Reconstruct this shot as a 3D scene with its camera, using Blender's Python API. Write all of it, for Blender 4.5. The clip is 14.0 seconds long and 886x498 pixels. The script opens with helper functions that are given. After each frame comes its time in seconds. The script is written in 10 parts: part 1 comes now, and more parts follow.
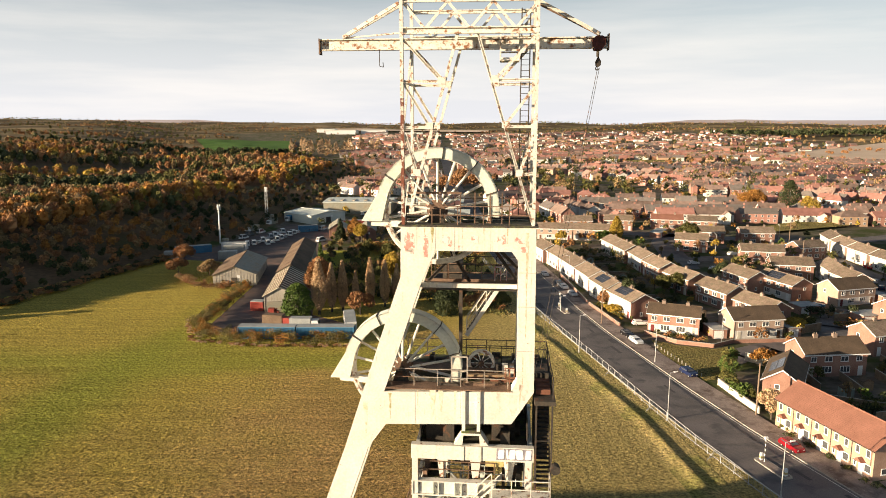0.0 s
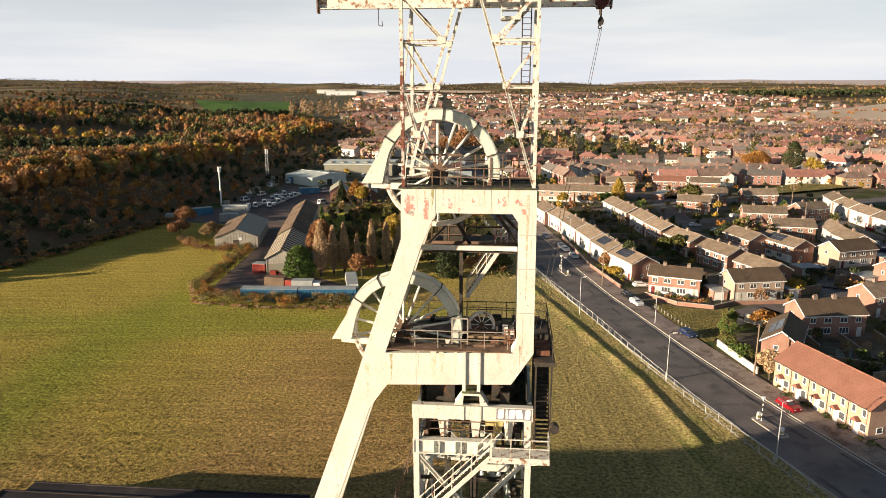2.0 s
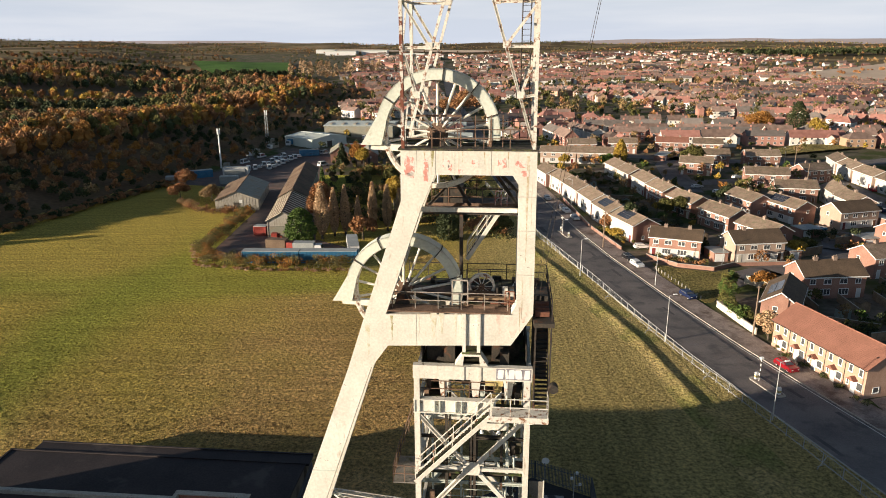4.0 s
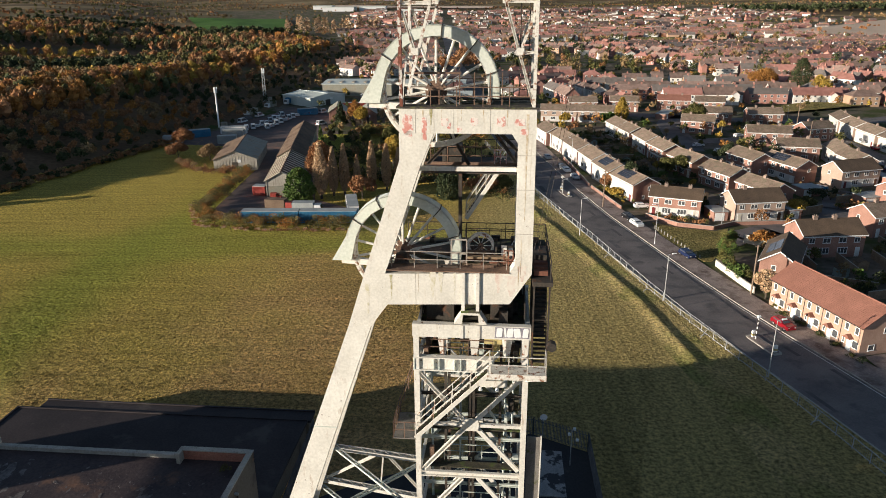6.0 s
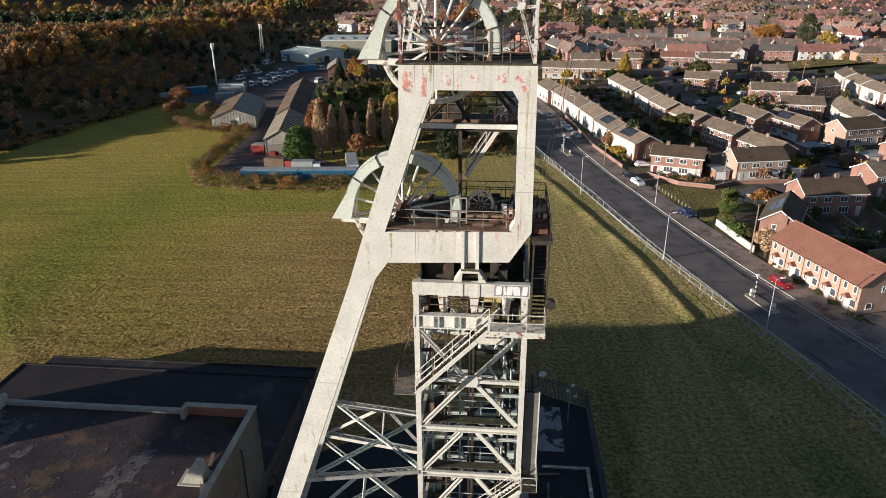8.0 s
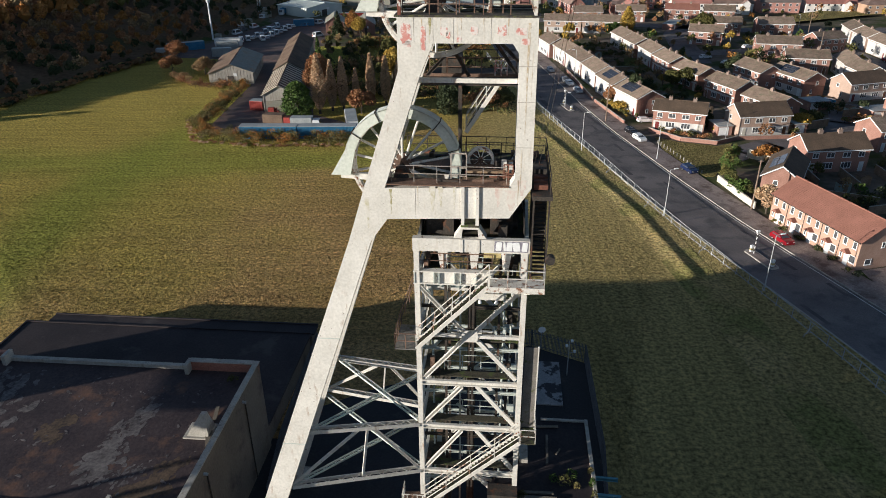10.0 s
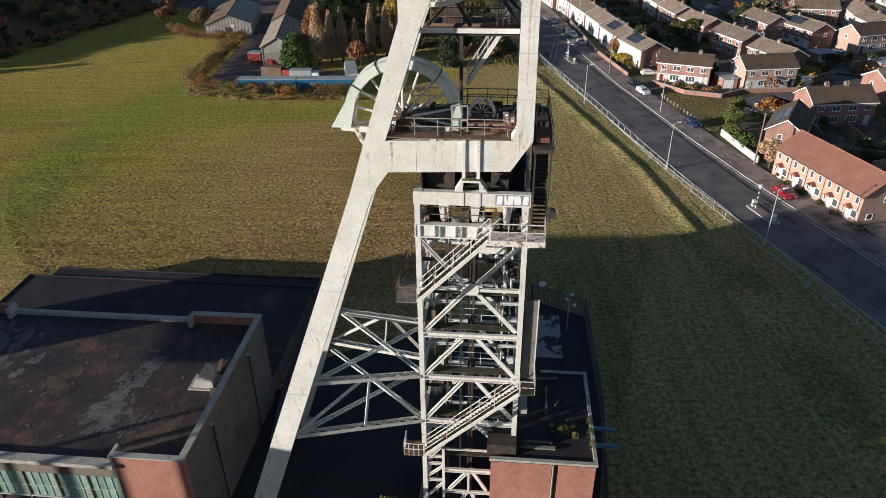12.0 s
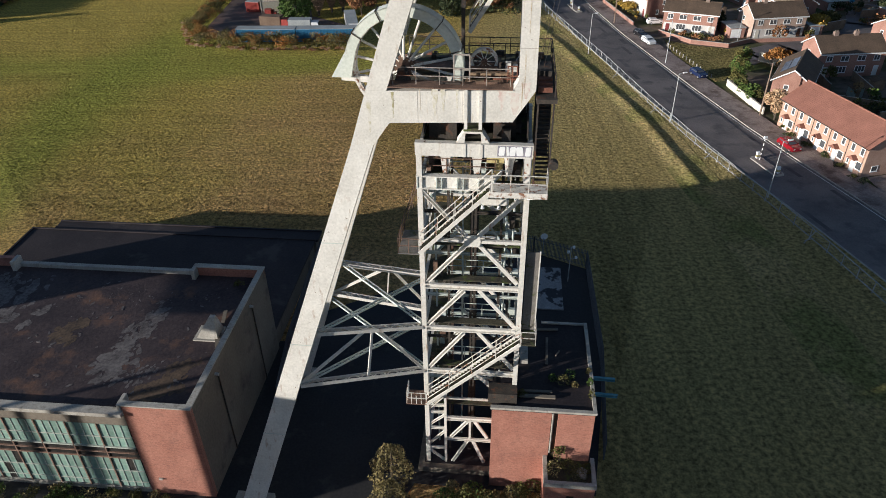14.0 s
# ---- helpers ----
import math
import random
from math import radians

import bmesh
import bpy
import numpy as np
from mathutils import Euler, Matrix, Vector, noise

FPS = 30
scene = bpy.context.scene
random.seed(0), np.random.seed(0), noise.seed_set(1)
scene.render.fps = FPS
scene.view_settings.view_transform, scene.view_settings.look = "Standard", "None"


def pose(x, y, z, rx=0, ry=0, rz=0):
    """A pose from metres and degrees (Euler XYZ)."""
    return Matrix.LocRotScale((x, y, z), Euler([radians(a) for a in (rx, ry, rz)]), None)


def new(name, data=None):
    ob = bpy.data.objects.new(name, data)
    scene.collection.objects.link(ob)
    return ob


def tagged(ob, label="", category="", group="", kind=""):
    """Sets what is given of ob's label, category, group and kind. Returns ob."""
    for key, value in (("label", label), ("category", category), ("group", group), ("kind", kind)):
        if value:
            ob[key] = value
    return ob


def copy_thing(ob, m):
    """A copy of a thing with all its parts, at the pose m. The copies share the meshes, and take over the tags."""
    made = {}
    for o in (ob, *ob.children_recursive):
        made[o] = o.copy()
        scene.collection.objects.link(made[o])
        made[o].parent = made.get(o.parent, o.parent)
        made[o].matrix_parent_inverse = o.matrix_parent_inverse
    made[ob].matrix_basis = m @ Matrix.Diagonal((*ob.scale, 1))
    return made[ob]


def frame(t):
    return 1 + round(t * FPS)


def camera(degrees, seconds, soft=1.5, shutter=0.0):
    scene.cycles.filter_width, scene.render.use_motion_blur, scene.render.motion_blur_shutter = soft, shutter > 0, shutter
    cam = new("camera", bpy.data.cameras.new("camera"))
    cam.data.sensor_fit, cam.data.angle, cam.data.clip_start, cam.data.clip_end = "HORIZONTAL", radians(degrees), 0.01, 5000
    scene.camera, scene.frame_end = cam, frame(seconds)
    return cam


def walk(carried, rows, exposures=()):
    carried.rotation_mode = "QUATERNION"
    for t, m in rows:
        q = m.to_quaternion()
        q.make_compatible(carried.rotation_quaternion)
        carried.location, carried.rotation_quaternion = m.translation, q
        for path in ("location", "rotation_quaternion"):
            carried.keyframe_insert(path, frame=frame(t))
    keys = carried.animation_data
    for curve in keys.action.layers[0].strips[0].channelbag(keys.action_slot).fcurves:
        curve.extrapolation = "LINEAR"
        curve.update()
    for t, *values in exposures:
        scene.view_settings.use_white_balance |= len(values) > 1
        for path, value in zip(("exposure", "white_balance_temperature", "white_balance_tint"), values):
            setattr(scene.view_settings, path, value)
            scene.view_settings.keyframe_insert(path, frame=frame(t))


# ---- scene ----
# The camera hovers at 52 m and tilts slowly down.
cam = camera(64.9, 14.0, soft=0.9)
PATH = [
    (0.0, 0.000, 0.000, 52.200, 79.71, 0.00, -0.00),
    (0.5, 0.021, 0.008, 52.202, 78.91, -0.03, 0.05),
    (1.0, 0.042, 0.014, 52.203, 78.13, 0.04, 0.08),
    (1.5, 0.060, 0.020, 52.205, 77.37, 0.11, 0.07),
    (2.0, 0.080, 0.023, 52.203, 76.60, 0.09, 0.12),
    (2.5, 0.097, 0.026, 52.202, 75.84, 0.15, 0.12),
    (3.0, 0.115, 0.028, 52.199, 75.07, 0.17, 0.15),
    (5.5, 0.189, 0.017, 52.170, 71.03, 0.31, 0.17),
    (6.0, 0.202, 0.012, 52.161, 70.19, 0.32, 0.14),
    (6.5, 0.213, 0.005, 52.150, 69.36, 0.33, 0.16),
    (7.0, 0.224, -0.003, 52.140, 68.50, 0.32, 0.17),
    (7.5, 0.234, -0.013, 52.127, 67.69, 0.34, 0.17),
    (8.0, 0.244, -0.023, 52.114, 66.84, 0.32, 0.18),
    (10.5, 0.280, -0.093, 52.032, 62.43, 0.49, 0.16),
    (11.0, 0.284, -0.111, 52.012, 61.51, 0.49, 0.18),
    (11.5, 0.289, -0.130, 51.992, 60.58, 0.48, 0.21),
    (12.0, 0.292, -0.150, 51.970, 59.65, 0.49, 0.25),
    (12.5, 0.295, -0.172, 51.948, 58.72, 0.54, 0.28),
    (13.0, 0.297, -0.194, 51.924, 57.77, 0.56, 0.29),
    (13.5, 0.297, -0.217, 51.900, 56.81, 0.59, 0.31),
    (14.0, 0.298, -0.242, 51.874, 55.84, 0.61, 0.36),
]
walk(cam, [(t, pose(x, y, z, rx, ry, rz)) for t, x, y, z, rx, ry, rz in PATH],
     exposures=[(0.0, 1.42, 7350, 10), (1.5, 1.37, 7150, 9), (3.0, 1.23, 6800, 9), (5.5, 0.98, 6050, 8), (8.0, 0.81, 5650, 8), (14.0, 0.77, 5400, 9)])

# Low autumn sun from behind on one side, clear sky with thin haze.
SUN_TO = Vector((0.93, 0.367, 0.0)).normalized()
SUN_EL = radians(8.6)
world = bpy.data.worlds.new("world")
scene.world = world
world.use_nodes = True
wn = world.node_tree.nodes
sky = wn.new("ShaderNodeTexSky")
sky.sky_type, sky.sun_disc = "NISHITA", False
sky.sun_elevation = SUN_EL
sky.sun_rotation = math.atan2(-SUN_TO.x, -SUN_TO.y)
sky.air_density, sky.dust_density, sky.ozone_density, sky.altitude = 1.0, 0.6, 2.0, 60
# Thin white haze all round the horizon, thinning out upwards.
wl = world.node_tree.links.new
way = wn.new("ShaderNodeTexCoord")
split = wn.new("ShaderNodeSeparateXYZ")
wl(way.outputs["Generated"], split.inputs[0])
fade = wn.new("ShaderNodeMapRange")
fade.interpolation_type = "SMOOTHSTEP"
fade.inputs[1].default_value, fade.inputs[2].default_value, fade.inputs[3].default_value, fade.inputs[4].default_value = -0.01, 0.30, 0.95, 0.04
wl(split.outputs[2], fade.inputs[0])
haze = wn.new("ShaderNodeMix")
haze.data_type = "RGBA"
haze.inputs[7].default_value = (6.5, 7.0, 8.2, 1)
wl(fade.outputs[0], haze.inputs[0])
wl(sky.outputs[0], haze.inputs[6])
# Faint high cloud, drawn out along the horizon.
drawn = wn.new("ShaderNodeMapping")
drawn.inputs["Scale"].default_value = (1.6, 1.6, 16.0)
wl(way.outputs["Generated"], drawn.inputs["Vector"])
cloud = wn.new("ShaderNodeTexNoise")
cloud.inputs["Scale"].default_value, cloud.inputs["Detail"].default_value, cloud.inputs["Roughness"].default_value = 1.3, 6, 0.55
wl(drawn.outputs[0], cloud.inputs["Vector"])
veil = wn.new("ShaderNodeMapRange")
veil.inputs[1].default_value, veil.inputs[2].default_value, veil.inputs[3].default_value, veil.inputs[4].default_value = 0.42, 0.72, 0.0, 0.6
wl(cloud.outputs[0], veil.inputs[0])
cirrus = wn.new("ShaderNodeMix")
cirrus.data_type = "RGBA"
cirrus.inputs[7].default_value = (9.2, 9.0, 9.1, 1)
low = wn.new("ShaderNodeMath")
low.operation = "MULTIPLY"
wl(veil.outputs[0], low.inputs[0])
wl(fade.outputs[0], low.inputs[1])
wl(low.outputs[0], cirrus.inputs[0])
wl(haze.outputs[2], cirrus.inputs[6])
wl(cirrus.outputs[2], wn["Background"].inputs[0])
wn["Background"].inputs[1].default_value = 0.048
sun_data = bpy.data.lights.new("sun", "SUN")
sun_data.energy, sun_data.angle, sun_data.color = 5.0, radians(0.53), (1.0, 0.84, 0.65)
sun = new("sun", sun_data)
sun_dir = SUN_TO * math.cos(SUN_EL) + Vector((0, 0, -math.sin(SUN_EL)))
sun.rotation_mode = "QUATERNION"
sun.rotation_quaternion = sun_dir.to_track_quat("-Z", "Y")

# ---- materials ----


def surface(name, c1, c2, rough=0.8, scale=0.5, fine=12.0, bump=0.3, metal=0.0, stain=None, stain_scale=0.8, stain_cut=(0.5, 0.7), island=0.0, vary=0.0, spec=0.3, fleck=None, fleck_scale=6.0, fleck_cut=(0.64, 0.68)):
    """Two-colour procedural surface: broad patches, fine grain with relief, optional stains with a shape of their own."""
    m = bpy.data.materials.new(name)
    m.use_nodes = True
    nt = m.node_tree
    n, link = nt.nodes, nt.links.new
    b = n["Principled BSDF"]
    b.inputs["Roughness"].default_value = rough
    b.inputs["Metallic"].default_value = metal
    b.inputs["Specular IOR Level"].default_value = spec
    co = n.new("ShaderNodeTexCoord")
    big = n.new("ShaderNodeTexNoise")
    big.inputs["Scale"].default_value, big.inputs["Detail"].default_value = scale, 5
    link(co.outputs["Object"], big.inputs["Vector"])
    small = n.new("ShaderNodeTexNoise")
    small.inputs["Scale"].default_value, small.inputs["Detail"].default_value = fine, 4
    link(co.outputs["Object"], small.inputs["Vector"])
    half = n.new("ShaderNodeMath")
    half.operation = "MULTIPLY_ADD"
    half.inputs[1].default_value = 0.5
    quarter = n.new("ShaderNodeMath")
    quarter.operation = "MULTIPLY"
    quarter.inputs[1].default_value = 0.5
    link(small.outputs[0], quarter.inputs[0])
    link(big.outputs[0], half.inputs[0])
    link(quarter.outputs[0], half.inputs[2])
    ramp = n.new("ShaderNodeValToRGB")
    ramp.color_ramp.elements[0].position, ramp.color_ramp.elements[1].position = 0.36, 0.64
    ramp.color_ramp.elements[0].color, ramp.color_ramp.elements[1].color = (*c1, 1), (*c2, 1)
    link(half.outputs[0], ramp.inputs[0])
    out = ramp.outputs[0]
    if stain:
        sn = n.new("ShaderNodeTexNoise")
        sn.inputs["Scale"].default_value, sn.inputs["Detail"].default_value, sn.inputs["Roughness"].default_value = stain_scale, 8, 0.65
        link(co.outputs["Object"], sn.inputs["Vector"])
        cut = n.new("ShaderNodeMapRange")
        cut.inputs[1].default_value, cut.inputs[2].default_value = stain_cut
        link(sn.outputs[0], cut.inputs[0])
        mix = n.new("ShaderNodeMix")
        mix.data_type = "RGBA"
        link(cut.outputs[0], mix.inputs[0])
        link(out, mix.inputs[6])
        mix.inputs[7].default_value = (*stain, 1)
        out = mix.outputs[2]
    if fleck:
        fn = n.new("ShaderNodeTexNoise")
        fn.inputs["Scale"].default_value, fn.inputs["Detail"].default_value, fn.inputs["Roughness"].default_value = fleck_scale, 5, 0.7
        link(co.outputs["Object"], fn.inputs["Vector"])
        fcut = n.new("ShaderNodeMapRange")
        fcut.inputs[1].default_value, fcut.inputs[2].default_value = fleck_cut
        link(fn.outputs[0], fcut.inputs[0])
        fmix = n.new("ShaderNodeMix")
        fmix.data_type = "RGBA"
        link(fcut.outputs[0], fmix.inputs[0])
        link(out, fmix.inputs[6])
        fmix.inputs[7].default_value = (*fleck, 1)
        out = fmix.outputs[2]
    if island or vary:
        hsv = n.new("ShaderNodeHueSaturation")
        src = n.new("ShaderNodeNewGeometry") if island else n.new("ShaderNodeObjectInfo")
        mr = n.new("ShaderNodeMapRange")
        amount = island or vary
        mr.inputs[3].default_value, mr.inputs[4].default_value = 1 - amount, 1 + amount
        link(src.outputs["Random Per Island" if island else "Random"], mr.inputs[0])
        link(mr.outputs[0], hsv.inputs["Value"])
        link(out, hsv.inputs["Color"])
        out = hsv.outputs[0]
    link(out, b.inputs["Base Color"])
    if bump:
        bp = n.new("ShaderNodeBump")
        bp.inputs["Strength"].default_value, bp.inputs["Distance"].default_value = bump, 0.05
        link(small.outputs[0], bp.inputs["Height"])
        link(bp.outputs[0], b.inputs["Normal"])
    return m


def leafy(name, c1, c2, island=0.35, scale=0.05):
    m = surface(name, c1, c2, rough=0.75, scale=scale, fine=0.25, bump=0, island=island, spec=0.15)
    return m


def glass(name, tint=(0.02, 0.025, 0.03)):
    return surface(name, tint, tuple(c * 1.6 for c in tint), rough=0.08, scale=0.7, fine=3, bump=0, spec=0.6)


white_paint = surface("weathered_white_paint", (0.53, 0.505, 0.445), (0.71, 0.68, 0.61), rough=0.62, scale=0.5, fine=7, bump=0.12,
                      stain=(0.30, 0.19, 0.11), stain_scale=1.4, stain_cut=(0.58, 0.76), fleck=(0.12, 0.07, 0.045), fleck_scale=3.5, fleck_cut=(0.66, 0.69))
white_rusty = surface("white_paint_flaking_to_rust", (0.53, 0.505, 0.445), (0.71, 0.68, 0.61), rough=0.7, scale=0.8, fine=9, bump=0.2,
                      stain=(0.22, 0.10, 0.05), stain_scale=3.2, stain_cut=(0.53, 0.63))
rust_flaked = surface("paint_mostly_rusted", (0.47, 0.45, 0.40), (0.62, 0.59, 0.53), rough=0.8, scale=0.9, fine=9, bump=0.25, stain=(0.16, 0.055, 0.035), stain_scale=2.2, stain_cut=(0.44, 0.5))
grey_paint = surface("grey_green_paint", (0.40, 0.44, 0.40), (0.56, 0.59, 0.53), rough=0.6, scale=0.6, fine=8, bump=0.1,
                     stain=(0.22, 0.13, 0.08), stain_scale=2.0, stain_cut=(0.6, 0.75))
rust = surface("rust", (0.09, 0.056, 0.04), (0.23, 0.145, 0.10), rough=0.9, scale=1.2, fine=14, bump=0.4)
dark_steel = surface("dark_dirty_steel", (0.025, 0.022, 0.02), (0.07, 0.058, 0.045), rough=0.8, scale=1.5, fine=10, bump=0.3, stain=(0.14, 0.06, 0.03), stain_scale=2, stain_cut=(0.55, 0.7))
moss_deck = surface("mossy_grating", (0.04, 0.036, 0.026), (0.095, 0.085, 0.055), rough=0.95, scale=1.2, fine=9, bump=0.5, stain=(0.09, 0.12, 0.03), stain_scale=1.3, stain_cut=(0.55, 0.65))
red_paint = surface("faded_red_paint", (0.50, 0.20, 0.17), (0.58, 0.30, 0.25), rough=0.7, scale=3, fine=9, bump=0.1, stain=(0.66, 0.60, 0.55), stain_scale=2.6, stain_cut=(0.47, 0.53))
bitumen = surface("bitumen_roofing", (0.016, 0.013, 0.015), (0.04, 0.031, 0.032), rough=0.75, scale=0.25, fine=6, bump=0.3,
                  stain=(0.06, 0.05, 0.047), stain_scale=0.22, stain_cut=(0.58, 0.68))
concrete = surface("concrete", (0.30, 0.28, 0.24), (0.46, 0.43, 0.37), rough=0.9, scale=0.7, fine=8, bump=0.2, stain=(0.16, 0.14, 0.11), stain_scale=1, stain_cut=(0.55, 0.75))
render_grey = surface("grey_brown_render", (0.13, 0.11, 0.085), (0.20, 0.17, 0.13), rough=0.9, scale=0.3, fine=5, bump=0.15, stain=(0.06, 0.05, 0.045), stain_scale=0.4, stain_cut=(0.55, 0.75))
tarmac = surface("asphalt", (0.105, 0.094, 0.092), (0.20, 0.172, 0.162), rough=0.85, scale=0.16, fine=6, bump=0.2, stain=(0.085, 0.08, 0.078), stain_scale=0.3, stain_cut=(0.5, 0.66), fleck=(0.27, 0.235, 0.21), fleck_scale=2.6, fleck_cut=(0.66, 0.74))
tarmac_patch = surface("patched_asphalt", (0.06, 0.057, 0.058), (0.115, 0.104, 0.10), rough=0.85, scale=0.5, fine=7, bump=0.2, vary=0.25)
pavement_mat = surface("worn_pavement", (0.20, 0.155, 0.135), (0.36, 0.29, 0.255), rough=0.9, scale=0.25, fine=5, bump=0.2, stain=(0.11, 0.075, 0.062), stain_scale=0.3, stain_cut=(0.48, 0.64), fleck=(0.42, 0.36, 0.32), fleck_scale=1.6, fleck_cut=(0.62, 0.7))
steel = surface("galvanised_steel", (0.35, 0.36, 0.36), (0.52, 0.53, 0.52), rough=0.5, scale=1, fine=10, bump=0, metal=0.4)
white_gloss = surface("white_gloss_paint", (0.70, 0.70, 0.68), (0.82, 0.82, 0.80), rough=0.4, scale=1, fine=6, bump=0)
window_glass = glass("window_glass", (0.06, 0.062, 0.066))
white_streaked = surface("white_paint_with_rust_runs", (0.53, 0.505, 0.445), (0.71, 0.68, 0.61), rough=0.65, scale=0.7, fine=8, bump=0.15,
                         stain=(0.40, 0.31, 0.2), stain_scale=1.1, stain_cut=(0.57, 0.8), fleck=(0.13, 0.075, 0.05), fleck_scale=3.2, fleck_cut=(0.65, 0.68))
guard_paint = surface("pale_green_white_sheet", (0.46, 0.49, 0.42), (0.62, 0.64, 0.57), rough=0.55, scale=0.5, fine=7, bump=0.1, stain=(0.28, 0.2, 0.13), stain_scale=1.6, stain_cut=(0.62, 0.78))
grating = surface("weathered_steel_grating", (0.11, 0.10, 0.09), (0.24, 0.22, 0.19), rough=0.85, scale=1.5, fine=18, bump=0.5, stain=(0.08, 0.09, 0.03), stain_scale=1.6, stain_cut=(0.56, 0.66))
rail_grey = surface("weathered_grey_rail", (0.24, 0.205, 0.17), (0.42, 0.38, 0.33), rough=0.8, scale=2, fine=9, bump=0.1, stain=(0.16, 0.085, 0.05), stain_scale=1.6, stain_cut=(0.54, 0.64))
grimy_flange = surface("grimy_flange", (0.026, 0.024, 0.021), (0.075, 0.063, 0.05), rough=0.9, scale=2.2, fine=12, bump=0.4, stain=(0.10, 0.105, 0.04), stain_scale=1.5, stain_cut=(0.54, 0.64))
old_timber = surface("grey_brown_timber", (0.15, 0.10, 0.06), (0.30, 0.21, 0.13), rough=0.9, scale=2, fine=12, bump=0.3)
rust_red = surface("red_oxide_steel", (0.11, 0.045, 0.03), (0.21, 0.09, 0.055), rough=0.85, scale=1.5, fine=10, bump=0.3)
dark_red = surface("dark_red_paint", (0.035, 0.008, 0.007), (0.09, 0.018, 0.014), rough=0.6, scale=3, fine=12, bump=0.1)
yellow_old = surface("faded_yellow_paint", (0.36, 0.28, 0.10), (0.5, 0.42, 0.2), rough=0.7, scale=2, fine=9, bump=0.1)


def stretch_stains(m, sx, sy, sz):
    """Draws out the stain pattern, as water runs do."""
    nt = m.node_tree
    mp = nt.nodes.new("ShaderNodeMapping")
    mp.inputs["Scale"].default_value = (sx, sy, sz)
    co = [n for n in nt.nodes if n.bl_idname == "ShaderNodeTexCoord"][0]
    nt.links.new(co.outputs["Object"], mp.inputs["Vector"])
    sn = [n for n in nt.nodes if n.bl_idname == "ShaderNodeTexNoise"][2]
    nt.links.new(mp.outputs[0], sn.inputs["Vector"])


stretch_stains(white_streaked, 4.0, 4.0, 0.35)
stretch_stains(white_paint, 2.0, 2.0, 0.5)
stretch_stains(concrete, 2.0, 2.0, 0.7)
# ---- building blocks ----
# The plan below is drawn in units of 1.16 m; the last lines of the file bring it to metres.
S = 1.16
TRUE = Matrix.Scale(1 / S, 4)


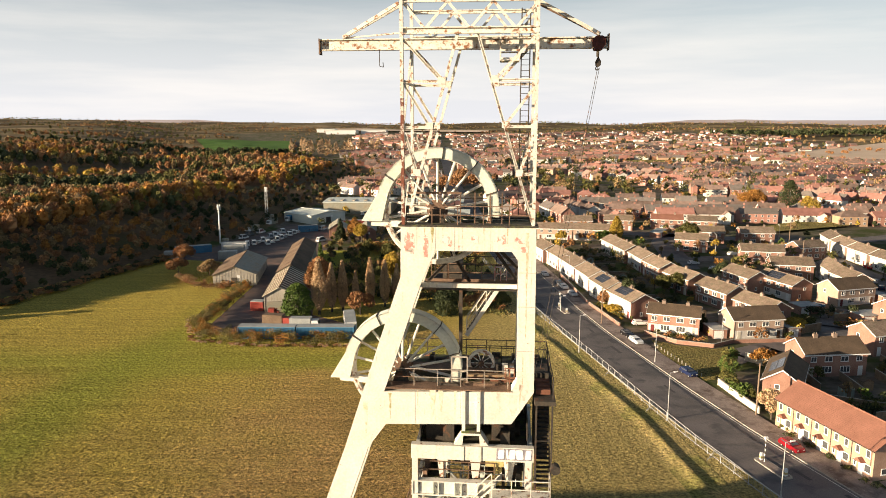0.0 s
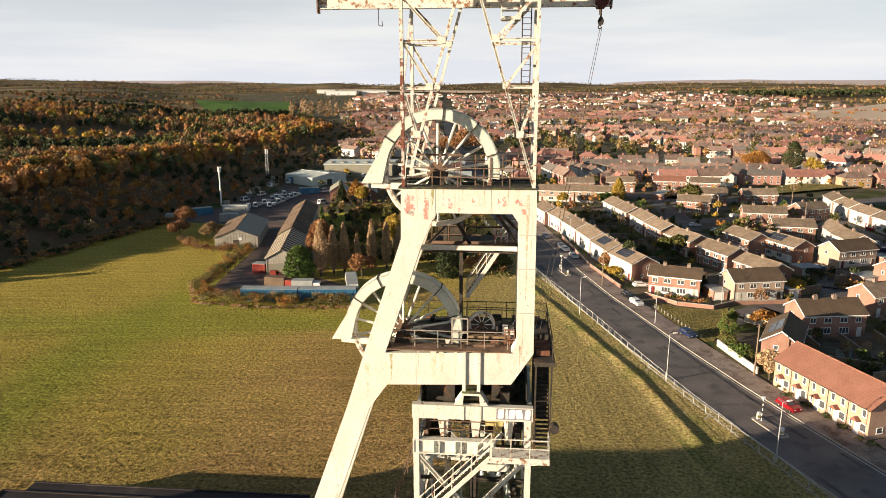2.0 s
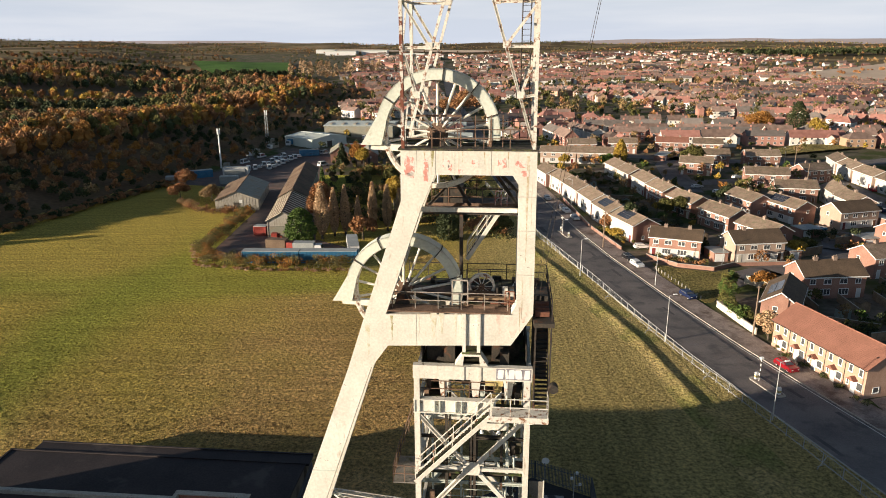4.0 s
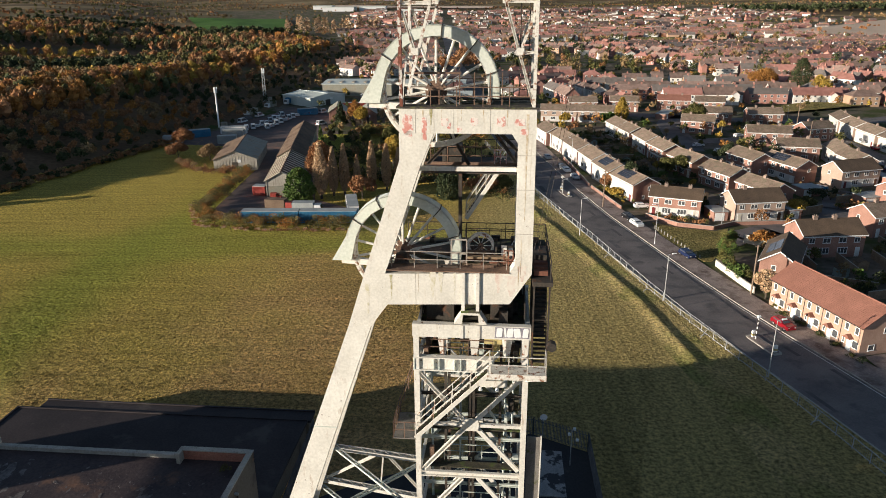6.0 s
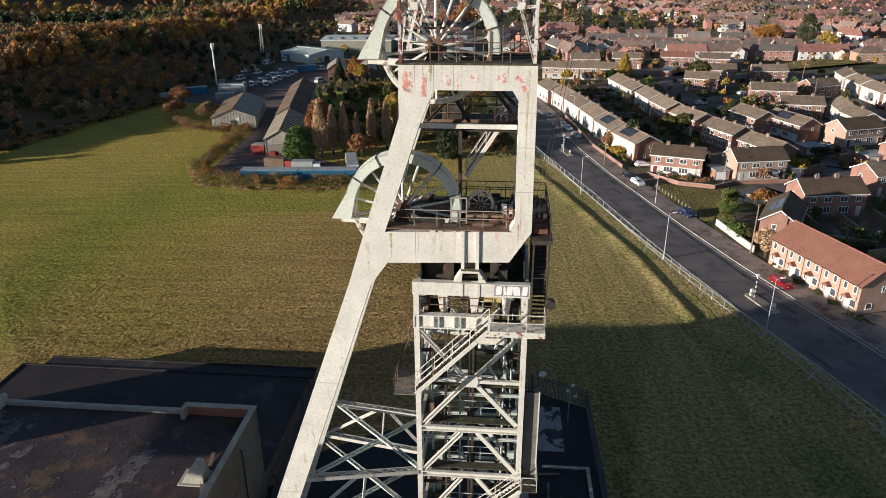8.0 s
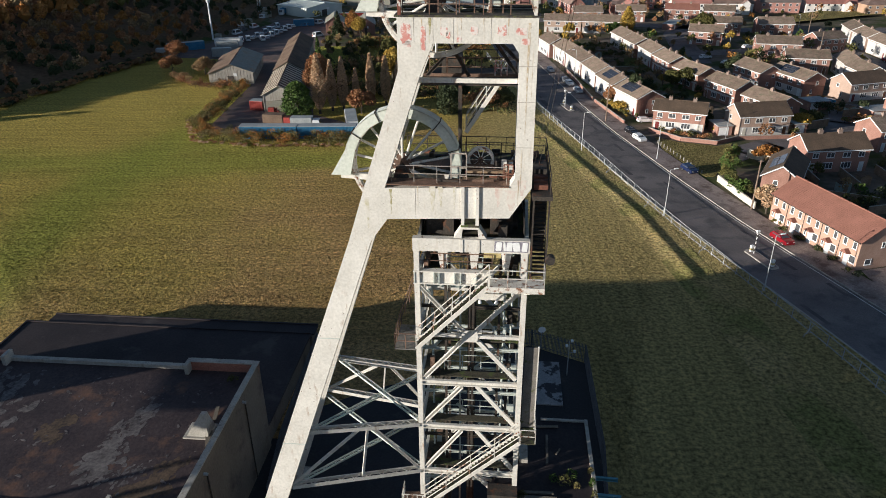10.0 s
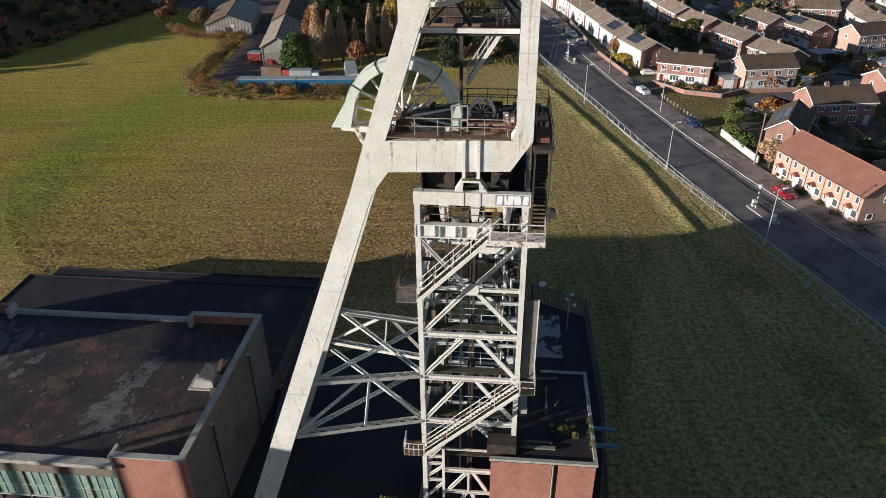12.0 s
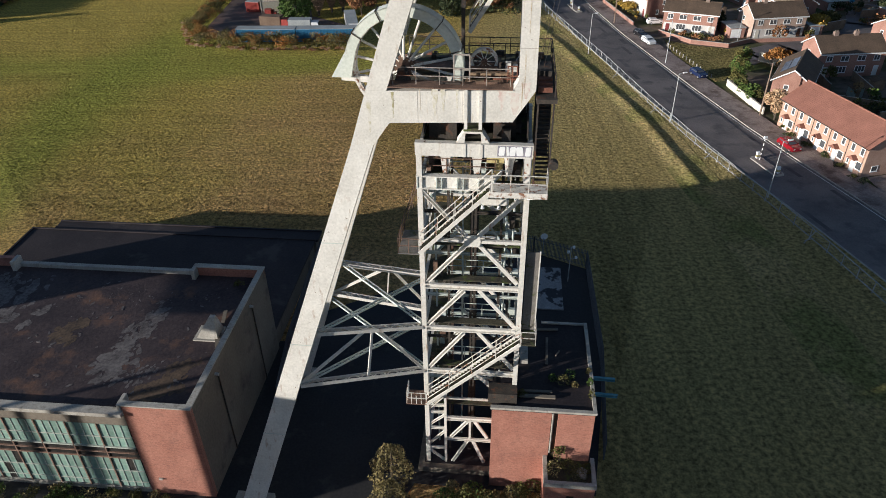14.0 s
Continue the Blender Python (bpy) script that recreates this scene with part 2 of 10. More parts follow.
class Shape:
    """Gathers the faces of one mesh."""

    def __init__(self):
        self.v, self.f = [], []

    def poly(self, *points):
        i = len(self.v)
        self.v.extend(tuple(p) for p in points)
        self.f.append(tuple(range(i, i + len(points))))
        return self

    def hull(self, bottom, top):
        """A solid between two loops of equally many points."""
        i, n = len(self.v), len(bottom)
        self.v.extend(tuple(p) for p in bottom)
        self.v.extend(tuple(p) for p in top)
        self.f.append(tuple(range(i + n - 1, i - 1, -1)))
        self.f.append(tuple(range(i + n, i + 2 * n)))
        for k in range(n):
            self.f.append((i + k, i + (k + 1) % n, i + n + (k + 1) % n, i + n + k))
        return self

    def box(self, x0, y0, z0, x1, y1, z1):
        return self.hull([(x0, y0, z0), (x1, y0, z0), (x1, y1, z0), (x0, y1, z0)], [(x0, y0, z1), (x1, y0, z1), (x1, y1, z1), (x0, y1, z1)])

    def slab(self, outline, y0, y1):
        """An outline in x and z, extruded along y."""
        return self.hull([(x, y0, z) for x, z in reversed(outline)], [(x, y1, z) for x, z in reversed(outline)])

    def plan(self, outline, z0, z1):
        """An outline in x and y, extruded upwards."""
        return self.hull([(x, y, z0) for x, y in outline], [(x, y, z1) for x, y in outline])

    def beam(self, a, b, w, h=None, up=(0, 0, 1)):
        a, b = Vector(a), Vector(b)
        d = (b - a).normalized()
        u = Vector(up)
        if abs(d.dot(u)) > 0.99:
            u = Vector((0, 1, 0))
        s = d.cross(u).normalized() * (w / 2)
        t = s.cross(d).normalized() * ((h or w) / 2)
        return self.hull([a - s - t, a + s - t, a + s + t, a - s + t], [b - s - t, b + s - t, b + s + t, b - s + t])

    def angle(self, a, b, w, t=0.02, up=(0, 0, 1)):
        """A rolled channel between two points: web and two flanges."""
        a, b = Vector(a), Vector(b)
        d = (b - a).normalized()
        u = Vector(up)
        if abs(d.dot(u)) > 0.99:
            u = Vector((0, 1, 0))
        s = d.cross(u).normalized()
        k = s.cross(d).normalized()
        out = [(-t / 2, -w / 2), (w / 2, -w / 2), (w / 2, -w / 2 + t), (t / 2, -w / 2 + t), (t / 2, w / 2 - t), (w / 2, w / 2 - t), (w / 2, w / 2), (-t / 2, w / 2)]
        return self.hull([a + s * p + k * q for p, q in out], [b + s * p + k * q for p, q in out])

    def tube(self, a, b, r, n=8, r2=None):
        a, b = Vector(a), Vector(b)
        d = (b - a).normalized()
        s = d.cross(Vector((0, 0, 1)) if abs(d.z) < 0.95 else Vector((1, 0, 0))).normalized()
        t = s.cross(d)
        ring = [s * math.cos(2 * math.pi * k / n) + t * math.sin(2 * math.pi * k / n) for k in range(n)]
        return self.hull([a + p * r for p in reversed(ring)], [b + p * (r if r2 is None else r2) for p in reversed(ring)])

    def ring(self, cx, cz, r0, r1, y0, y1, a0=0.0, a1=360.0, n=48):
        """A flat hoop, or an arc of one, round an axis along y."""
        steps = [math.radians(a0 + (a1 - a0) * k / n) for k in range(n + 1)]
        i = len(self.v)
        for a in steps:
            c, s = math.cos(a), math.sin(a)
            self.v += [(cx + r0 * c, y0, cz + r0 * s), (cx + r1 * c, y0, cz + r1 * s), (cx + r1 * c, y1, cz + r1 * s), (cx + r0 * c, y1, cz + r0 * s)]
        for k in range(n):
            p, q = i + 4 * k, i + 4 * k + 4
            for j in range(4):
                self.f.append((p + j, p + (j + 1) % 4, q + (j + 1) % 4, q + j))
        if abs(a1 - a0) < 359.9:
            self.f += [(i, i + 3, i + 2, i + 1), (i + 4 * n, i + 4 * n + 1, i + 4 * n + 2, i + 4 * n + 3)]
        return self

    def mesh(self, name, *mats):
        me = bpy.data.meshes.new(name)
        me.from_pydata(self.v, [], self.f)
        for m in mats:
            me.materials.append(m)
        bm = bmesh.new()
        bm.from_mesh(me)
        bmesh.ops.recalc_face_normals(bm, faces=bm.faces)
        bm.to_mesh(me)
        bm.free()
        return me


def thing(name, m, label, category, group="", kind=""):
    """An empty at the foot of a thing, for its parts."""
    ob = new(name)
    ob.matrix_basis = m
    return tagged(ob, label, category, group, kind)


def part(name, shape, material, parent, label=""):
    if isinstance(shape, list):
        return [part(n, s, material, parent, label) for n, s in shape][0]
    ob = new(name, shape.mesh(name, material) if isinstance(shape, Shape) else shape)
    ob.parent = parent
    return tagged(ob, label)


def single(name, shape, material, label, category, m=None, group="", kind=""):
    """A thing that is one mesh."""
    ob = new(name, shape.mesh(name, material) if isinstance(shape, Shape) else shape)
    if m is not None:
        ob.matrix_basis = m
    return tagged(ob, label, category, group, kind)


def rail_parts(points, height=1.05, step=1.6, r=0.022):
    """Single posts and rails along a line of points."""
    out = []
    for a, b in zip(points, points[1:]):
        a, b = Vector(a), Vector(b)
        for h in (height, height * 0.52):
            out.append(("handrail", Shape().beam(a + Vector((0, 0, h)), b + Vector((0, 0, h)), 2 * r)))
        n = max(1, round((b - a).length / step))
        for k in range(n + 1):
            p = a.lerp(b, k / n)
            out.append(("rail_post", Shape().beam(p, p + Vector((0, 0, height)), 2 * r)))
    return out


def railing(points, height=1.05, step=1.6, r=0.022, mid=True):
    """Posts and rails along a line of points."""
    s = Shape()
    for a, b in zip(points, points[1:]):
        a, b = Vector(a), Vector(b)
        n = max(1, round((b - a).length / step))
        for k in range(n + 1):
            p = a.lerp(b, k / n)
            s.beam(p, p + Vector((0, 0, height)), 2 * r)
        for h in ((height, height * 0.52) if mid else (height,)):
            s.beam(a + Vector((0, 0, h)), b + Vector((0, 0, h)), 2 * r)
    return s


def lattice(a, b, w, h, step=0.45, t=0.05):
    """A laced girder: two chords and zigzag bars on its top."""
    a, b = Vector(a), Vector(b)
    d = (b - a).normalized()
    side = d.cross(Vector((0, 0, 1))).normalized() * (w / 2)
    s = Shape()
    for q in (-1, 1):
        s.beam(a + side * q, b + side * q, 0.06, h)
    n = max(2, round((b - a).length / step))
    for k in range(n):
        p, q = a.lerp(b, k / n), a.lerp(b, (k + 1) / n)
        o = Vector((0, 0, h / 2 - 0.02))
        i = 1 if k % 2 else -1
        s.beam(p + side * i + o, q - side * i + o, t, 0.025)
    return s


def flight(a, b, width, side):
    """A steel stair from a up to b: stringers, treads and handrails. side: the way across the treads."""
    a, b, side = Vector(a), Vector(b), Vector(side).normalized() * (width / 2)
    st, tr, ra = Shape(), Shape(), []
    for q in (-1, 1):
        st.beam(a + side * q, b + side * q, 0.06, 0.24)
        for h in (0.55, 1.0):
            o = Vector((0, 0, h))
            ra.append(("handrail", Shape().beam(a + side * q + o, b + side * q + o, 0.045)))
        for k in range(5):
            p = a.lerp(b, k / 4) + side * q
            ra.append(("rail_post", Shape().beam(p, p + Vector((0, 0, 1.0)), 0.045)))
    n = max(3, round(abs(b.z - a.z) / 0.2))
    run = (b - a)
    run.z = 0
    run = run.normalized() * 0.12
    for k in range(1, n):
        p = a.lerp(b, k / n)
        tr.hull([p - side - run, p + side - run, p + side + run, p - side + run],
                [p - side - run + Vector((0, 0, 0.035)), p + side - run + Vector((0, 0, 0.035)), p + side + run + Vector((0, 0, 0.035)), p - side + run + Vector((0, 0, 0.035))])
    return st, tr, ra

# ---- the lie of the land ----


def smooth(t):
    t = min(1.0, max(0.0, t))
    return t * t * (3 - 2 * t)


def wood_depth(x, y):
    """How far a place lies inside the wooded hillside, from its edge along the field."""
    edge = -112 + 0.30 * (y - 160) if y < 300 else -70 + 0.05 * (y - 300)
    if y > 640:
        edge += -0.45 * (y - 640)
    return edge - x


def land(x, y):
    """Height of the ground."""
    r = math.hypot(x, y)
    z = 0.0
    d = wood_depth(x, y)
    if d > 0:
        low = 1 - 0.72 * smooth((y - 250) / 240)
        z += low * 12.0 * min(d / 75.0, 1.0) - low * 4.0 * smooth((d - 75) / 60) + 17 * smooth((d - 150) / 230)
        z += 2.2 * smooth(d / 40) * noise.noise((x * 0.02, y * 0.02, 3.0)) + 3.0 * smooth((d - 70) / 60) * noise.noise((x * 0.009, y * 0.009, 6.0))
    if r > 900:
        f = smooth((r - 900) / 2600)
        z += f * (16 + 15 * noise.noise((x * 0.0011, y * 0.0011, 7.0)) + 9 * noise.noise((x * 0.004, y * 0.004, 2.0)))
        z += smooth((r - 2900) / 900) * (20 + 16 * noise.noise((x * 0.0016 + 5, y * 0.0016, 1.0)))
    return z


def road_x(y):
    """Middle of the main road at a distance y."""
    pts = ((-200, 112.0), (0, 65.0), (61, 50.7), (70, 48.4), (77, 46.5), (86, 43.9), (98, 40.7), (115, 36.9), (145, 31.2), (166, 28.2), (210, 23.6), (300, 17.0), (520, 7.6), (900, 2.0))
    for (y0, x0), (y1, x1) in zip(pts, pts[1:]):
        if y <= y1:
            return x0 + (x1 - x0) * (y - y0) / (y1 - y0)
    return 2.0


def in_town(x, y):
    return (x > road_x(y) + 6 and y > 10) or (y > 300 and x > -40 - 0.1 * (y - 300)) or (y > 700 and wood_depth(x, y) < -30)


def zone(x, y):
    if wood_depth(x, y) > 4 and y < 900:
        return 1
    if y > 2300 or (wood_depth(x, y) > 4) or x > 900 and y < 1500 or (x > 420 + 0.25 * y and y > 620):
        return 3
    if in_town(x, y):
        return 2
    if y > 245:
        return 2
    return 0


# Far fields that stay open: four corners each.
CROP = [(-560, 1600), (-330, 1540), (-215, 975), (-330, 985)]
STUBBLE = [(395, 905), (470, 745), (1150, 1180), (900, 1420)]
STUBBLE_FAR = [(-420, 2500), (150, 2450), (180, 2750), (-480, 2800)]
PLAYING = [(205, 800), (255, 800), (248, 740), (205, 740)]


def in_open(x, y):
    """Whether a place lies in one of the open fields."""
    for quad in (CROP, STUBBLE, STUBBLE_FAR, PLAYING):
        side = [(bx - ax) * (y - ay) - (by - ay) * (x - ax) for (ax, ay), (bx, by) in zip(quad, quad[1:] + quad[:1])]
        if all(k > 0 for k in side) or all(k < 0 for k in side):
            return True
    return False


def axis(lo, fine_lo, fine_hi, hi, step, grow):
    out = [fine_lo + step * k for k in range(int((fine_hi - fine_lo) / step) + 1)]
    s, p = step, out[-1]
    while p < hi:
        s *= grow
        p += s
        out.append(min(p, hi))
    s, p = step, fine_lo
    while p > lo:
        s *= grow
        p -= s
        out.insert(0, max(p, lo))
    return out


grass = surface("autumn_grass", (0.52, 0.325, 0.125), (0.70, 0.455, 0.195), rough=0.95, scale=0.03, fine=1.1, bump=0.0,
                stain=(0.40, 0.29, 0.085), stain_scale=0.018, stain_cut=(0.44, 0.62), spec=0.1)
wood_floor = surface("leaf_litter", (0.09, 0.062, 0.038), (0.19, 0.12, 0.07), rough=1, scale=0.05, fine=0.8, bump=0, stain=(0.10, 0.09, 0.04), stain_scale=0.03, stain_cut=(0.5, 0.65), spec=0.05)
town_floor = surface("gardens_and_yards", (0.085, 0.075, 0.055), (0.22, 0.175, 0.14), rough=1, scale=0.05, fine=0.6, bump=0, stain=(0.06, 0.075, 0.025), stain_scale=0.06, stain_cut=(0.45, 0.6), spec=0.05)
farmland = surface("distant_fields", (0.10, 0.09, 0.04), (0.30, 0.22, 0.13), rough=1, scale=0.003, fine=0.02, bump=0, stain=(0.11, 0.08, 0.045), stain_scale=0.004, stain_cut=(0.47, 0.53), spec=0.05)


def grass_relief(m, field_tint=False):
    """Rough sward: tufts that stand up into the low sun, shade between them painted dark, mowing lines, and a greener
    side of the field.
    """
    nt = m.node_tree
    n, link = nt.nodes, nt.links.new
    b = n["Principled BSDF"]
    co = n.new("ShaderNodeTexCoord")
    tuft = n.new("ShaderNodeTexNoise")
    tuft.inputs["Scale"].default_value, tuft.inputs["Detail"].default_value, tuft.inputs["Roughness"].default_value = 1.5, 8, 0.72
    link(co.outputs["Object"], tuft.inputs["Vector"])
    bp = n.new("ShaderNodeBump")
    bp.inputs["Strength"].default_value, bp.inputs["Distance"].default_value = 1.0, 2.0
    link(tuft.outputs[0], bp.inputs["Height"])
    link(bp.outputs[0], b.inputs["Normal"])
    out = b.inputs["Base Color"].links[0].from_socket
    if field_tint:
        sep = n.new("ShaderNodeSeparateXYZ")
        link(co.outputs["Object"], sep.inputs[0])
        ax = n.new("ShaderNodeMath")
        ax.operation = "MULTIPLY_ADD"
        ax.inputs[1].default_value, ax.inputs[2].default_value = -0.028, -3.2
        link(sep.outputs[0], ax.inputs[0])
        ay = n.new("ShaderNodeMath")
        ay.operation = "MULTIPLY_ADD"
        ay.inputs[1].default_value = 0.021
        link(sep.outputs[1], ay.inputs[0])
        link(ax.outputs[0], ay.inputs[2])
        drift = n.new("ShaderNodeTexNoise")
        drift.inputs["Scale"].default_value, drift.inputs["Detail"].default_value = 0.03, 5
        link(co.outputs["Object"], drift.inputs["Vector"])
        az = n.new("ShaderNodeMath")
        az.operation = "MULTIPLY_ADD"
        az.inputs[1].default_value = 4.6
        link(drift.outputs[0], az.inputs[0])
        link(ay.outputs[0], az.inputs[2])
        cut = n.new("ShaderNodeMapRange")
        cut.interpolation_type = "SMOOTHSTEP"
        cut.inputs[1].default_value, cut.inputs[2].default_value = 1.0, 3.3
        link(az.outputs[0], cut.inputs[0])
        mix = n.new("ShaderNodeMix")
        mix.data_type = "RGBA"
        link(cut.outputs[0], mix.inputs[0])
        link(out, mix.inputs[6])
        mix.inputs[7].default_value = (0.52, 0.405, 0.09, 1)
        out = mix.outputs[2]
        # Fresher green along a strip of the field and before the hedge.
        wob = n.new("ShaderNodeMath")
        wob.operation = "MULTIPLY_ADD"
        wob.inputs[1].default_value, wob.inputs[2].default_value = 30.0, -15.0
        link(drift.outputs[0], wob.inputs[0])
        for kx, ky, shift, width, amount in ((1.0, -0.15, 76.0, 16.0, 0.85), (-0.05, 1.0, -131.0, 12.0, 0.7)):
            fx, fy, off, dist = (n.new("ShaderNodeMath") for _ in range(4))
            fx.operation, fy.operation, off.operation, dist.operation = "MULTIPLY_ADD", "MULTIPLY_ADD", "ADD", "ABSOLUTE"
            fx.inputs[1].default_value, fx.inputs[2].default_value = kx, shift
            fy.inputs[1].default_value = ky
            link(sep.outputs[0], fx.inputs[0])
            link(sep.outputs[1], fy.inputs[0])
            link(fx.outputs[0], fy.inputs[2])
            link(fy.outputs[0], off.inputs[0])
            link(wob.outputs[0], off.inputs[1])
            link(off.outputs[0], dist.inputs[0])
            band = n.new("ShaderNodeMapRange")
            band.interpolation_type = "SMOOTHSTEP"
            band.inputs[1].default_value, band.inputs[2].default_value, band.inputs[3].default_value, band.inputs[4].default_value = 1.0, width, amount, 0.0
            link(dist.outputs[0], band.inputs[0])
            fresh = n.new("ShaderNodeMix")
            fresh.data_type = "RGBA"
            link(band.outputs[0], fresh.inputs[0])
            link(out, fresh.inputs[6])
            fresh.inputs[7].default_value = (0.36, 0.37, 0.06, 1)
            out = fresh.outputs[2]
        near_x = n.new("ShaderNodeMapRange")
        near_x.interpolation_type = "SMOOTHSTEP"
        near_x.inputs[1].default_value, near_x.inputs[2].default_value = -4.0, 14.0
        link(sep.outputs[0], near_x.inputs[0])
        near_y = n.new("ShaderNodeMapRange")
        near_y.interpolation_type = "SMOOTHSTEP"
        near_y.inputs[1].default_value, near_y.inputs[2].default_value, near_y.inputs[3].default_value, near_y.inputs[4].default_value = 150.0, 260.0, 0.85, 0.4
        link(sep.outputs[1], near_y.inputs[0])
        near = n.new("ShaderNodeMath")
        near.operation = "MULTIPLY"
        link(near_x.outputs[0], near.inputs[0])
        link(near_y.outputs[0], near.inputs[1])
        lush = n.new("ShaderNodeMix")
        lush.data_type = "RGBA"
        link(near.outputs[0], lush.inputs[0])
        link(out, lush.inputs[6])
        lush.inputs[7].default_value = (0.49, 0.395, 0.155, 1)
        out = lush.outputs[2]
        def mown(turned, scale):
            mow = n.new("ShaderNodeTexNoise")
            mow.inputs["Scale"].default_value, mow.inputs["Detail"].default_value, mow.inputs["Roughness"].default_value = 1.0, 4, 0.6
            turn = n.new("ShaderNodeMapping")
            turn.inputs["Rotation"].default_value = (0, 0, radians(turned))
            turn.inputs["Scale"].default_value = scale
            link(co.outputs["Object"], turn.inputs["Vector"])
            link(turn.outputs[0], mow.inputs["Vector"])
            return mow.outputs[0]
        beside = n.new("ShaderNodeMapRange")
        beside.inputs[1].default_value, beside.inputs[2].default_value = 6.0, 12.0
        link(sep.outputs[0], beside.inputs[0])
        which = n.new("ShaderNodeMix")
        link(beside.outputs[0], which.inputs[0])
        link(mown(4, (0.05, 0.8, 1.0)), which.inputs[2])
        link(mown(14, (0.9, 0.04, 1.0)), which.inputs[3])
        gain = n.new("ShaderNodeMapRange")
        gain.inputs[1].default_value, gain.inputs[2].default_value, gain.inputs[3].default_value, gain.inputs[4].default_value = 0.3, 0.7, 0.8, 1.2
        link(which.outputs[0], gain.inputs[0])
    # Shade between the tufts is put into the colour by noise.
    gap_shade = n.new("ShaderNodeTexNoise")
    gap_shade.inputs["Scale"].default_value, gap_shade.inputs["Detail"].default_value, gap_shade.inputs["Roughness"].default_value = 2.1, 6, 0.75
    link(co.outputs["Object"], gap_shade.inputs["Vector"])
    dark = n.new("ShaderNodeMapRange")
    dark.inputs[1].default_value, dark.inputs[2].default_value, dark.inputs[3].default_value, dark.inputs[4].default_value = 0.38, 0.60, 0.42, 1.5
    link(gap_shade.outputs[0], dark.inputs[0])
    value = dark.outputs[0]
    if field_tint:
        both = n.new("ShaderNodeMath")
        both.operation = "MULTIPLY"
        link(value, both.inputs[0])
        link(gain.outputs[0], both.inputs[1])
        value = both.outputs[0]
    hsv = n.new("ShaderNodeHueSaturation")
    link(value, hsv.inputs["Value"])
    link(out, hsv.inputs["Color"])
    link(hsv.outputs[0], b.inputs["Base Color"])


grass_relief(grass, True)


def build_ground():
    xs = axis(-4150, -170, 170, 4150, 2.5, 1.09)
    ys = axis(-900, 10, 270, 4180, 2.5, 1.07)
    verts = [(x, y, land(x, y)) for y in ys for x in xs]
    nx = len(xs)
    faces, mats = [], []
    for j in range(len(ys) - 1):
        for i in range(nx - 1):
            k = j * nx + i
            faces.append((k, k + 1, k + nx + 1, k + nx))
            mats.append(zone((xs[i] + xs[i + 1]) / 2, (ys[j] + ys[j + 1]) / 2))
    me = bpy.data.meshes.new("ground")
    me.from_pydata(verts, [], faces)
    for m in (grass, wood_floor, town_floor, farmland):
        me.materials.append(m)
    me.polygons.foreach_set("material_index", mats)
    me.polygons.foreach_set("use_smooth", [True] * len(faces))
    return tagged(new("ground", me), "rough autumn grass field running out to woods and farmland", "ground", kind="structure")


build_ground()


def ribbon(name, left, right, ys, z0, z1, material, label, category):
    """A strip of paving between two lines given by functions of y, with thickness."""
    s = Shape()
    for a, b in zip(ys, ys[1:]):
        s.hull([(left(a), a, z0), (right(a), a, z0), (right(b), b, z0), (left(b), b, z0)],
               [(left(a), a, z1), (right(a), a, z1), (right(b), b, z1), (left(b), b, z1)])
    return single(name, s, material, label, category, kind="structure")


road_ys = [-60, 0, 40, 61, 70, 77, 86, 98, 106, 115, 130, 145, 166, 188, 210, 255, 300, 400, 520, 700, 900]
ribbon("road", lambda y: road_x(y) - 4.9, lambda y: road_x(y) + 4.9, road_ys, -0.1, 0.03, tarmac, "worn dark asphalt main road", "road")
ribbon("verge", lambda y: road_x(y) + 5.05, lambda y: road_x(y) + 9.4, road_ys[:16], -0.1, 0.12, pavement_mat, "worn pavement with dirt and patched asphalt", "pavement")
ribbon("kerb", lambda y: road_x(y) + 4.9, lambda y: road_x(y) + 5.05, road_ys[:16], -0.1, 0.14, concrete, "pale concrete kerb along the road", "kerb")
ribbon("kerb", lambda y: road_x(y) - 5.05, lambda y: road_x(y) - 4.9, road_ys[:16], -0.1, 0.12, concrete, "pale concrete kerb along the grass", "kerb")

yard_tarmac = surface("black_yard_asphalt", (0.022, 0.022, 0.024), (0.04, 0.039, 0.04), rough=0.9, scale=0.15, fine=5, bump=0.1, stain=(0.06, 0.055, 0.05), stain_scale=0.4, stain_cut=(0.58, 0.7))
single("yard", Shape().plan([(-60, 24), (-6, 27.5), (-2.6, 33.8), (3, 33.2), (11, 32.6), (13.8, 45), (15.2, 61.5), (9.3, 65), (4, 62), (-8, 57), (-15.2, 53), (-15.2, 50), (-60, 53)], -0.1, 0.03), yard_tarmac, "black asphalt yard round the shaft buildings", "yard", kind="structure")
# ---- the headframe ----
HF = pose(-2.3, 35.45, 0, 0, 0, -5)
headframe = thing("headframe", HF, "tall white-painted steel colliery headframe with two winding wheels, rusting", "headframe")

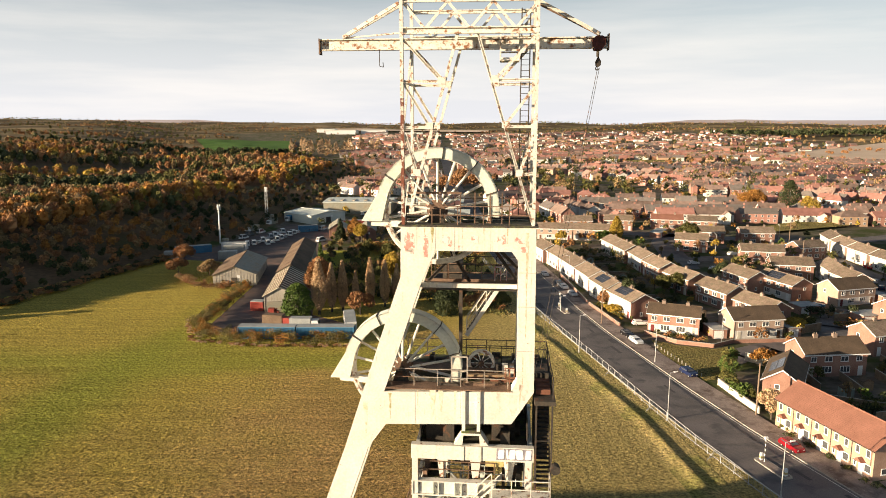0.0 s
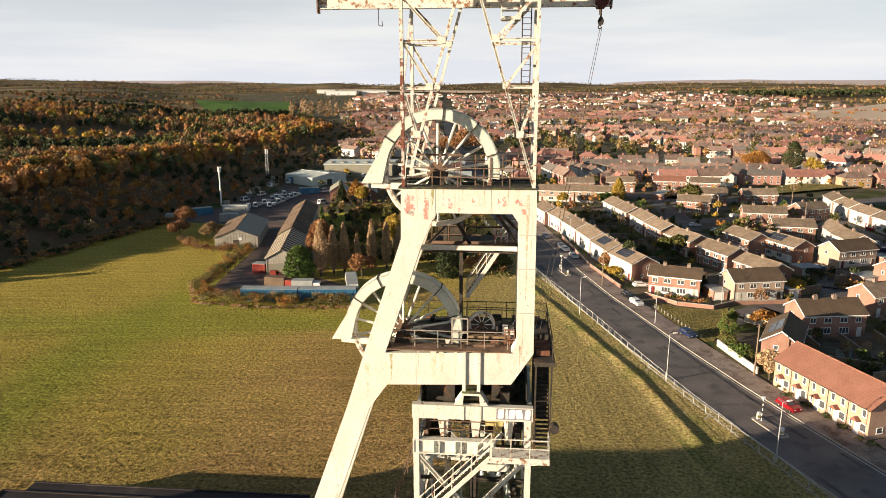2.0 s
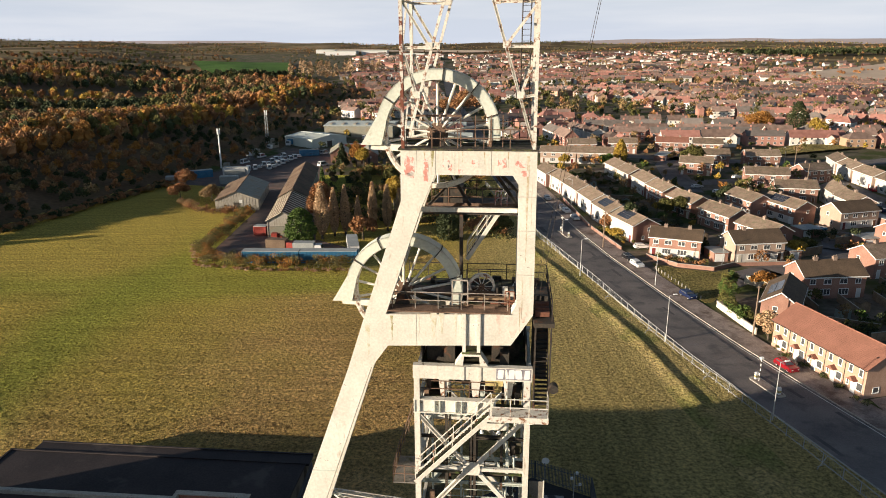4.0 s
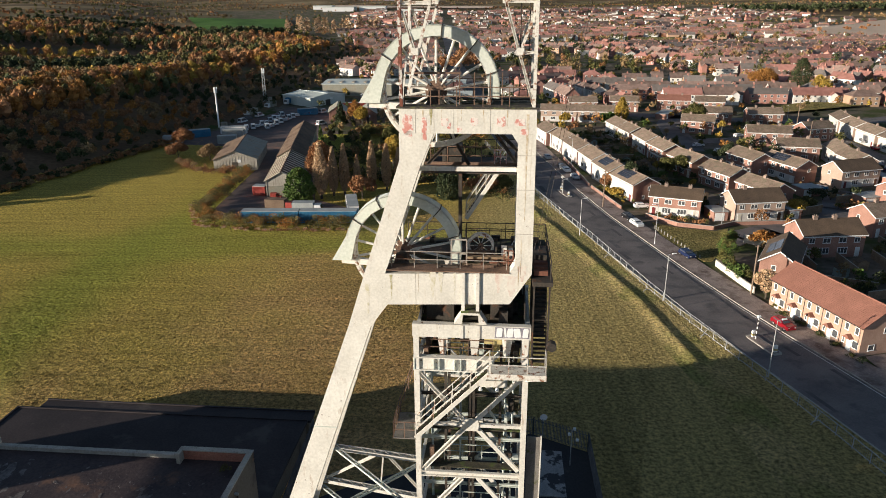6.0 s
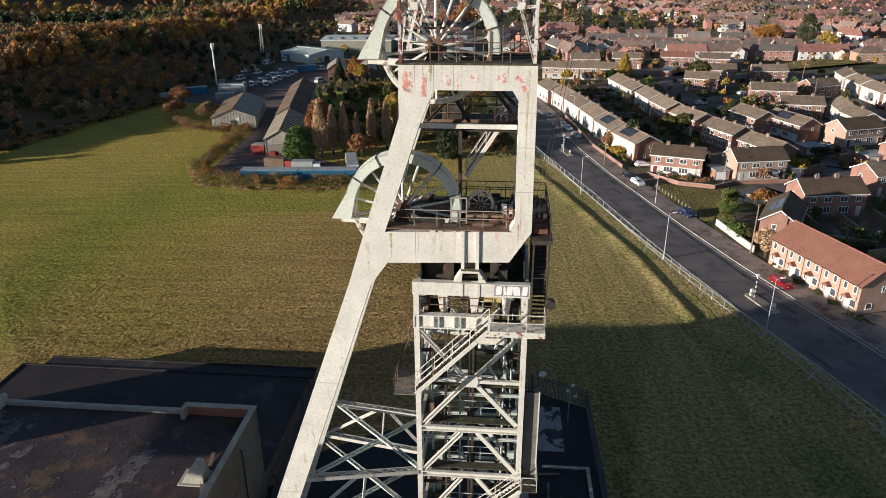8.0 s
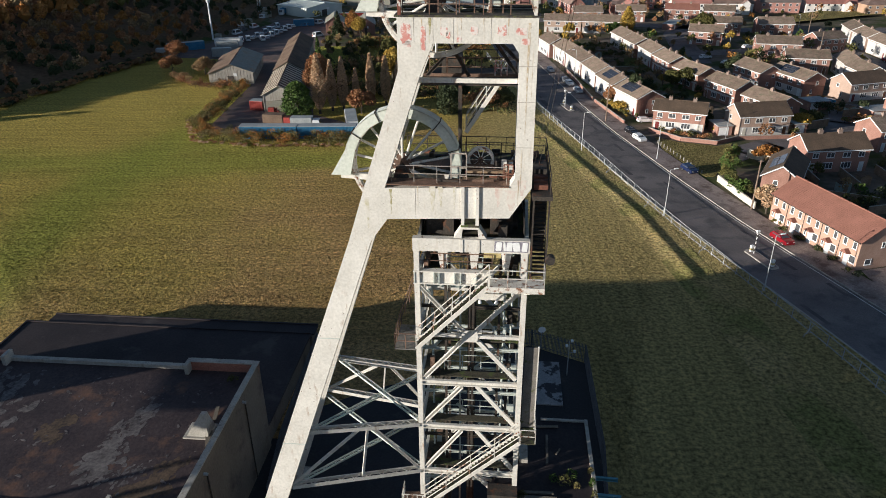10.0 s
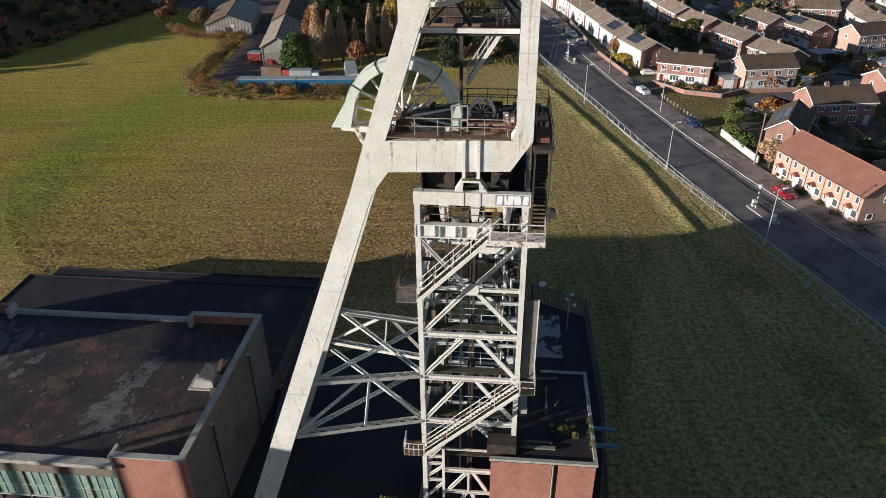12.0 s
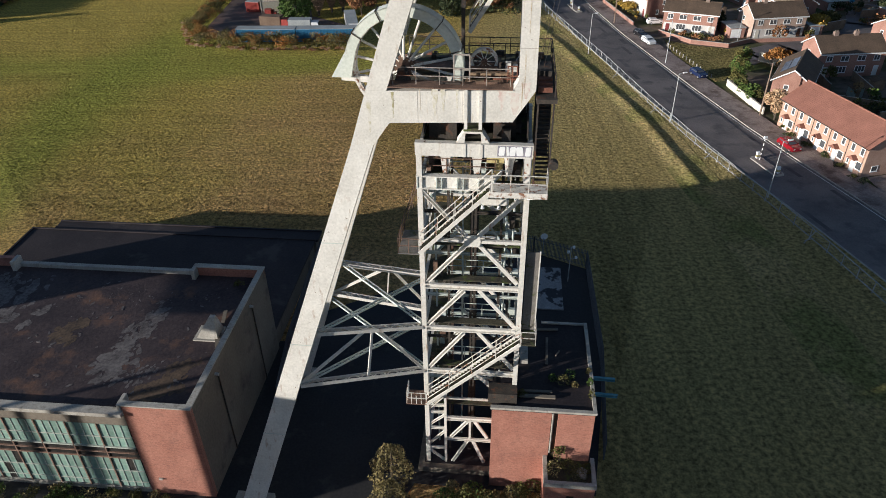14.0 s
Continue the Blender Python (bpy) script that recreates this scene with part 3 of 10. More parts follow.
# Two portal frames, one behind the other.
for v0 in (0.0, 3.2):
    v1 = v0 + 0.9
    upper = part("upper_girder", Shape().slab([(0.12, 38.5), (7.07, 38.5), (7.05, 39.75), (0.12, 39.75)], v0, v1), white_streaked, headframe, "white box girder with faded red blotches and rust runs")
    part("raking_leg_head", Shape().slab([(0.10, 38.497), (0.09, 37.1), (-2.02, 30.76), (-0.87, 30.76), (1.16, 36.76), (1.9, 38.497)], v0, v1), white_paint, headframe)
    part("pillar", Shape().slab([(5.85, 38.497), (6.18, 38.0), (6.2, 31.5), (5.9, 30.953), (7.12, 30.953), (7.07, 38.497)], v0, v1), white_streaked, headframe)
    lower = part("lower_girder", Shape().slab([(-2.02, 30.757), (-3.08, 27.5), (-1.8, 27.5), (-0.8, 28.9), (5.97, 29.15), (7.12, 30.95), (5.9, 30.95), (-0.87, 30.757)], v0, v1), white_streaked, headframe)
    part("girder_lip", Shape().box(0.0, v0 - 0.06, 39.75, 7.15, v1 + 0.06, 39.84), grimy_flange, headframe, "grimy rusted top flange")
    part("girder_lip", Shape().box(-0.8, v0 - 0.06, 30.96, 5.9, v1 + 0.06, 31.02), rust, headframe, "rusty top flange")
for v0, w0 in ((0.0, -5.2), (3.2, 8.2)):
    leg = part("raking_leg", Shape().hull([(-12.7, w0, 0), (-11.1, w0, 0), (-11.1, w0 + 0.9, 0), (-12.7, w0 + 0.9, 0)],
                                          [(-3.08, v0, 27.5), (-1.8, v0, 27.5), (-1.8, v0 + 0.9, 27.5), (-3.08, v0 + 0.9, 27.5)]), white_paint, headframe)
    for f in (0.22, 0.48, 0.74):
        s = Shape()
        a0, a1 = Vector((-3.08, v0, 27.5)).lerp(Vector((-12.7, w0, 0)), f), Vector((-1.8, v0, 27.5)).lerp(Vector((-11.1, w0, 0)), f)
        d = Vector((0, 0.9, 0))
        k = Vector((0.012, 0.012, 0))
        s.hull([a0 - k, a1 + Vector((k.x, -k.y, 0)), a1 + d + k, a0 + d + Vector((-k.x, k.y, 0))],
               [p + Vector((0.02, 0, 0.06)) for p in (a0 - k, a1 + Vector((k.x, -k.y, 0)), a1 + d + k, a0 + d + Vector((-k.x, k.y, 0)))])
        part("splice", s, grey_paint, leg)
    part("footing", Shape().box(-13.2, w0 - 0.5, 0, -10.4, w0 + 1.4, 0.5), concrete, headframe)

# Seams, stiffeners and bearing on the front portal.
for u in (3.42, 4.22):
    part("stiffener", Shape().box(u - 0.09, -0.10, 28.7, u + 0.09, -0.003, 30.95), white_paint, headframe)
part("bearing", Shape().slab([(2.9, 27.8), (3.45, 28.65), (4.2, 28.65), (4.75, 27.8), (4.3, 27.8), (4.25, 28.35), (3.4, 28.35), (3.35, 27.8)], 0.1, 0.8), white_streaked, headframe)
part("bearing_plate", Shape().box(3.3, -0.05, 28.55, 4.35, 0.95, 28.72), moss_deck, headframe)
seam_grey = surface("grimy_paint_seam", (0.30, 0.27, 0.23), (0.48, 0.44, 0.38), rough=0.8, scale=2, fine=9, bump=0)
for u in (0.95, 1.9, 2.9, 4.75):
    part("plate_seam", Shape().box(u - 0.006, -0.008, 38.52, u + 0.006, -0.002, 39.74), seam_grey, headframe)
for u in (0.8, 3.25):
    part("plate_seam", Shape().box(u - 0.006, -0.008, 29.0, u + 0.006, -0.002, 30.94), seam_grey, headframe)
for z in (33.2, 35.6, 37.4):
    part("plate_seam", Shape().box(6.19, -0.014, z, 7.09, -0.002, z + 0.03), seam_grey, headframe)
for u, z, w, h in ((0.56, 38.95, 0.5, 0.95), (0.6, 38.45, 0.35, 0.3), (1.4, 38.9, 0.26, 0.8), (1.42, 38.3, 0.2, 0.36), (2.45, 39.08, 0.36, 0.42), (2.66, 38.9, 0.2, 0.3), (3.95, 39.12, 0.34, 0.4), (3.2, 38.72, 0.22, 0.3),
                   (5.3, 39.12, 0.42, 0.5), (6.25, 39.1, 0.5, 0.36), (6.45, 38.6, 0.42, 0.3)):
    s = Shape()
    n = 20
    sq = lambda a: math.copysign(abs(a) ** 0.45, a)
    rim = [(u + w * 0.56 * sq(math.cos(2 * math.pi * k / n)) * random.uniform(0.8, 1.05), z + h * 0.56 * sq(math.sin(2 * math.pi * k / n)) * random.uniform(0.8, 1.05)) for k in range(n)]
    s.slab(rim, -0.006, -0.002)
    part("paint_blotch", s, red_paint, headframe, "faded red paint blotch")


# Winding wheels with their guards.
def wheel(cu, cz, foot=-6, cv=1.95, R=2.9):
    rim = part("wheel_rim", Shape().ring(cu, cz, R - 0.2, R - 0.08, cv - 0.2, cv + 0.2, n=72).ring(cu, cz, R - 0.1, R + 0.05, cv - 0.22, cv - 0.14, n=72).ring(cu, cz, R - 0.1, R + 0.05, cv + 0.14, cv + 0.22, n=72), white_rusty, headframe)
    part("hub", Shape().ring(cu, cz, 0.10, 0.42, cv - 0.34, cv + 0.34, n=28).ring(cu, cz, 0.10, 0.56, cv - 0.30, cv - 0.22, n=28).ring(cu, cz, 0.10, 0.56, cv + 0.22, cv + 0.30, n=28), rust, rim)
    part("axle", Shape().tube((cu, cv - 1.0, cz), (cu, cv + 1.0, cz), 0.13, 14), dark_steel, rim)
    for k in range(18):
        a = 2 * math.pi * (k + 0.5) / 18
        o = 0.26 if k % 2 else -0.26
        part("spoke", Shape().tube((cu + 0.36 * math.cos(a), cv + o, cz + 0.36 * math.sin(a)), (cu + (R - 0.1) * math.cos(a), cv, cz + (R - 0.1) * math.sin(a)), 0.075, 7), white_paint, rim)
    mat = guard_paint
    g = part("wheel_guard", Shape().ring(cu, cz, R + 0.36, R + 0.42, cv - 0.42, cv + 0.42, foot, 165, n=44).ring(cu, cz, R - 0.14, R + 0.42, cv - 0.42, cv - 0.38, foot, 165, n=44).ring(cu, cz, R - 0.14, R + 0.42, cv + 0.38, cv + 0.42, foot, 165, n=44), mat, headframe, "pale curved sheet-steel wheel guard")
    a = math.radians(165)
    part("guard_tail", Shape().slab([(cu + (R + 0.42) * math.cos(a), cz + (R + 0.42) * math.sin(a)), (cu - 4.1, cz - 0.62), (cu - 2.98, cz - 0.62), (cu + (R - 0.14) * math.cos(a), cz + (R - 0.14) * math.sin(a))], cv - 0.42, cv + 0.42), mat, g)
    part("guard_arm", Shape().beam((cu - 3.6, cv, cz - 0.72), (cu - 0.9, cv - 0.1, cz - 0.85), 0.3, 0.34), white_paint, g)
    for deg in (18, 50, 84, 115, 146):
        a = math.radians(deg)
        s = Shape()
        s.beam((cu + (R - 0.18) * math.cos(a), cv - 0.45, cz + (R - 0.18) * math.sin(a)), (cu + (R + 0.46) * math.cos(a), cv - 0.45, cz + (R + 0.46) * math.sin(a)), 0.05, 0.05, (0, 1, 0))
        s.beam((cu + (R + 0.45) * math.cos(a), cv - 0.45, cz + (R + 0.45) * math.sin(a)), (cu + (R + 0.45) * math.cos(a), cv + 0.45, cz + (R + 0.45) * math.sin(a)), 0.05)
        part("joint_strip", s, dark_steel, g)
    # bearing pedestals
    for o in (-0.95, 0.95):
        part("pedestal", Shape().slab([(cu - 0.5, cz - 0.75), (cu + 0.5, cz - 0.75), (cu + 0.26, cz + 0.12), (cu - 0.26, cz + 0.12)], cv + o - 0.12, cv + o + 0.12), dark_steel, headframe)


wheel(-0.1, 31.5, -12)
wheel(1.86, 40.4)

# Gantry on top.
for v in (0.15, 3.95):
    for u in (0.3, 6.95):
        foot = 46.2 if u < 1 and v < 1 else 39.75
        part("gantry_leg", Shape().angle((u, v, foot), (u, v, 52.2), 0.26, 0.06), white_rusty, headframe)
        if foot > 40:
            part("gantry_leg", Shape().angle((u, v, 39.75), (u, v, foot), 0.26, 0.06), rust_flaked, headframe, "gantry leg flaking to red rust")
    part("gantry_rail", Shape().angle((0.27, v, 49.42), (6.95, v, 49.42), 0.34, 0.06), white_rusty, headframe)
    part("gantry_rail", Shape().angle((0.27, v, 50.85), (6.95, v, 50.85), 0.2, 0.05), white_rusty, headframe)
    part("gantry_rail", Shape().angle((0.27, v, 52.1), (6.95, v, 52.1), 0.2, 0.05), white_rusty, headframe)
    for k in range(6):
        a, b = 0.3 + k * 1.11, 0.3 + (k + 1) * 1.11
        p, q = (49.5, 50.8) if k % 2 else (50.8, 49.5)
        part("gantry_brace", Shape().beam((a, v, p), (b, v, q), 0.05, 0.13), white_rusty, headframe)
    for pts in (((3.02, 49.3), (0.55, 40.4)), ((4.0, 49.3), (6.87, 39.9)), ((0.34, 49.0), (2.2, 47.05)), ((0.34, 46.9), (1.61, 44.83)), ((0.4, 44.4), (0.97, 42.5)),
                ((6.78, 49.1), (4.86, 47.1)), ((6.8, 46.7), (5.42, 44.9)), ((6.8, 44.3), (6.14, 42.5)), ((0.3, 47.0), (2.24, 47.0)), ((4.88, 47.05), (6.95, 47.05)), ((0.3, 44.75), (1.62, 44.75)),
                ((5.45, 44.8), (6.95, 44.8)), ((6.14, 42.4), (6.95, 42.5))):
        (a, p), (b, q) = pts
        part("gantry_brace", Shape().angle((a, v, p), (b, v, q), 0.14, 0.035), white_rusty, headframe)
    for u, z in ((2.24, 47.05), (1.61, 44.83), (0.97, 42.5), (4.86, 47.1), (5.42, 44.9), (6.14, 42.5)):
        part("gusset", Shape().box(u - 0.19, v - 0.09, z - 0.17, u + 0.19, v - 0.07, z + 0.17), white_rusty, headframe)
for u in (0.3, 6.95):
    for z in (42.0, 44.75, 47.0, 50.85, 52.1):
        part("gantry_tie", Shape().beam((u, 0.15, z), (u, 3.95, z), 0.12), white_rusty, headframe)
    for z in (39.9, 44.75):
        part("gantry_tie", Shape().beam((u, 0.15, z), (u, 3.95, z + 4.7), 0.09), white_rusty, headframe)
runway = part("runway_beam", Shape().box(-4.3, 2.02, 48.72, 10.5, 2.08, 49.26).box(-4.3, 1.86, 48.70, 10.5, 2.24, 48.75).box(-4.3, 1.86, 49.22, 10.5, 2.24, 49.27), white_rusty, headframe, "long white runway beam with rust marks")
part("end_stop", Shape().box(-4.36, 1.8, 48.5, -4.3, 2.3, 49.3), rust, runway)
part("end_stop", Shape().box(10.5, 1.8, 48.6, 10.56, 2.3, 49.4), rust, runway)
for q in (-0.35, 0.35):
    part("stay", Shape().beam((-0.1, 2.05 + q, 51.0), (-3.1, 2.05 + q * 0.3, 49.35), 0.12, 0.16), white_rusty, headframe)
    part("stay", Shape().beam((7.0, 2.05 + q, 51.0), (10.1, 2.05 + q * 0.3, 49.4), 0.12, 0.16), rust if q > 0 else white_rusty, headframe)
part("stay", Shape().beam((-3.0, 2.05, 49.33), (0.3, 2.05, 49.6), 0.08), white_rusty, headframe)
part("runway_hanger", Shape().tube((-1.2, 2.05, 48.7), (-1.2, 2.05, 47.9), 0.02, 6).tube((-1.2, 2.05, 47.9), (-1.0, 2.05, 47.85), 0.02, 6).tube((-1.0, 2.05, 47.85), (-1.02, 2.05, 48.1), 0.02, 6), dark_steel, headframe)
hoist = part("hoist_block", Shape().slab([(9.72, 48.85), (9.85, 48.6), (10.2, 48.6), (10.36, 48.85), (10.36, 49.15), (10.2, 49.3), (9.9, 49.3), (9.72, 49.15)], 1.7, 2.4), dark_red, headframe, "dark red hoist block with black hook")
part("hook_chain", Shape().tube((10.05, 2.05, 48.6), (10.05, 2.05, 48.2), 0.05, 8).tube((9.98, 2.05, 48.62), (9.98, 2.05, 48.3), 0.03, 6), dark_steel, hoist)
part("hook", Shape().slab([(9.92, 48.05), (10.0, 48.22), (10.1, 48.22), (10.2, 48.05), (10.18, 47.86), (10.05, 47.76), (9.93, 47.88)], 1.95, 2.15).ring(10.03, 47.72, 0.06, 0.11, 2.02, 2.08, 100, 370, n=14), dark_steel, hoist)
for o in (0.0, 0.28):
    part("rope", Shape().tube((10.05 + o * 0.3, 2.05, 47.75), (7.3 + o, 2.6, 31.4), 0.012, 5), dark_steel, hoist)
cage = part("access_cage", Shape().box(5.1, 1.5, 48.08, 6.05, 2.6, 48.13), white_rusty, headframe, "small access cage under the beam")
for u in (5.1, 6.05):
    for v in (1.5, 2.6):
        part("cage_post", Shape().beam((u, v, 48.1), (u, v, 49.4), 0.07), white_rusty, cage)
for z in (48.2, 48.6):
    for u in (5.1, 6.05):
        part("cage_rail", Shape().beam((u, 1.5, z), (u, 2.6, z), 0.06), white_rusty, cage)
    for v in (1.5, 2.6):
        part("cage_rail", Shape().beam((5.1, v, z), (6.05, v, z), 0.08), white_rusty, cage)
ladder = Shape()
for u in (6.2, 6.66):
    ladder.beam((u, 3.8, 39.8), (u, 3.8, 51), 0.06)
for k in range(37):
    ladder.beam((6.2, 3.8, 39.95 + k * 0.3), (6.66, 3.8, 39.95 + k * 0.3), 0.03)
part("ladder", ladder, dark_steel, headframe, "dark steel ladder")

# Rust and moss runs down the plating.
run_mat = surface("rust_run", (0.36, 0.27, 0.16), (0.56, 0.47, 0.34), rough=0.8, scale=2, fine=9, bump=0, stain=(0.62, 0.59, 0.52), stain_scale=3, stain_cut=(0.45, 0.6))
moss_mat = surface("moss_run", (0.22, 0.20, 0.08), (0.40, 0.36, 0.2), rough=0.9, scale=2, fine=9, bump=0, stain=(0.58, 0.55, 0.46), stain_scale=3, stain_cut=(0.45, 0.6))
faint_mat = surface("faint_moss_stain", (0.42, 0.38, 0.24), (0.56, 0.52, 0.38), rough=0.9, scale=2, fine=9, bump=0, stain=(0.62, 0.59, 0.52), stain_scale=3.4, stain_cut=(0.4, 0.56))
pink_mat = surface("pinkish_rust_bloom", (0.50, 0.37, 0.31), (0.60, 0.47, 0.41), rough=0.9, scale=2, fine=9, bump=0, stain=(0.63, 0.59, 0.52), stain_scale=2.6, stain_cut=(0.38, 0.56))
rnd = random.Random(61)
for u, z0, ln, w, m in ((6.62, 39.5, 5.6, 0.14, run_mat), (6.5, 33.1, 2.4, 0.1, run_mat), (6.85, 37.3, 1.6, 0.05, run_mat), (1.75, 39.72, 0.8, 0.2, moss_mat), (1.35, 39.7, 0.9, 0.08, run_mat), (2.3, 39.7, 0.7, 0.05, run_mat), (3.3, 39.7, 0.55, 0.06, run_mat), (4.4, 39.7, 0.6, 0.05, run_mat), (5.6, 39.7, 0.8, 0.07, run_mat),
                       (-0.55, 30.7, 1.5, 0.16, moss_mat), (0.95, 30.92, 1.2, 0.05, run_mat), (1.75, 30.92, 1.5, 0.42, faint_mat), (2.2, 30.92, 1.2, 0.3, faint_mat), (2.95, 30.92, 1.3, 0.16, faint_mat), (5.35, 30.92, 1.1, 0.5, pink_mat), (6.05, 30.8, 1.2, 0.7, pink_mat), (6.6, 31.4, 0.9, 0.6, pink_mat), (-1.9, 30.2, 1.9, 0.3, faint_mat), (6.4, 31.5, 1.6, 0.09, run_mat)):
    left = [(u - w * rnd.uniform(0.3, 0.6) * (1 - 0.75 * k / 6), z0 - ln * k / 6) for k in range(7)]
    right = [(u + w * rnd.uniform(0.3, 0.6) * (1 - 0.75 * k / 6), z0 - ln * k / 6) for k in range(6, -1, -1)]
    part("rust_run", Shape().slab(left + right, -0.004, -0.001), m, headframe, {run_mat: "brown rust run on the plating", pink_mat: "pinkish bloom of rust on the plating"}.get(m, "mossy run on the plating"))

# Upper deck and its rails.
part("deck_plate", Shape().box(0.1, 0.905, 39.6, 7.1, 1.45, 39.7).box(2.9 + 1.9, 0.905, 39.6, 7.1, 3.195, 39.7).box(0.1, 2.5, 39.6, 4.7, 3.195, 39.7), moss_deck, headframe)
part("handrail", rail_parts([(0.4, 0.2, 39.84), (7.0, 0.2, 39.84)], 0.95, 1.25), rust, headframe, "rusty handrail")
part("handrail", rail_parts([(0.4, 4.0, 39.84), (7.0, 4.0, 39.84)], 0.95, 1.1), rust, headframe)
part("handrail", rail_parts([(7.0, 0.2, 39.84), (7.0, 4.0, 39.84)], 0.95, 1.2), rust, headframe)
part("cross_rail", Shape().beam((0.35, 0.9, 41.4), (3.2, 0.9, 41.4), 0.07, 0.1), rust, headframe)
for u in (2.1, 3.15, 3.9, 4.7, 5.3):
    part("rail_post", Shape().beam((u, 0.75, 39.75), (u, 0.75, 39.75 + (1.7 if u > 3 else 1.3)), 0.06), rust, headframe)
for u, v in ((0.9, 1.0), (2.9, 1.0), (0.9, 2.9), (2.9, 2.9)):
    part("bearer", Shape().beam((u, v - 0.1, 39.5), (u, v + 0.1, 39.5), 0.3, 0.5, (1, 0, 0)), rust, headframe)
for v in (1.0, 2.9):
    part("bearer_beam", Shape().beam((0.2, v, 39.35), (7.0, v, 39.35), 0.25, 0.45), dark_steel, headframe)

# Middle platform inside the portal.
part("platform_girder", Shape().beam((1.0, 1.0, 36.46), (6.15, 1.0, 36.46), 0.2, 0.24), white_paint, headframe, "pale painted platform girder")
part("platform_edge", Shape().beam((1.05, 2.95, 36.3), (6.2, 2.95, 36.3), 0.1, 0.16), rust, headframe)
part("platform_plate", Shape().box(1.1, 1.2, 36.14, 6.2, 3.0, 36.2).box(1.3, 3.2, 36.14, 6.3, 5.2, 36.2), dark_steel, headframe)
part("handrail", rail_parts([(1.4, 2.95, 36.2), (6.1, 2.95, 36.2)], 1.05, 0.95), rust, headframe)
part("handrail", rail_parts([(1.4, 5.1, 36.2), (6.2, 5.1, 36.2)], 1.05, 1.2), dark_steel, headframe)
for (a, p), (b, q) in (((1.3, 36.4), (3.2, 38.4)), ((4.8, 38.4), (6.1, 36.6)), ((2.4, 38.4), (3.6, 36.4)), ((5.0, 38.4), (6.2, 37.2))):
    part("inner_brace", Shape().angle((a, 2.2, p), (b, 2.2, q), 0.18, 0.04), dark_steel, headframe)
part("red_gate", railing([(4.95, 2.9, 36.3), (5.6, 2.9, 36.3)], 0.8, 0.33, 0.035), red_paint, headframe, "red painted safety gate")
part("inner_box", Shape().box(2.0, 3.4, 36.2, 3.1, 4.6, 37.2), dark_steel, headframe)
part("inner_post", Shape().beam((3.05, 3.1, 31.0), (3.05, 3.1, 35.85), 0.2, 0.24), dark_steel, headframe)
st, tr, ra = flight((3.3, 4.9, 32.6), (5.6, 4.9, 36.2), 0.8, (0, 1, 0))
stair = part("stair_stringer", st, white_paint, headframe)
part("tread", tr, dark_steel, stair)
part("handrail", ra, white_paint, stair)

# Lower deck with machinery.
part("deck_plate", Shape().box(3.1, 0.905, 30.7, 8.1, 3.195, 30.8).box(-0.8, 2.55, 30.7, 3.1, 3.195, 30.8).box(-0.6, 4.105, 30.7, 8.1, 6.2, 30.8), moss_deck, headframe, "mossy rusted deck")
part("walkway", Shape().box(-0.8, 0.905, 30.74, 3.1, 1.2, 30.8), grating, headframe, "narrow grating walkway beside the wheel")
part("deck_edge", Shape().box(7.15, -0.5, 30.45, 8.25, 6.2, 30.69), dark_steel, headframe)
part("handrail", rail_parts([(-0.55, 0.35, 31.02), (5.75, 0.35, 31.02)], 0.95, 1.3, 0.018), rail_grey, headframe)
part("handrail", rail_parts([(-0.4, 6.1, 30.8), (8.1, 6.1, 30.8), (8.1, -0.4, 30.8)], 1.05, 1.2), dark_steel, headframe)
part("handrail", rail_parts([(3.3, 4.2, 30.8), (6.8, 4.2, 30.8)], 1.3, 0.7), dark_steel, headframe)
small = part("rope_sheave", Shape().ring(4.25, 31.5, 0.62, 0.78, 2.75, 3.05, n=32), white_rusty, headframe, "small rusty rope sheave")
for k in range(10):
    a = 2 * math.pi * k / 10
    part("spoke", Shape().tube((4.25 + 0.12 * math.cos(a), 2.9, 31.5 + 0.12 * math.sin(a)), (4.25 + 0.66 * math.cos(a), 2.9, 31.5 + 0.66 * math.sin(a)), 0.03, 5), white_rusty, small)
part("hub", Shape().ring(4.25, 31.5, 0.03, 0.17, 2.7, 3.1, n=16), rust, small)
part("sheave_frame", Shape().box(3.5, 2.6, 30.8, 5.0, 2.7, 31.3).box(3.5, 3.1, 30.8, 5.0, 3.2, 31.3), rust, headframe)
part("winch_drum", Shape().tube((5.2, 2.9, 31.2), (6.1, 2.9, 31.2), 0.33, 16).box(5.1, 2.4, 30.8, 5.2, 3.3, 31.6).box(6.1, 2.4, 30.8, 6.2, 3.3, 31.6), dark_steel, headframe)
part("motor", Shape().box(5.45, 1.9, 30.8, 5.75, 2.3, 31.75).box(5.85, 1.9, 30.8, 6.1, 2.3, 31.6), white_rusty, headframe)
part("bearer_beam", Shape().beam((3.4, 2.2, 31.0), (8.0, 2.2, 31.0), 0.25, 0.3), rust_red, headframe, "orange-brown rusted channel")
part("bearer_beam", Shape().beam((4.8, 1.5, 30.95), (7.0, 1.5, 30.95), 0.2, 0.25), rust_red, headframe)
for k in range(3):
    part("steel_stack", Shape().box(7.25, 0.2 + k * 0.42, 30.8 + 0.1 * k, 8.0, 0.52 + k * 0.42, 31.06 + 0.1 * k), rust_red, headframe, "red-brown channel sections lying on the deck")
part("side_box", Shape().box(7.2, 1.8, 30.8, 8.0, 3.4, 31.4), dark_steel, headframe)
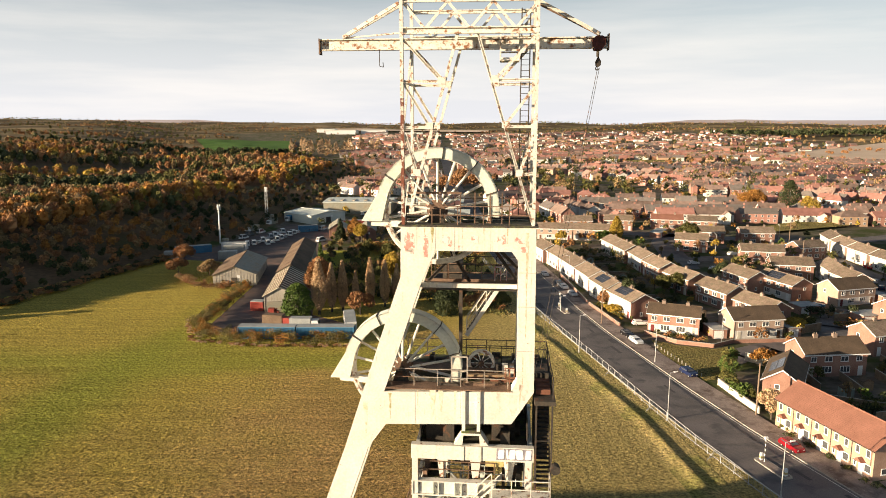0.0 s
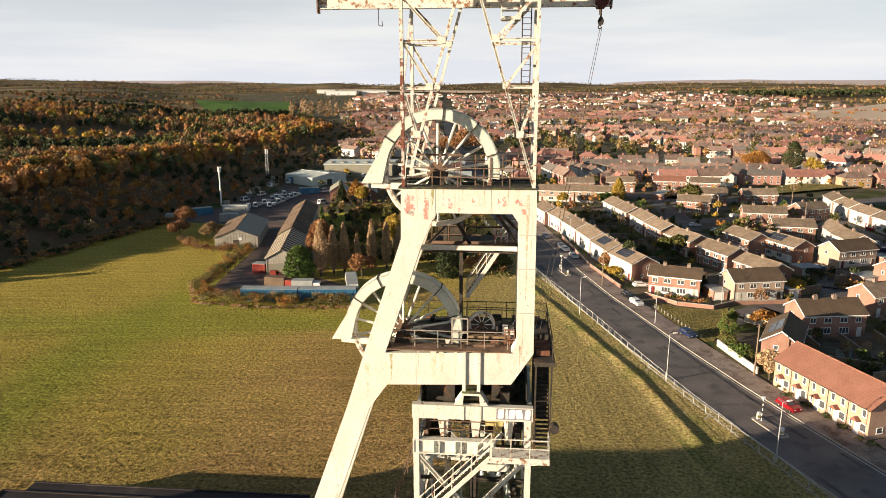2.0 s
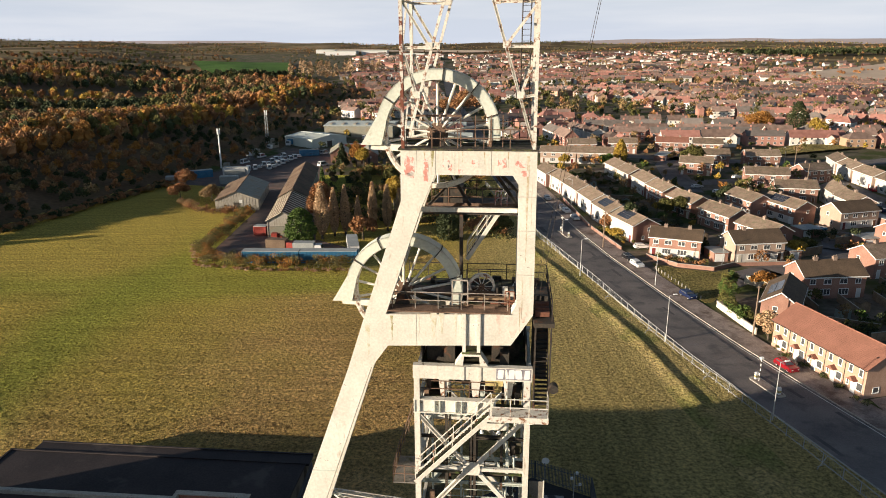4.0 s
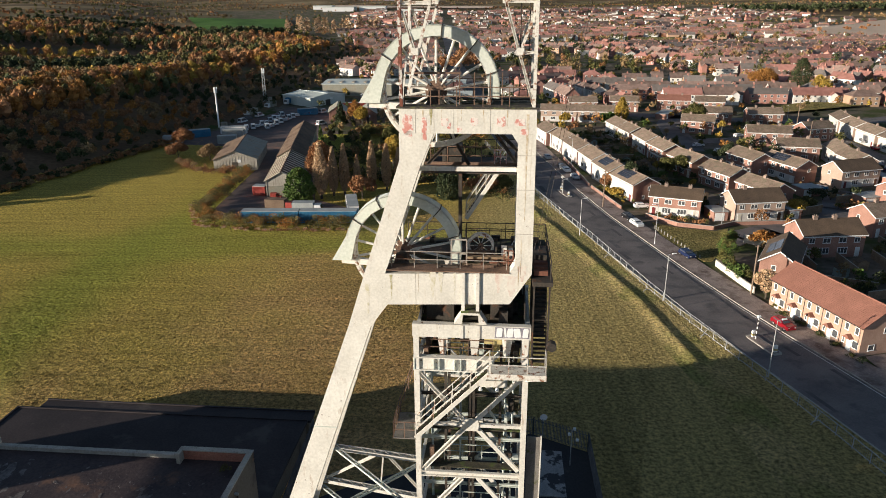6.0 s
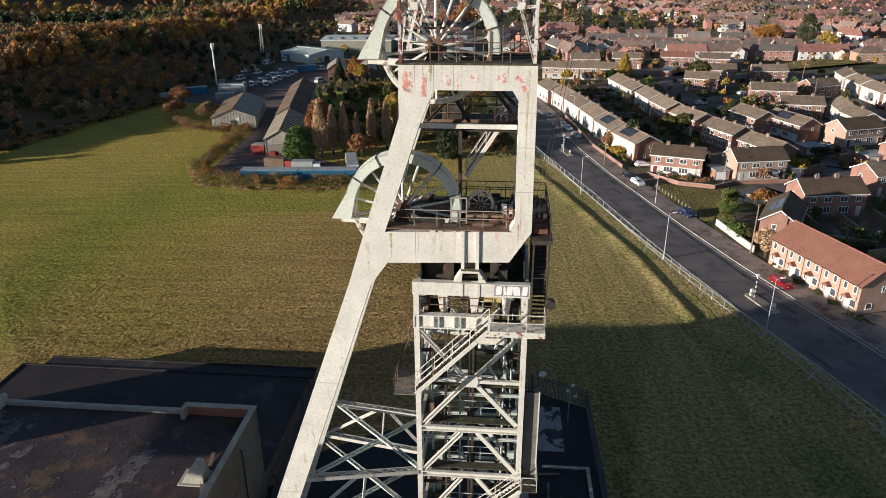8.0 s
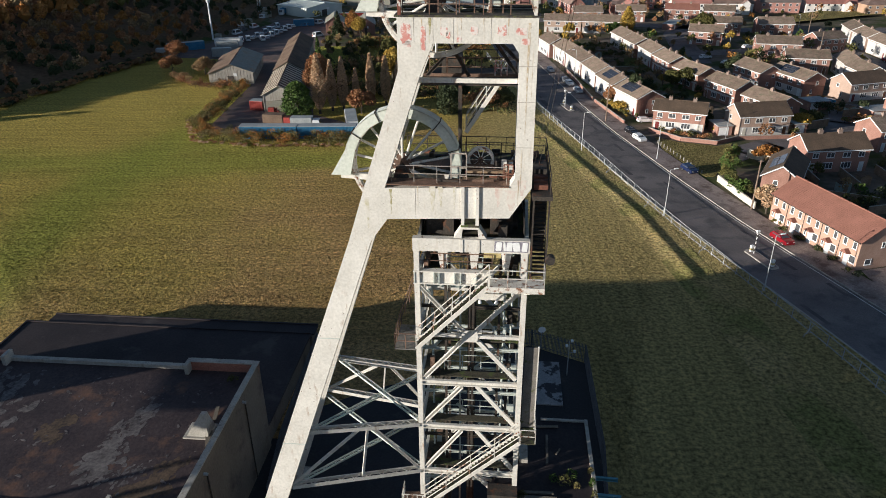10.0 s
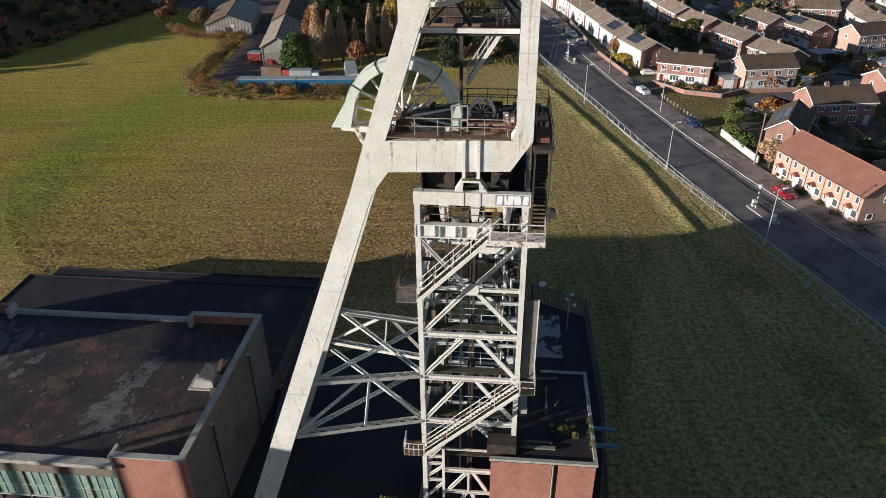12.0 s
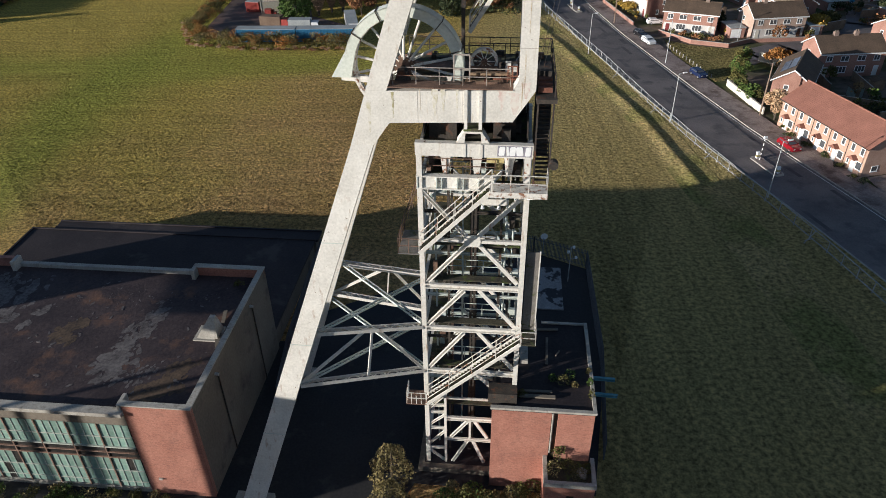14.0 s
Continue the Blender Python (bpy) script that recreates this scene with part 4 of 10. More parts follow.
for a, b, w, h, m in (((3.3, 1.15, 30.95), (6.0, 1.2, 30.95), 0.22, 0.14, old_timber), ((3.5, 1.75, 31.2), (5.9, 1.7, 31.25), 0.3, 0.12, old_timber), ((-0.3, 1.05, 30.9), (1.6, 1.1, 30.9), 0.12, 0.14, rust), ((0.4, 2.8, 31.05), (3.0, 2.75, 31.05), 0.16, 0.2, rust),
                      ((3.9, 0.6, 31.09), (5.2, 0.72, 31.09), 0.1, 0.12, rust), ((1.9, 0.55, 31.08), (3.1, 0.5, 31.08), 0.12, 0.1, dark_steel), ((4.4, 2.45, 30.95), (4.4, 1.0, 30.95), 0.14, 0.2, rust_red), ((5.3, 2.45, 30.95), (5.3, 1.0, 30.95), 0.14, 0.2, rust)):
    part("loose_beam", Shape().beam(a, b, w, h), m, headframe, "rusted beam lying on the deck" if m is not old_timber else "weathered timber baulk lying on the deck")
part("gate", railing([(2.7, 0.95, 30.8), (3.55, 0.95, 30.8)], 1.7, 0.8, 0.035).beam((2.7, 0.95, 31.2), (3.55, 0.95, 31.2), 0.05), rail_grey, headframe)
part("gate", railing([(5.6, 1.0, 30.8), (6.1, 1.0, 30.8)], 1.1, 0.25, 0.03), rust_red, headframe)
for k in range(26):
    u, v = random.uniform(-0.4, 7.6), random.uniform(1.0, 6.0)
    if abs(u) < 3.2 and 1.4 < v < 2.5:
        continue
    w, d, h = random.uniform(0.15, 0.7), random.uniform(0.1, 0.5), random.uniform(0.06, 0.35)
    part("deck_fitting", Shape().box(u, v, 30.8, u + w, v + d, 30.8 + h), random.choice((rust, dark_steel, rust_red, dark_steel)), headframe)

# Shaft tower below.
tower = part("shaft_tower", Shape().box(0.0, -0.5, 0, 7.6, 6.6, 0.55), render_grey, headframe, "lattice tower of white steel over the shaft")
# Blackish sheet over the pad: the shade within the foot as colour.
part("pit_floor", Shape().box(0.45, -0.05, 0.552, 7.2, 6.2, 0.58), bitumen, tower, "floor inside the tower foot, coloured dark for its shade")
LV = (0.25, 5.95)
for v in LV:
    for u in (0.75, 7.0):
        part("tower_leg", Shape().box(u - 0.16, v - 0.16, 0.55, u + 0.16, v - 0.11, 27.0).box(u - 0.16, v + 0.11, 0.55, u + 0.16, v + 0.16, 27.0).box(u - 0.04, v - 0.11, 0.55, u + 0.04, v + 0.11, 27.0), white_paint, tower)
    part("tower_beam", Shape().box(0.55, v - 0.2, 26.95, 7.2, v + 0.2, 27.75), white_streaked, tower)
    for u in (3.35, 4.3):
        part("stiffener", Shape().box(u - 0.09, v - 0.24, 26.95, u + 0.09, v - 0.203, 27.75), white_paint, tower)
    part("tower_beam", Shape().box(0.55, v - 0.06, 24.8, 5.2 if v < 1 else 7.2, v + 0.06, 25.62).box(0.55, v - 0.22, 24.78, 5.2 if v < 1 else 7.2, v + 0.2, 24.84).box(0.55, v - 0.22, 25.58, 5.2 if v < 1 else 7.2, v + 0.2, 25.64), white_paint, tower)
    for u in (0.62, 1.75, 2.05, 2.95, 3.3, 4.2, 5.1):
        part("stiffener", Shape().box(u - 0.03, v - 0.2, 24.84, u + 0.03, v - 0.06, 25.58), grey_paint, tower)
    part("tower_beam", Shape().beam((0.75, v, 21.15), (7.0, v, 21.15), 0.2, 0.2), white_paint, tower)
    part("gusset", Shape().slab([(3.45, 20.8), (4.3, 20.8), (4.4, 21.2), (4.3, 21.65), (3.45, 21.65), (3.35, 21.2)], v - 0.14, v - 0.10), white_paint, tower)
    for z in (17.65, 14.1, 10.2):
        part("tower_beam", Shape().angle((0.6, v, z), (7.15, v, z), 0.36, 0.06), white_paint, tower)
    for pts in (((0.85, 24.6), (3.5, 21.5)), ((6.9, 24.5), (4.25, 21.5)), ((1.05, 17.95), (3.5, 20.9)), ((6.75, 18.0), (4.25, 20.9)), ((1.0, 14.4), (3.4, 17.35)), ((6.75, 14.4), (4.35, 17.35)),
                ((1.0, 10.5), (3.4, 13.8)), ((6.8, 10.6), (4.35, 13.8)), ((1.0, 7.0), (3.4, 9.9)), ((6.8, 7.2), (4.35, 9.9))):
        (a, p), (b, q) = pts
        part("tower_brace", Shape().angle((a, v, p), (b, v, q), 0.26, 0.05), white_paint, tower)
for u in (0.75, 7.0):
    for z in (27.35, 25.2, 21.15, 17.65, 14.1, 10.2, 6.5, 3.0):
        part("tower_beam", Shape().angle((u, 0.3, z), (u, 5.9, z), 0.32, 0.06), white_paint, tower)
    for z0, z1 in ((17.8, 24.7), (14.2, 17.5), (10.3, 14.0), (6.6, 10.1), (3.1, 6.4)):
        part("tower_brace", Shape().angle((u, 0.4, z0), (u, 3.1, z1), 0.2, 0.04), white_paint, tower)
        part("tower_brace", Shape().angle((u, 5.8, z0), (u, 3.1, z1), 0.2, 0.04), white_paint, tower)
# Foot of the tower: narrow bay and wide bay.
part("tower_leg", Shape().angle((2.15, 0.25, 0.55), (2.15, 0.25, 7.6), 0.3, 0.06), white_paint, tower)
for z in (6.7, 6.0, 4.3, 2.1):
    part("tower_beam", Shape().angle((0.75, 0.25, z), (2.15, 0.25, z), 0.22, 0.05), white_paint, tower)
for a, b in ((4.5, 5.8), (2.4, 4.1), (6.2, 7.9)):
    part("tower_brace", Shape().angle((0.75, 0.25, a), (2.15, 0.25, b), 0.2, 0.04), white_paint, tower)
part("tower_brace", Shape().angle((0.8, 0.25, 1.9), (2.1, 0.25, 0.6), 0.2, 0.04), white_paint, tower)
for z, h in ((7.5, 0.16), (5.45, 0.34), (3.2, 0.26)):
    part("tower_beam", Shape().angle((2.15, 0.25, z), (6.9, 0.25, z), h, 0.05), white_paint, tower)
for (a, p), (b, q) in (((2.5, 3.4), (3.75, 5.2)), ((5.2, 3.4), (4.2, 5.2)), ((2.6, 0.6), (3.75, 3.1)), ((5.0, 0.6), (4.1, 3.1)), ((3.95, 3.3), (3.95, 5.3))):
    part("tower_brace", Shape().angle((a, 0.25, p), (b, 0.25, q), 0.24, 0.05), white_paint, tower)
# Inside: guides, landings, pipes and old gear.
for u in (2.3, 3.75, 4.0, 5.6):
    for v in (1.6, 4.2):
        part("shaft_guide", Shape().beam((u, v, 0.6), (u, v, 26.9), 0.16, 0.2), dark_steel, tower)
for u, v in ((1.4, 2.2), (3.1, 3.1), (5.9, 2.0), (6.4, 3.9)):
    part("pipe", Shape().tube((u, v, 0.6), (u, v, 24.8), 0.07, 8), grey_paint, tower)
for z, rails in ((24.9, True), (20.6, False), (17.85, True), (14.3, True), (10.4, True), (6.6, False)):
    plate = part("landing", Shape().box(0.95, 0.5, z, 2.2, 5.7, z + 0.06).box(2.2, 0.5, z, 6.8, 1.1, z + 0.06), moss_deck, tower, "weathered grating landing")
    part("landing_beam", Shape().beam((6.2, 1.4, z), (6.2, 5.7, z), 0.16, 0.2), dark_steel, plate)
    part("landing_beam", Shape().beam((2.2, 4.6, z), (6.2, 4.6, z), 0.16, 0.2), dark_steel, plate)
    if rails:
        part("handrail", rail_parts([(2.2, 1.4, z + 0.06), (5.7, 1.4, z + 0.06)], 1.0, 1.1), grey_paint, plate)
        part("handrail", rail_parts([(2.2, 4.5, z + 0.06), (5.7, 4.5, z + 0.06)], 1.0, 1.1), dark_steel, plate)
    for k in range(9):
        u, v = random.choice((random.uniform(1.0, 2.0), random.uniform(5.8, 6.5))), random.uniform(0.6, 5.2)
        w, d, h = random.uniform(0.15, 0.5), random.uniform(0.15, 0.6), random.uniform(0.1, 0.8)
        part("old_fitting", Shape().box(u, v, z + 0.06, u + w, v + d, z + 0.06 + h), random.choice((rust, dark_steel, grey_paint, dark_steel, moss_deck)), plate)
for z in (22.4, 19.3, 15.9, 12.2, 8.3):
    for v in (1.6, 4.2):
        part("bunton", Shape().angle((0.8, v, z), (6.95, v, z), 0.2, 0.05), random.choice((dark_steel, grey_paint)), tower)
for (a, p), (b, q) in (((1.0, 22.6), (3.4, 24.4)), ((2.0, 15.0), (4.5, 17.2)), ((5.5, 11.0), (2.9, 13.7)), ((1.2, 18.2), (3.0, 20.4)), ((6.2, 18.4), (4.8, 20.6))):
    part("loose_brace", Shape().angle((a, 3.0, p), (b, 3.0, q), 0.16, 0.04), grey_paint, tower)
# Lamp bar hung below the machine floor.
lamp_bar = part("lamp_bar", Shape().beam((3.9, 1.4, 23.3), (6.0, 1.4, 23.3), 0.12, 0.42), white_paint, tower, "white hanging bar with old lamps")
for u in (4.1, 4.7, 5.5, 5.8):
    part("hanger_rod", Shape().beam((u, 1.4, 23.5), (u, 1.4, 24.8), 0.06), grey_paint, lamp_bar)
for u in (4.4, 5.4):
    part("lamp", Shape().tube((u, 1.3, 22.9), (u, 1.3, 23.1), 0.14, 10, 0.08), white_gloss, lamp_bar)
# Dark machine floors between the girders.
part("machine_floor", Shape().box(0.9, 0.5, 27.2, 6.9, 5.7, 27.3), moss_deck, tower)
for u, v, w, d, h in ((1.2, 1.6, 1.6, 1.8, 1.1), (4.9, 1.9, 1.3, 1.6, 1.3), (2.2, 3.6, 2.6, 1.6, 1.4), (5.4, 0.7, 0.5, 0.5, 1.1)):
    part("machine_casing", Shape().box(u, v, 27.3, u + w, v + d, 27.3 + h), dark_steel, tower)
part("machine_casing", Shape().tube((5.3, 2.5, 27.8), (6.5, 2.5, 27.8), 0.42, 16), dark_steel, tower)
for u in (0.95, 6.85):
    part("side_sheet", Shape().box(u - 0.03, 1.0, 27.75, u + 0.03, 5.6, 29.0), dark_steel, tower)
part("back_sheet", Shape().box(1.0, 5.4, 25.7, 6.8, 5.46, 29.0), dark_steel, tower)
for u in (2.25, 4.05, 5.9):
    part("hanger", Shape().slab([(u - 0.32, 26.95), (u + 0.32, 26.95), (u + 0.16, 25.7), (u - 0.16, 25.7)], 0.45, 0.7), white_rusty, tower)
part("handrail", rail_parts([(0.9, 0.42, 25.64), (5.1, 0.42, 25.64)], 1.0, 1.4), rust, tower)
part("yellow_panel", Shape().box(4.6, 0.5, 26.4, 5.6, 0.55, 26.85), yellow_old, tower, "faded yellow panel")
for k in range(14):
    u, v = random.uniform(1.0, 6.4), random.uniform(0.7, 4.0)
    w, d, h = random.uniform(0.2, 0.8), random.uniform(0.2, 0.6), random.uniform(0.2, 1.0)
    part("old_fitting", Shape().box(u, v, 24.96, u + w, v + d, 25.3 + h), random.choice((rust, dark_steel, dark_steel, grey_paint)), tower)
part("door_frame", Shape().box(5.75, 0.3, 25.6, 5.85, 0.4, 26.95).box(6.75, 0.05, 25.4, 7.1, 0.4, 26.95), white_rusty, tower)

# Outside stairs and platforms of the tower.
plat = part("platform", Shape().box(4.85, -1.1, 25.3, 8.1, 0.02, 25.38).box(4.85, -1.12, 25.05, 8.1, -1.04, 25.4), white_rusty, tower, "outside platform with rails")
part("handrail", rail_parts([(5.0, -1.06, 25.4), (8.05, -1.06, 25.4), (8.05, 0.0, 25.4)], 1.05, 1.05), white_rusty, plat)
part("platform_bracket", Shape().beam((5.2, -1.0, 25.05), (5.2, 0.2, 24.3), 0.1).beam((7.6, -1.0, 25.05), (7.0, 0.2, 24.3), 0.1), white_paint, plat)


def outside_stair(a, b):
    st, tr, ra = flight(a, b, 0.85, (0, 1, 0))
    s = part("stair_stringer", st, white_paint, tower)
    part("tread", tr, moss_deck, s)
    part("handrail", ra, white_rusty, s)


outside_stair((0.75, -0.62, 20.95), (4.95, -0.62, 25.35))
land1 = part("platform", Shape().box(-0.55, -1.05, 20.85, 0.85, 1.6, 20.92), grating, tower)
part("handrail", rail_parts([(0.75, -1.03, 20.92), (-0.52, -1.03, 20.92), (-0.52, 1.6, 20.92)], 1.05, 0.6), rust, land1)
part("handrail", rail_parts([(-0.5, 1.6, 20.92), (0.4, 4.6, 23.2)], 1.05, 0.8), rust, land1)
outside_stair((0.9, -0.62, 8.05), (7.15, -0.62, 14.1))
land2 = part("platform", Shape().box(-0.55, -1.05, 7.95, 0.95, 0.3, 8.02), rust, tower)
part("handrail", rail_parts([(0.85, -1.03, 8.02), (-0.52, -1.03, 8.02), (-0.52, 0.25, 8.02)], 1.05, 0.35), white_rusty, land2)
land3 = part("platform", Shape().box(7.1, -1.05, 14.02, 8.15, 3.0, 14.1), moss_deck, tower)
part("handrail", rail_parts([(7.2, -1.03, 14.1), (8.12, -1.03, 14.1), (8.12, 3.0, 14.1)], 1.05, 0.9), white_rusty, land3)
# Covered ladderway up the side of the tower.
part("side_sheet", Shape().box(7.25, 0.4, 14.2, 8.1, 0.46, 20.4), grating, tower, "greenish corroded side sheeting")
part("side_post", Shape().beam((8.08, 0.4, 14.1), (8.08, 0.4, 20.5), 0.07), white_paint, tower)
st, tr, ra = flight((7.72, 0.0, 25.4), (7.72, 3.4, 30.6), 0.75, (1, 0, 0))
s = part("stair_stringer", st, dark_steel, tower)
part("tread", tr, dark_steel, s)
part("side_sheet", Shape().box(7.3, 3.6, 25.4, 8.15, 3.66, 30.4), dark_steel, tower)
for u in (7.28, 8.12):
    part("side_post", Shape().beam((u, 0.0, 25.4), (u, 0.0, 30.5), 0.09).beam((u, 3.6, 25.4), (u, 3.6, 30.5), 0.09), dark_steel, tower)
part("flood_lamp", Shape().tube((8.35, -0.35, 26.75), (8.35, 0.1, 26.75), 0.26, 14), dark_steel, tower, "black floodlight")
part("flood_bracket", Shape().beam((8.12, 0.0, 26.5), (8.35, 0.0, 26.75), 0.06), dark_steel, tower)

spray_grey = surface("grey_spray_paint", (0.16, 0.15, 0.18), (0.30, 0.28, 0.31), rough=0.7, scale=3, fine=10, bump=0)
# Graffiti: painted strokes on the girder, too worn to be more than bars.
for k, (u, w) in enumerate(((5.42, 0.30), (5.80, 0.10), (6.02, 0.30), (6.45, 0.34), (6.88, 0.28))):
    lean = 0.04 * (-1) ** k
    s = Shape().slab([(u - w * 0.5, 27.15), (u - w * 0.3, 27.1), (u + w * 0.55, 27.12), (u + w * 0.62, 27.2), (u + w * 0.58 + lean, 27.6), (u + w * 0.4 + lean, 27.67), (u - w * 0.4 + lean, 27.65), (u - w * 0.52 + lean, 27.56)], 0.03, 0.047)
    part("spray_shadow", Shape().slab([(u - w * 0.75, 27.05), (u + w * 0.85, 27.05), (u + w * 0.9, 27.7), (u - w * 0.7, 27.71)], 0.0395 + 0.001 * k, 0.0485), spray_grey, tower, "grey spray-paint shadow")
    part("spray_mark", s, white_gloss, tower, "white spray-painted bars")

# Laced struts between the tower and the raking legs.
def leg_at(z, rear):
    f = (27.5 - z) / 27.5
    return (-1.8 - 9.3 * f, (3.65 + 5.0 * f) if rear else (0.45 - 5.2 * f), z)


for rear in (False, True):
    v = 5.95 if rear else 0.25
    zt, zb = 14.2, 10.9 if rear else 10.2
    for z in (zt, zb):
        part("laced_strut", lattice(leg_at(z + 0.75, rear), (0.62, v, z), 0.42, 0.26), white_paint, headframe)
    a, b = Vector(leg_at(zt + 0.75, rear)), Vector((0.62, v, zt))
    c, d = Vector(leg_at(zb + 0.75, rear)), Vector((0.62, v, zb))
    mid_top, mid_bot = a.lerp(b, 0.52), c.lerp(d, 0.54)
    part("strut_brace", Shape().angle(mid_top - Vector((0.3, 0, 0)), c, 0.2, 0.04), white_paint, headframe)
    part("strut_brace", Shape().angle(mid_top + Vector((0.3, 0, 0)), d, 0.2, 0.04), white_paint, headframe)
    part("strut_brace", Shape().angle(mid_top, mid_bot, 0.16, 0.04), white_paint, headframe)
for z in (14.2, 10.2):
    part("laced_tie", lattice(leg_at(z + 0.75, False), (0.6, 5.95, z + 0.05), 0.26, 0.14, 0.36, 0.04), grey_paint, headframe)
    part("laced_tie", lattice(leg_at(z + 0.75, True), (0.6, 0.25, z + 0.3), 0.26, 0.14, 0.36, 0.04), grey_paint, headframe)
# ---- buildings by the shaft ----
brick = surface("red_brick", (0.27, 0.115, 0.08), (0.37, 0.175, 0.125), rough=0.9, scale=0.5, fine=6, bump=0.2, stain=(0.20, 0.10, 0.075), stain_scale=0.7, stain_cut=(0.5, 0.8))


def brick_courses(m):
    """Bricks of 225 by 75 mm with pale joints."""
    nt = m.node_tree
    n, link = nt.nodes, nt.links.new
    co = [k for k in n if k.bl_idname == "ShaderNodeTexCoord"][0]
    sep = n.new("ShaderNodeSeparateXYZ")
    link(co.outputs["Object"], sep.inputs[0])
    add = n.new("ShaderNodeMath")
    add.operation = "ADD"
    link(sep.outputs[0], add.inputs[0])
    link(sep.outputs[1], add.inputs[1])
    com = n.new("ShaderNodeCombineXYZ")
    link(add.outputs[0], com.inputs[0])
    link(sep.outputs[2], com.inputs[1])
    bt = n.new("ShaderNodeTexBrick")
    bt.inputs["Scale"].default_value = 1.0
    bt.inputs["Mortar Size"].default_value = 0.008
    bt.inputs["Brick Width"].default_value, bt.inputs["Row Height"].default_value = 0.225, 0.075
    bt.inputs["Color1"].default_value, bt.inputs["Color2"].default_value, bt.inputs["Mortar"].default_value = (0.85, 0.85, 0.85, 1), (1.15, 1.12, 1.1, 1), (1.25, 1.3, 1.3, 1)
    link(com.outputs[0], bt.inputs["Vector"])
    b = n["Principled BSDF"]
    src = b.inputs["Base Color"].links[0].from_socket
    mix = n.new("ShaderNodeMix")
    mix.data_type, mix.blend_type = "RGBA", "MULTIPLY"
    mix.inputs[0].default_value = 1.0
    link(src, mix.inputs[6])
    link(bt.outputs[0], mix.inputs[7])
    link(mix.outputs[2], b.inputs["Base Color"])


brick_courses(brick)
green_glass = surface("dusty_green_glass", (0.17, 0.27, 0.22), (0.27, 0.37, 0.31), rough=0.35, scale=0.5, fine=4, bump=0, vary=0.22, spec=0.5, stain=(0.30, 0.34, 0.28), stain_scale=1.2, stain_cut=(0.55, 0.75))
# Near-black colour stands for the unlit inside behind broken panes.
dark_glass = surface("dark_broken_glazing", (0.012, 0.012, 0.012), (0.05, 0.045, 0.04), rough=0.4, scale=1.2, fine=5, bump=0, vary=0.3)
rust_frame = surface("rusty_window_bars", (0.14, 0.08, 0.055), (0.28, 0.19, 0.14), rough=0.85, scale=1.5, fine=8, bump=0.1)
pale_bar = surface("pale_glazing_bars", (0.34, 0.37, 0.32), (0.48, 0.50, 0.44), rough=0.6, scale=1.5, fine=8, bump=0.05)

roof_felt = surface("worn_roof_felt", (0.028, 0.02, 0.022), (0.07, 0.05, 0.048), rough=0.7, scale=0.35, fine=5, bump=0.5,
                    stain=(0.16, 0.085, 0.05), stain_scale=0.3, stain_cut=(0.56, 0.72), fleck=(0.2, 0.18, 0.165), fleck_scale=2.2, fleck_cut=(0.68, 0.73))
EH = pose(-17.5, 32.6, 0, 0, 0, -5)
engine_house = thing("engine_house", EH, "large flat-roofed brick winding engine house with broken green windows", "building")
part("front_pier", Shape().box(-4.9, 0, 0, 0, 0.35, 9.35), brick, engine_house, "red brick pier")
# Stained render, its colour also darkened for the shade on this side.
part("side_wall", Shape().box(-0.35, 0.353, 0, 0, 16.6, 9.35), render_grey, engine_house, "grey-brown stained side wall")
part("back_wall", Shape().box(-46, 16.25, 0, -0.353, 16.6, 8.5), brick, engine_house)
part("front_wall", Shape().box(-46, 0, 0, -39.003, 0.35, 9.35), brick, engine_house)
part("end_wall", Shape().box(-46, 0.353, 0, -45.65, 16.247, 9.35), brick, engine_house)
part("plinth_wall", Shape().box(-38.647, 0, 0, -4.903, 0.35, 0.45), concrete, engine_house)
part("lintel_wall", Shape().box(-38.647, 0.05, 7.3, -4.903, 0.35, 8.5), render_grey, engine_house, "brown stained concrete lintel")
part("eaves_slab", Shape().box(-38.647, -0.35, 8.5, -4.903, 0.35, 8.82), concrete, engine_house, "weathered concrete eaves slab")
part("roof", Shape().box(-45.64, 0.36, 8.3, -0.36, 16.24, 8.5), roof_felt, engine_house, "black bitumen flat roof with pale worn patches")
for a in ((-22.6, 16.2, 8.503, -6.2, 16.62, 8.86), (-5.9, 16.2, 8.503, 0.0, 16.62, 9.37), (-45.9, 16.2, 8.503, -22.9, 16.62, 9.37)):
    part("parapet", Shape().box(*a), brick if a[5] > 9 else concrete, engine_house)
for a in ((-4.95, -0.05, 9.353, 0.06, 0.42, 9.45), (-0.42, 0.423, 9.353, 0.06, 16.66, 9.45), (-6.0, 16.14, 9.373, -0.423, 16.68, 9.46), (-6.25, 15.5, 8.503, -5.93, 16.62, 9.46), (-5.2, -0.04, 8.6, -4.955, 1.1, 9.45), (-22.85, 15.5, 8.503, -22.5, 16.66, 9.46)):
    part("coping", Shape().box(*a), concrete, engine_house, "pale concrete coping")
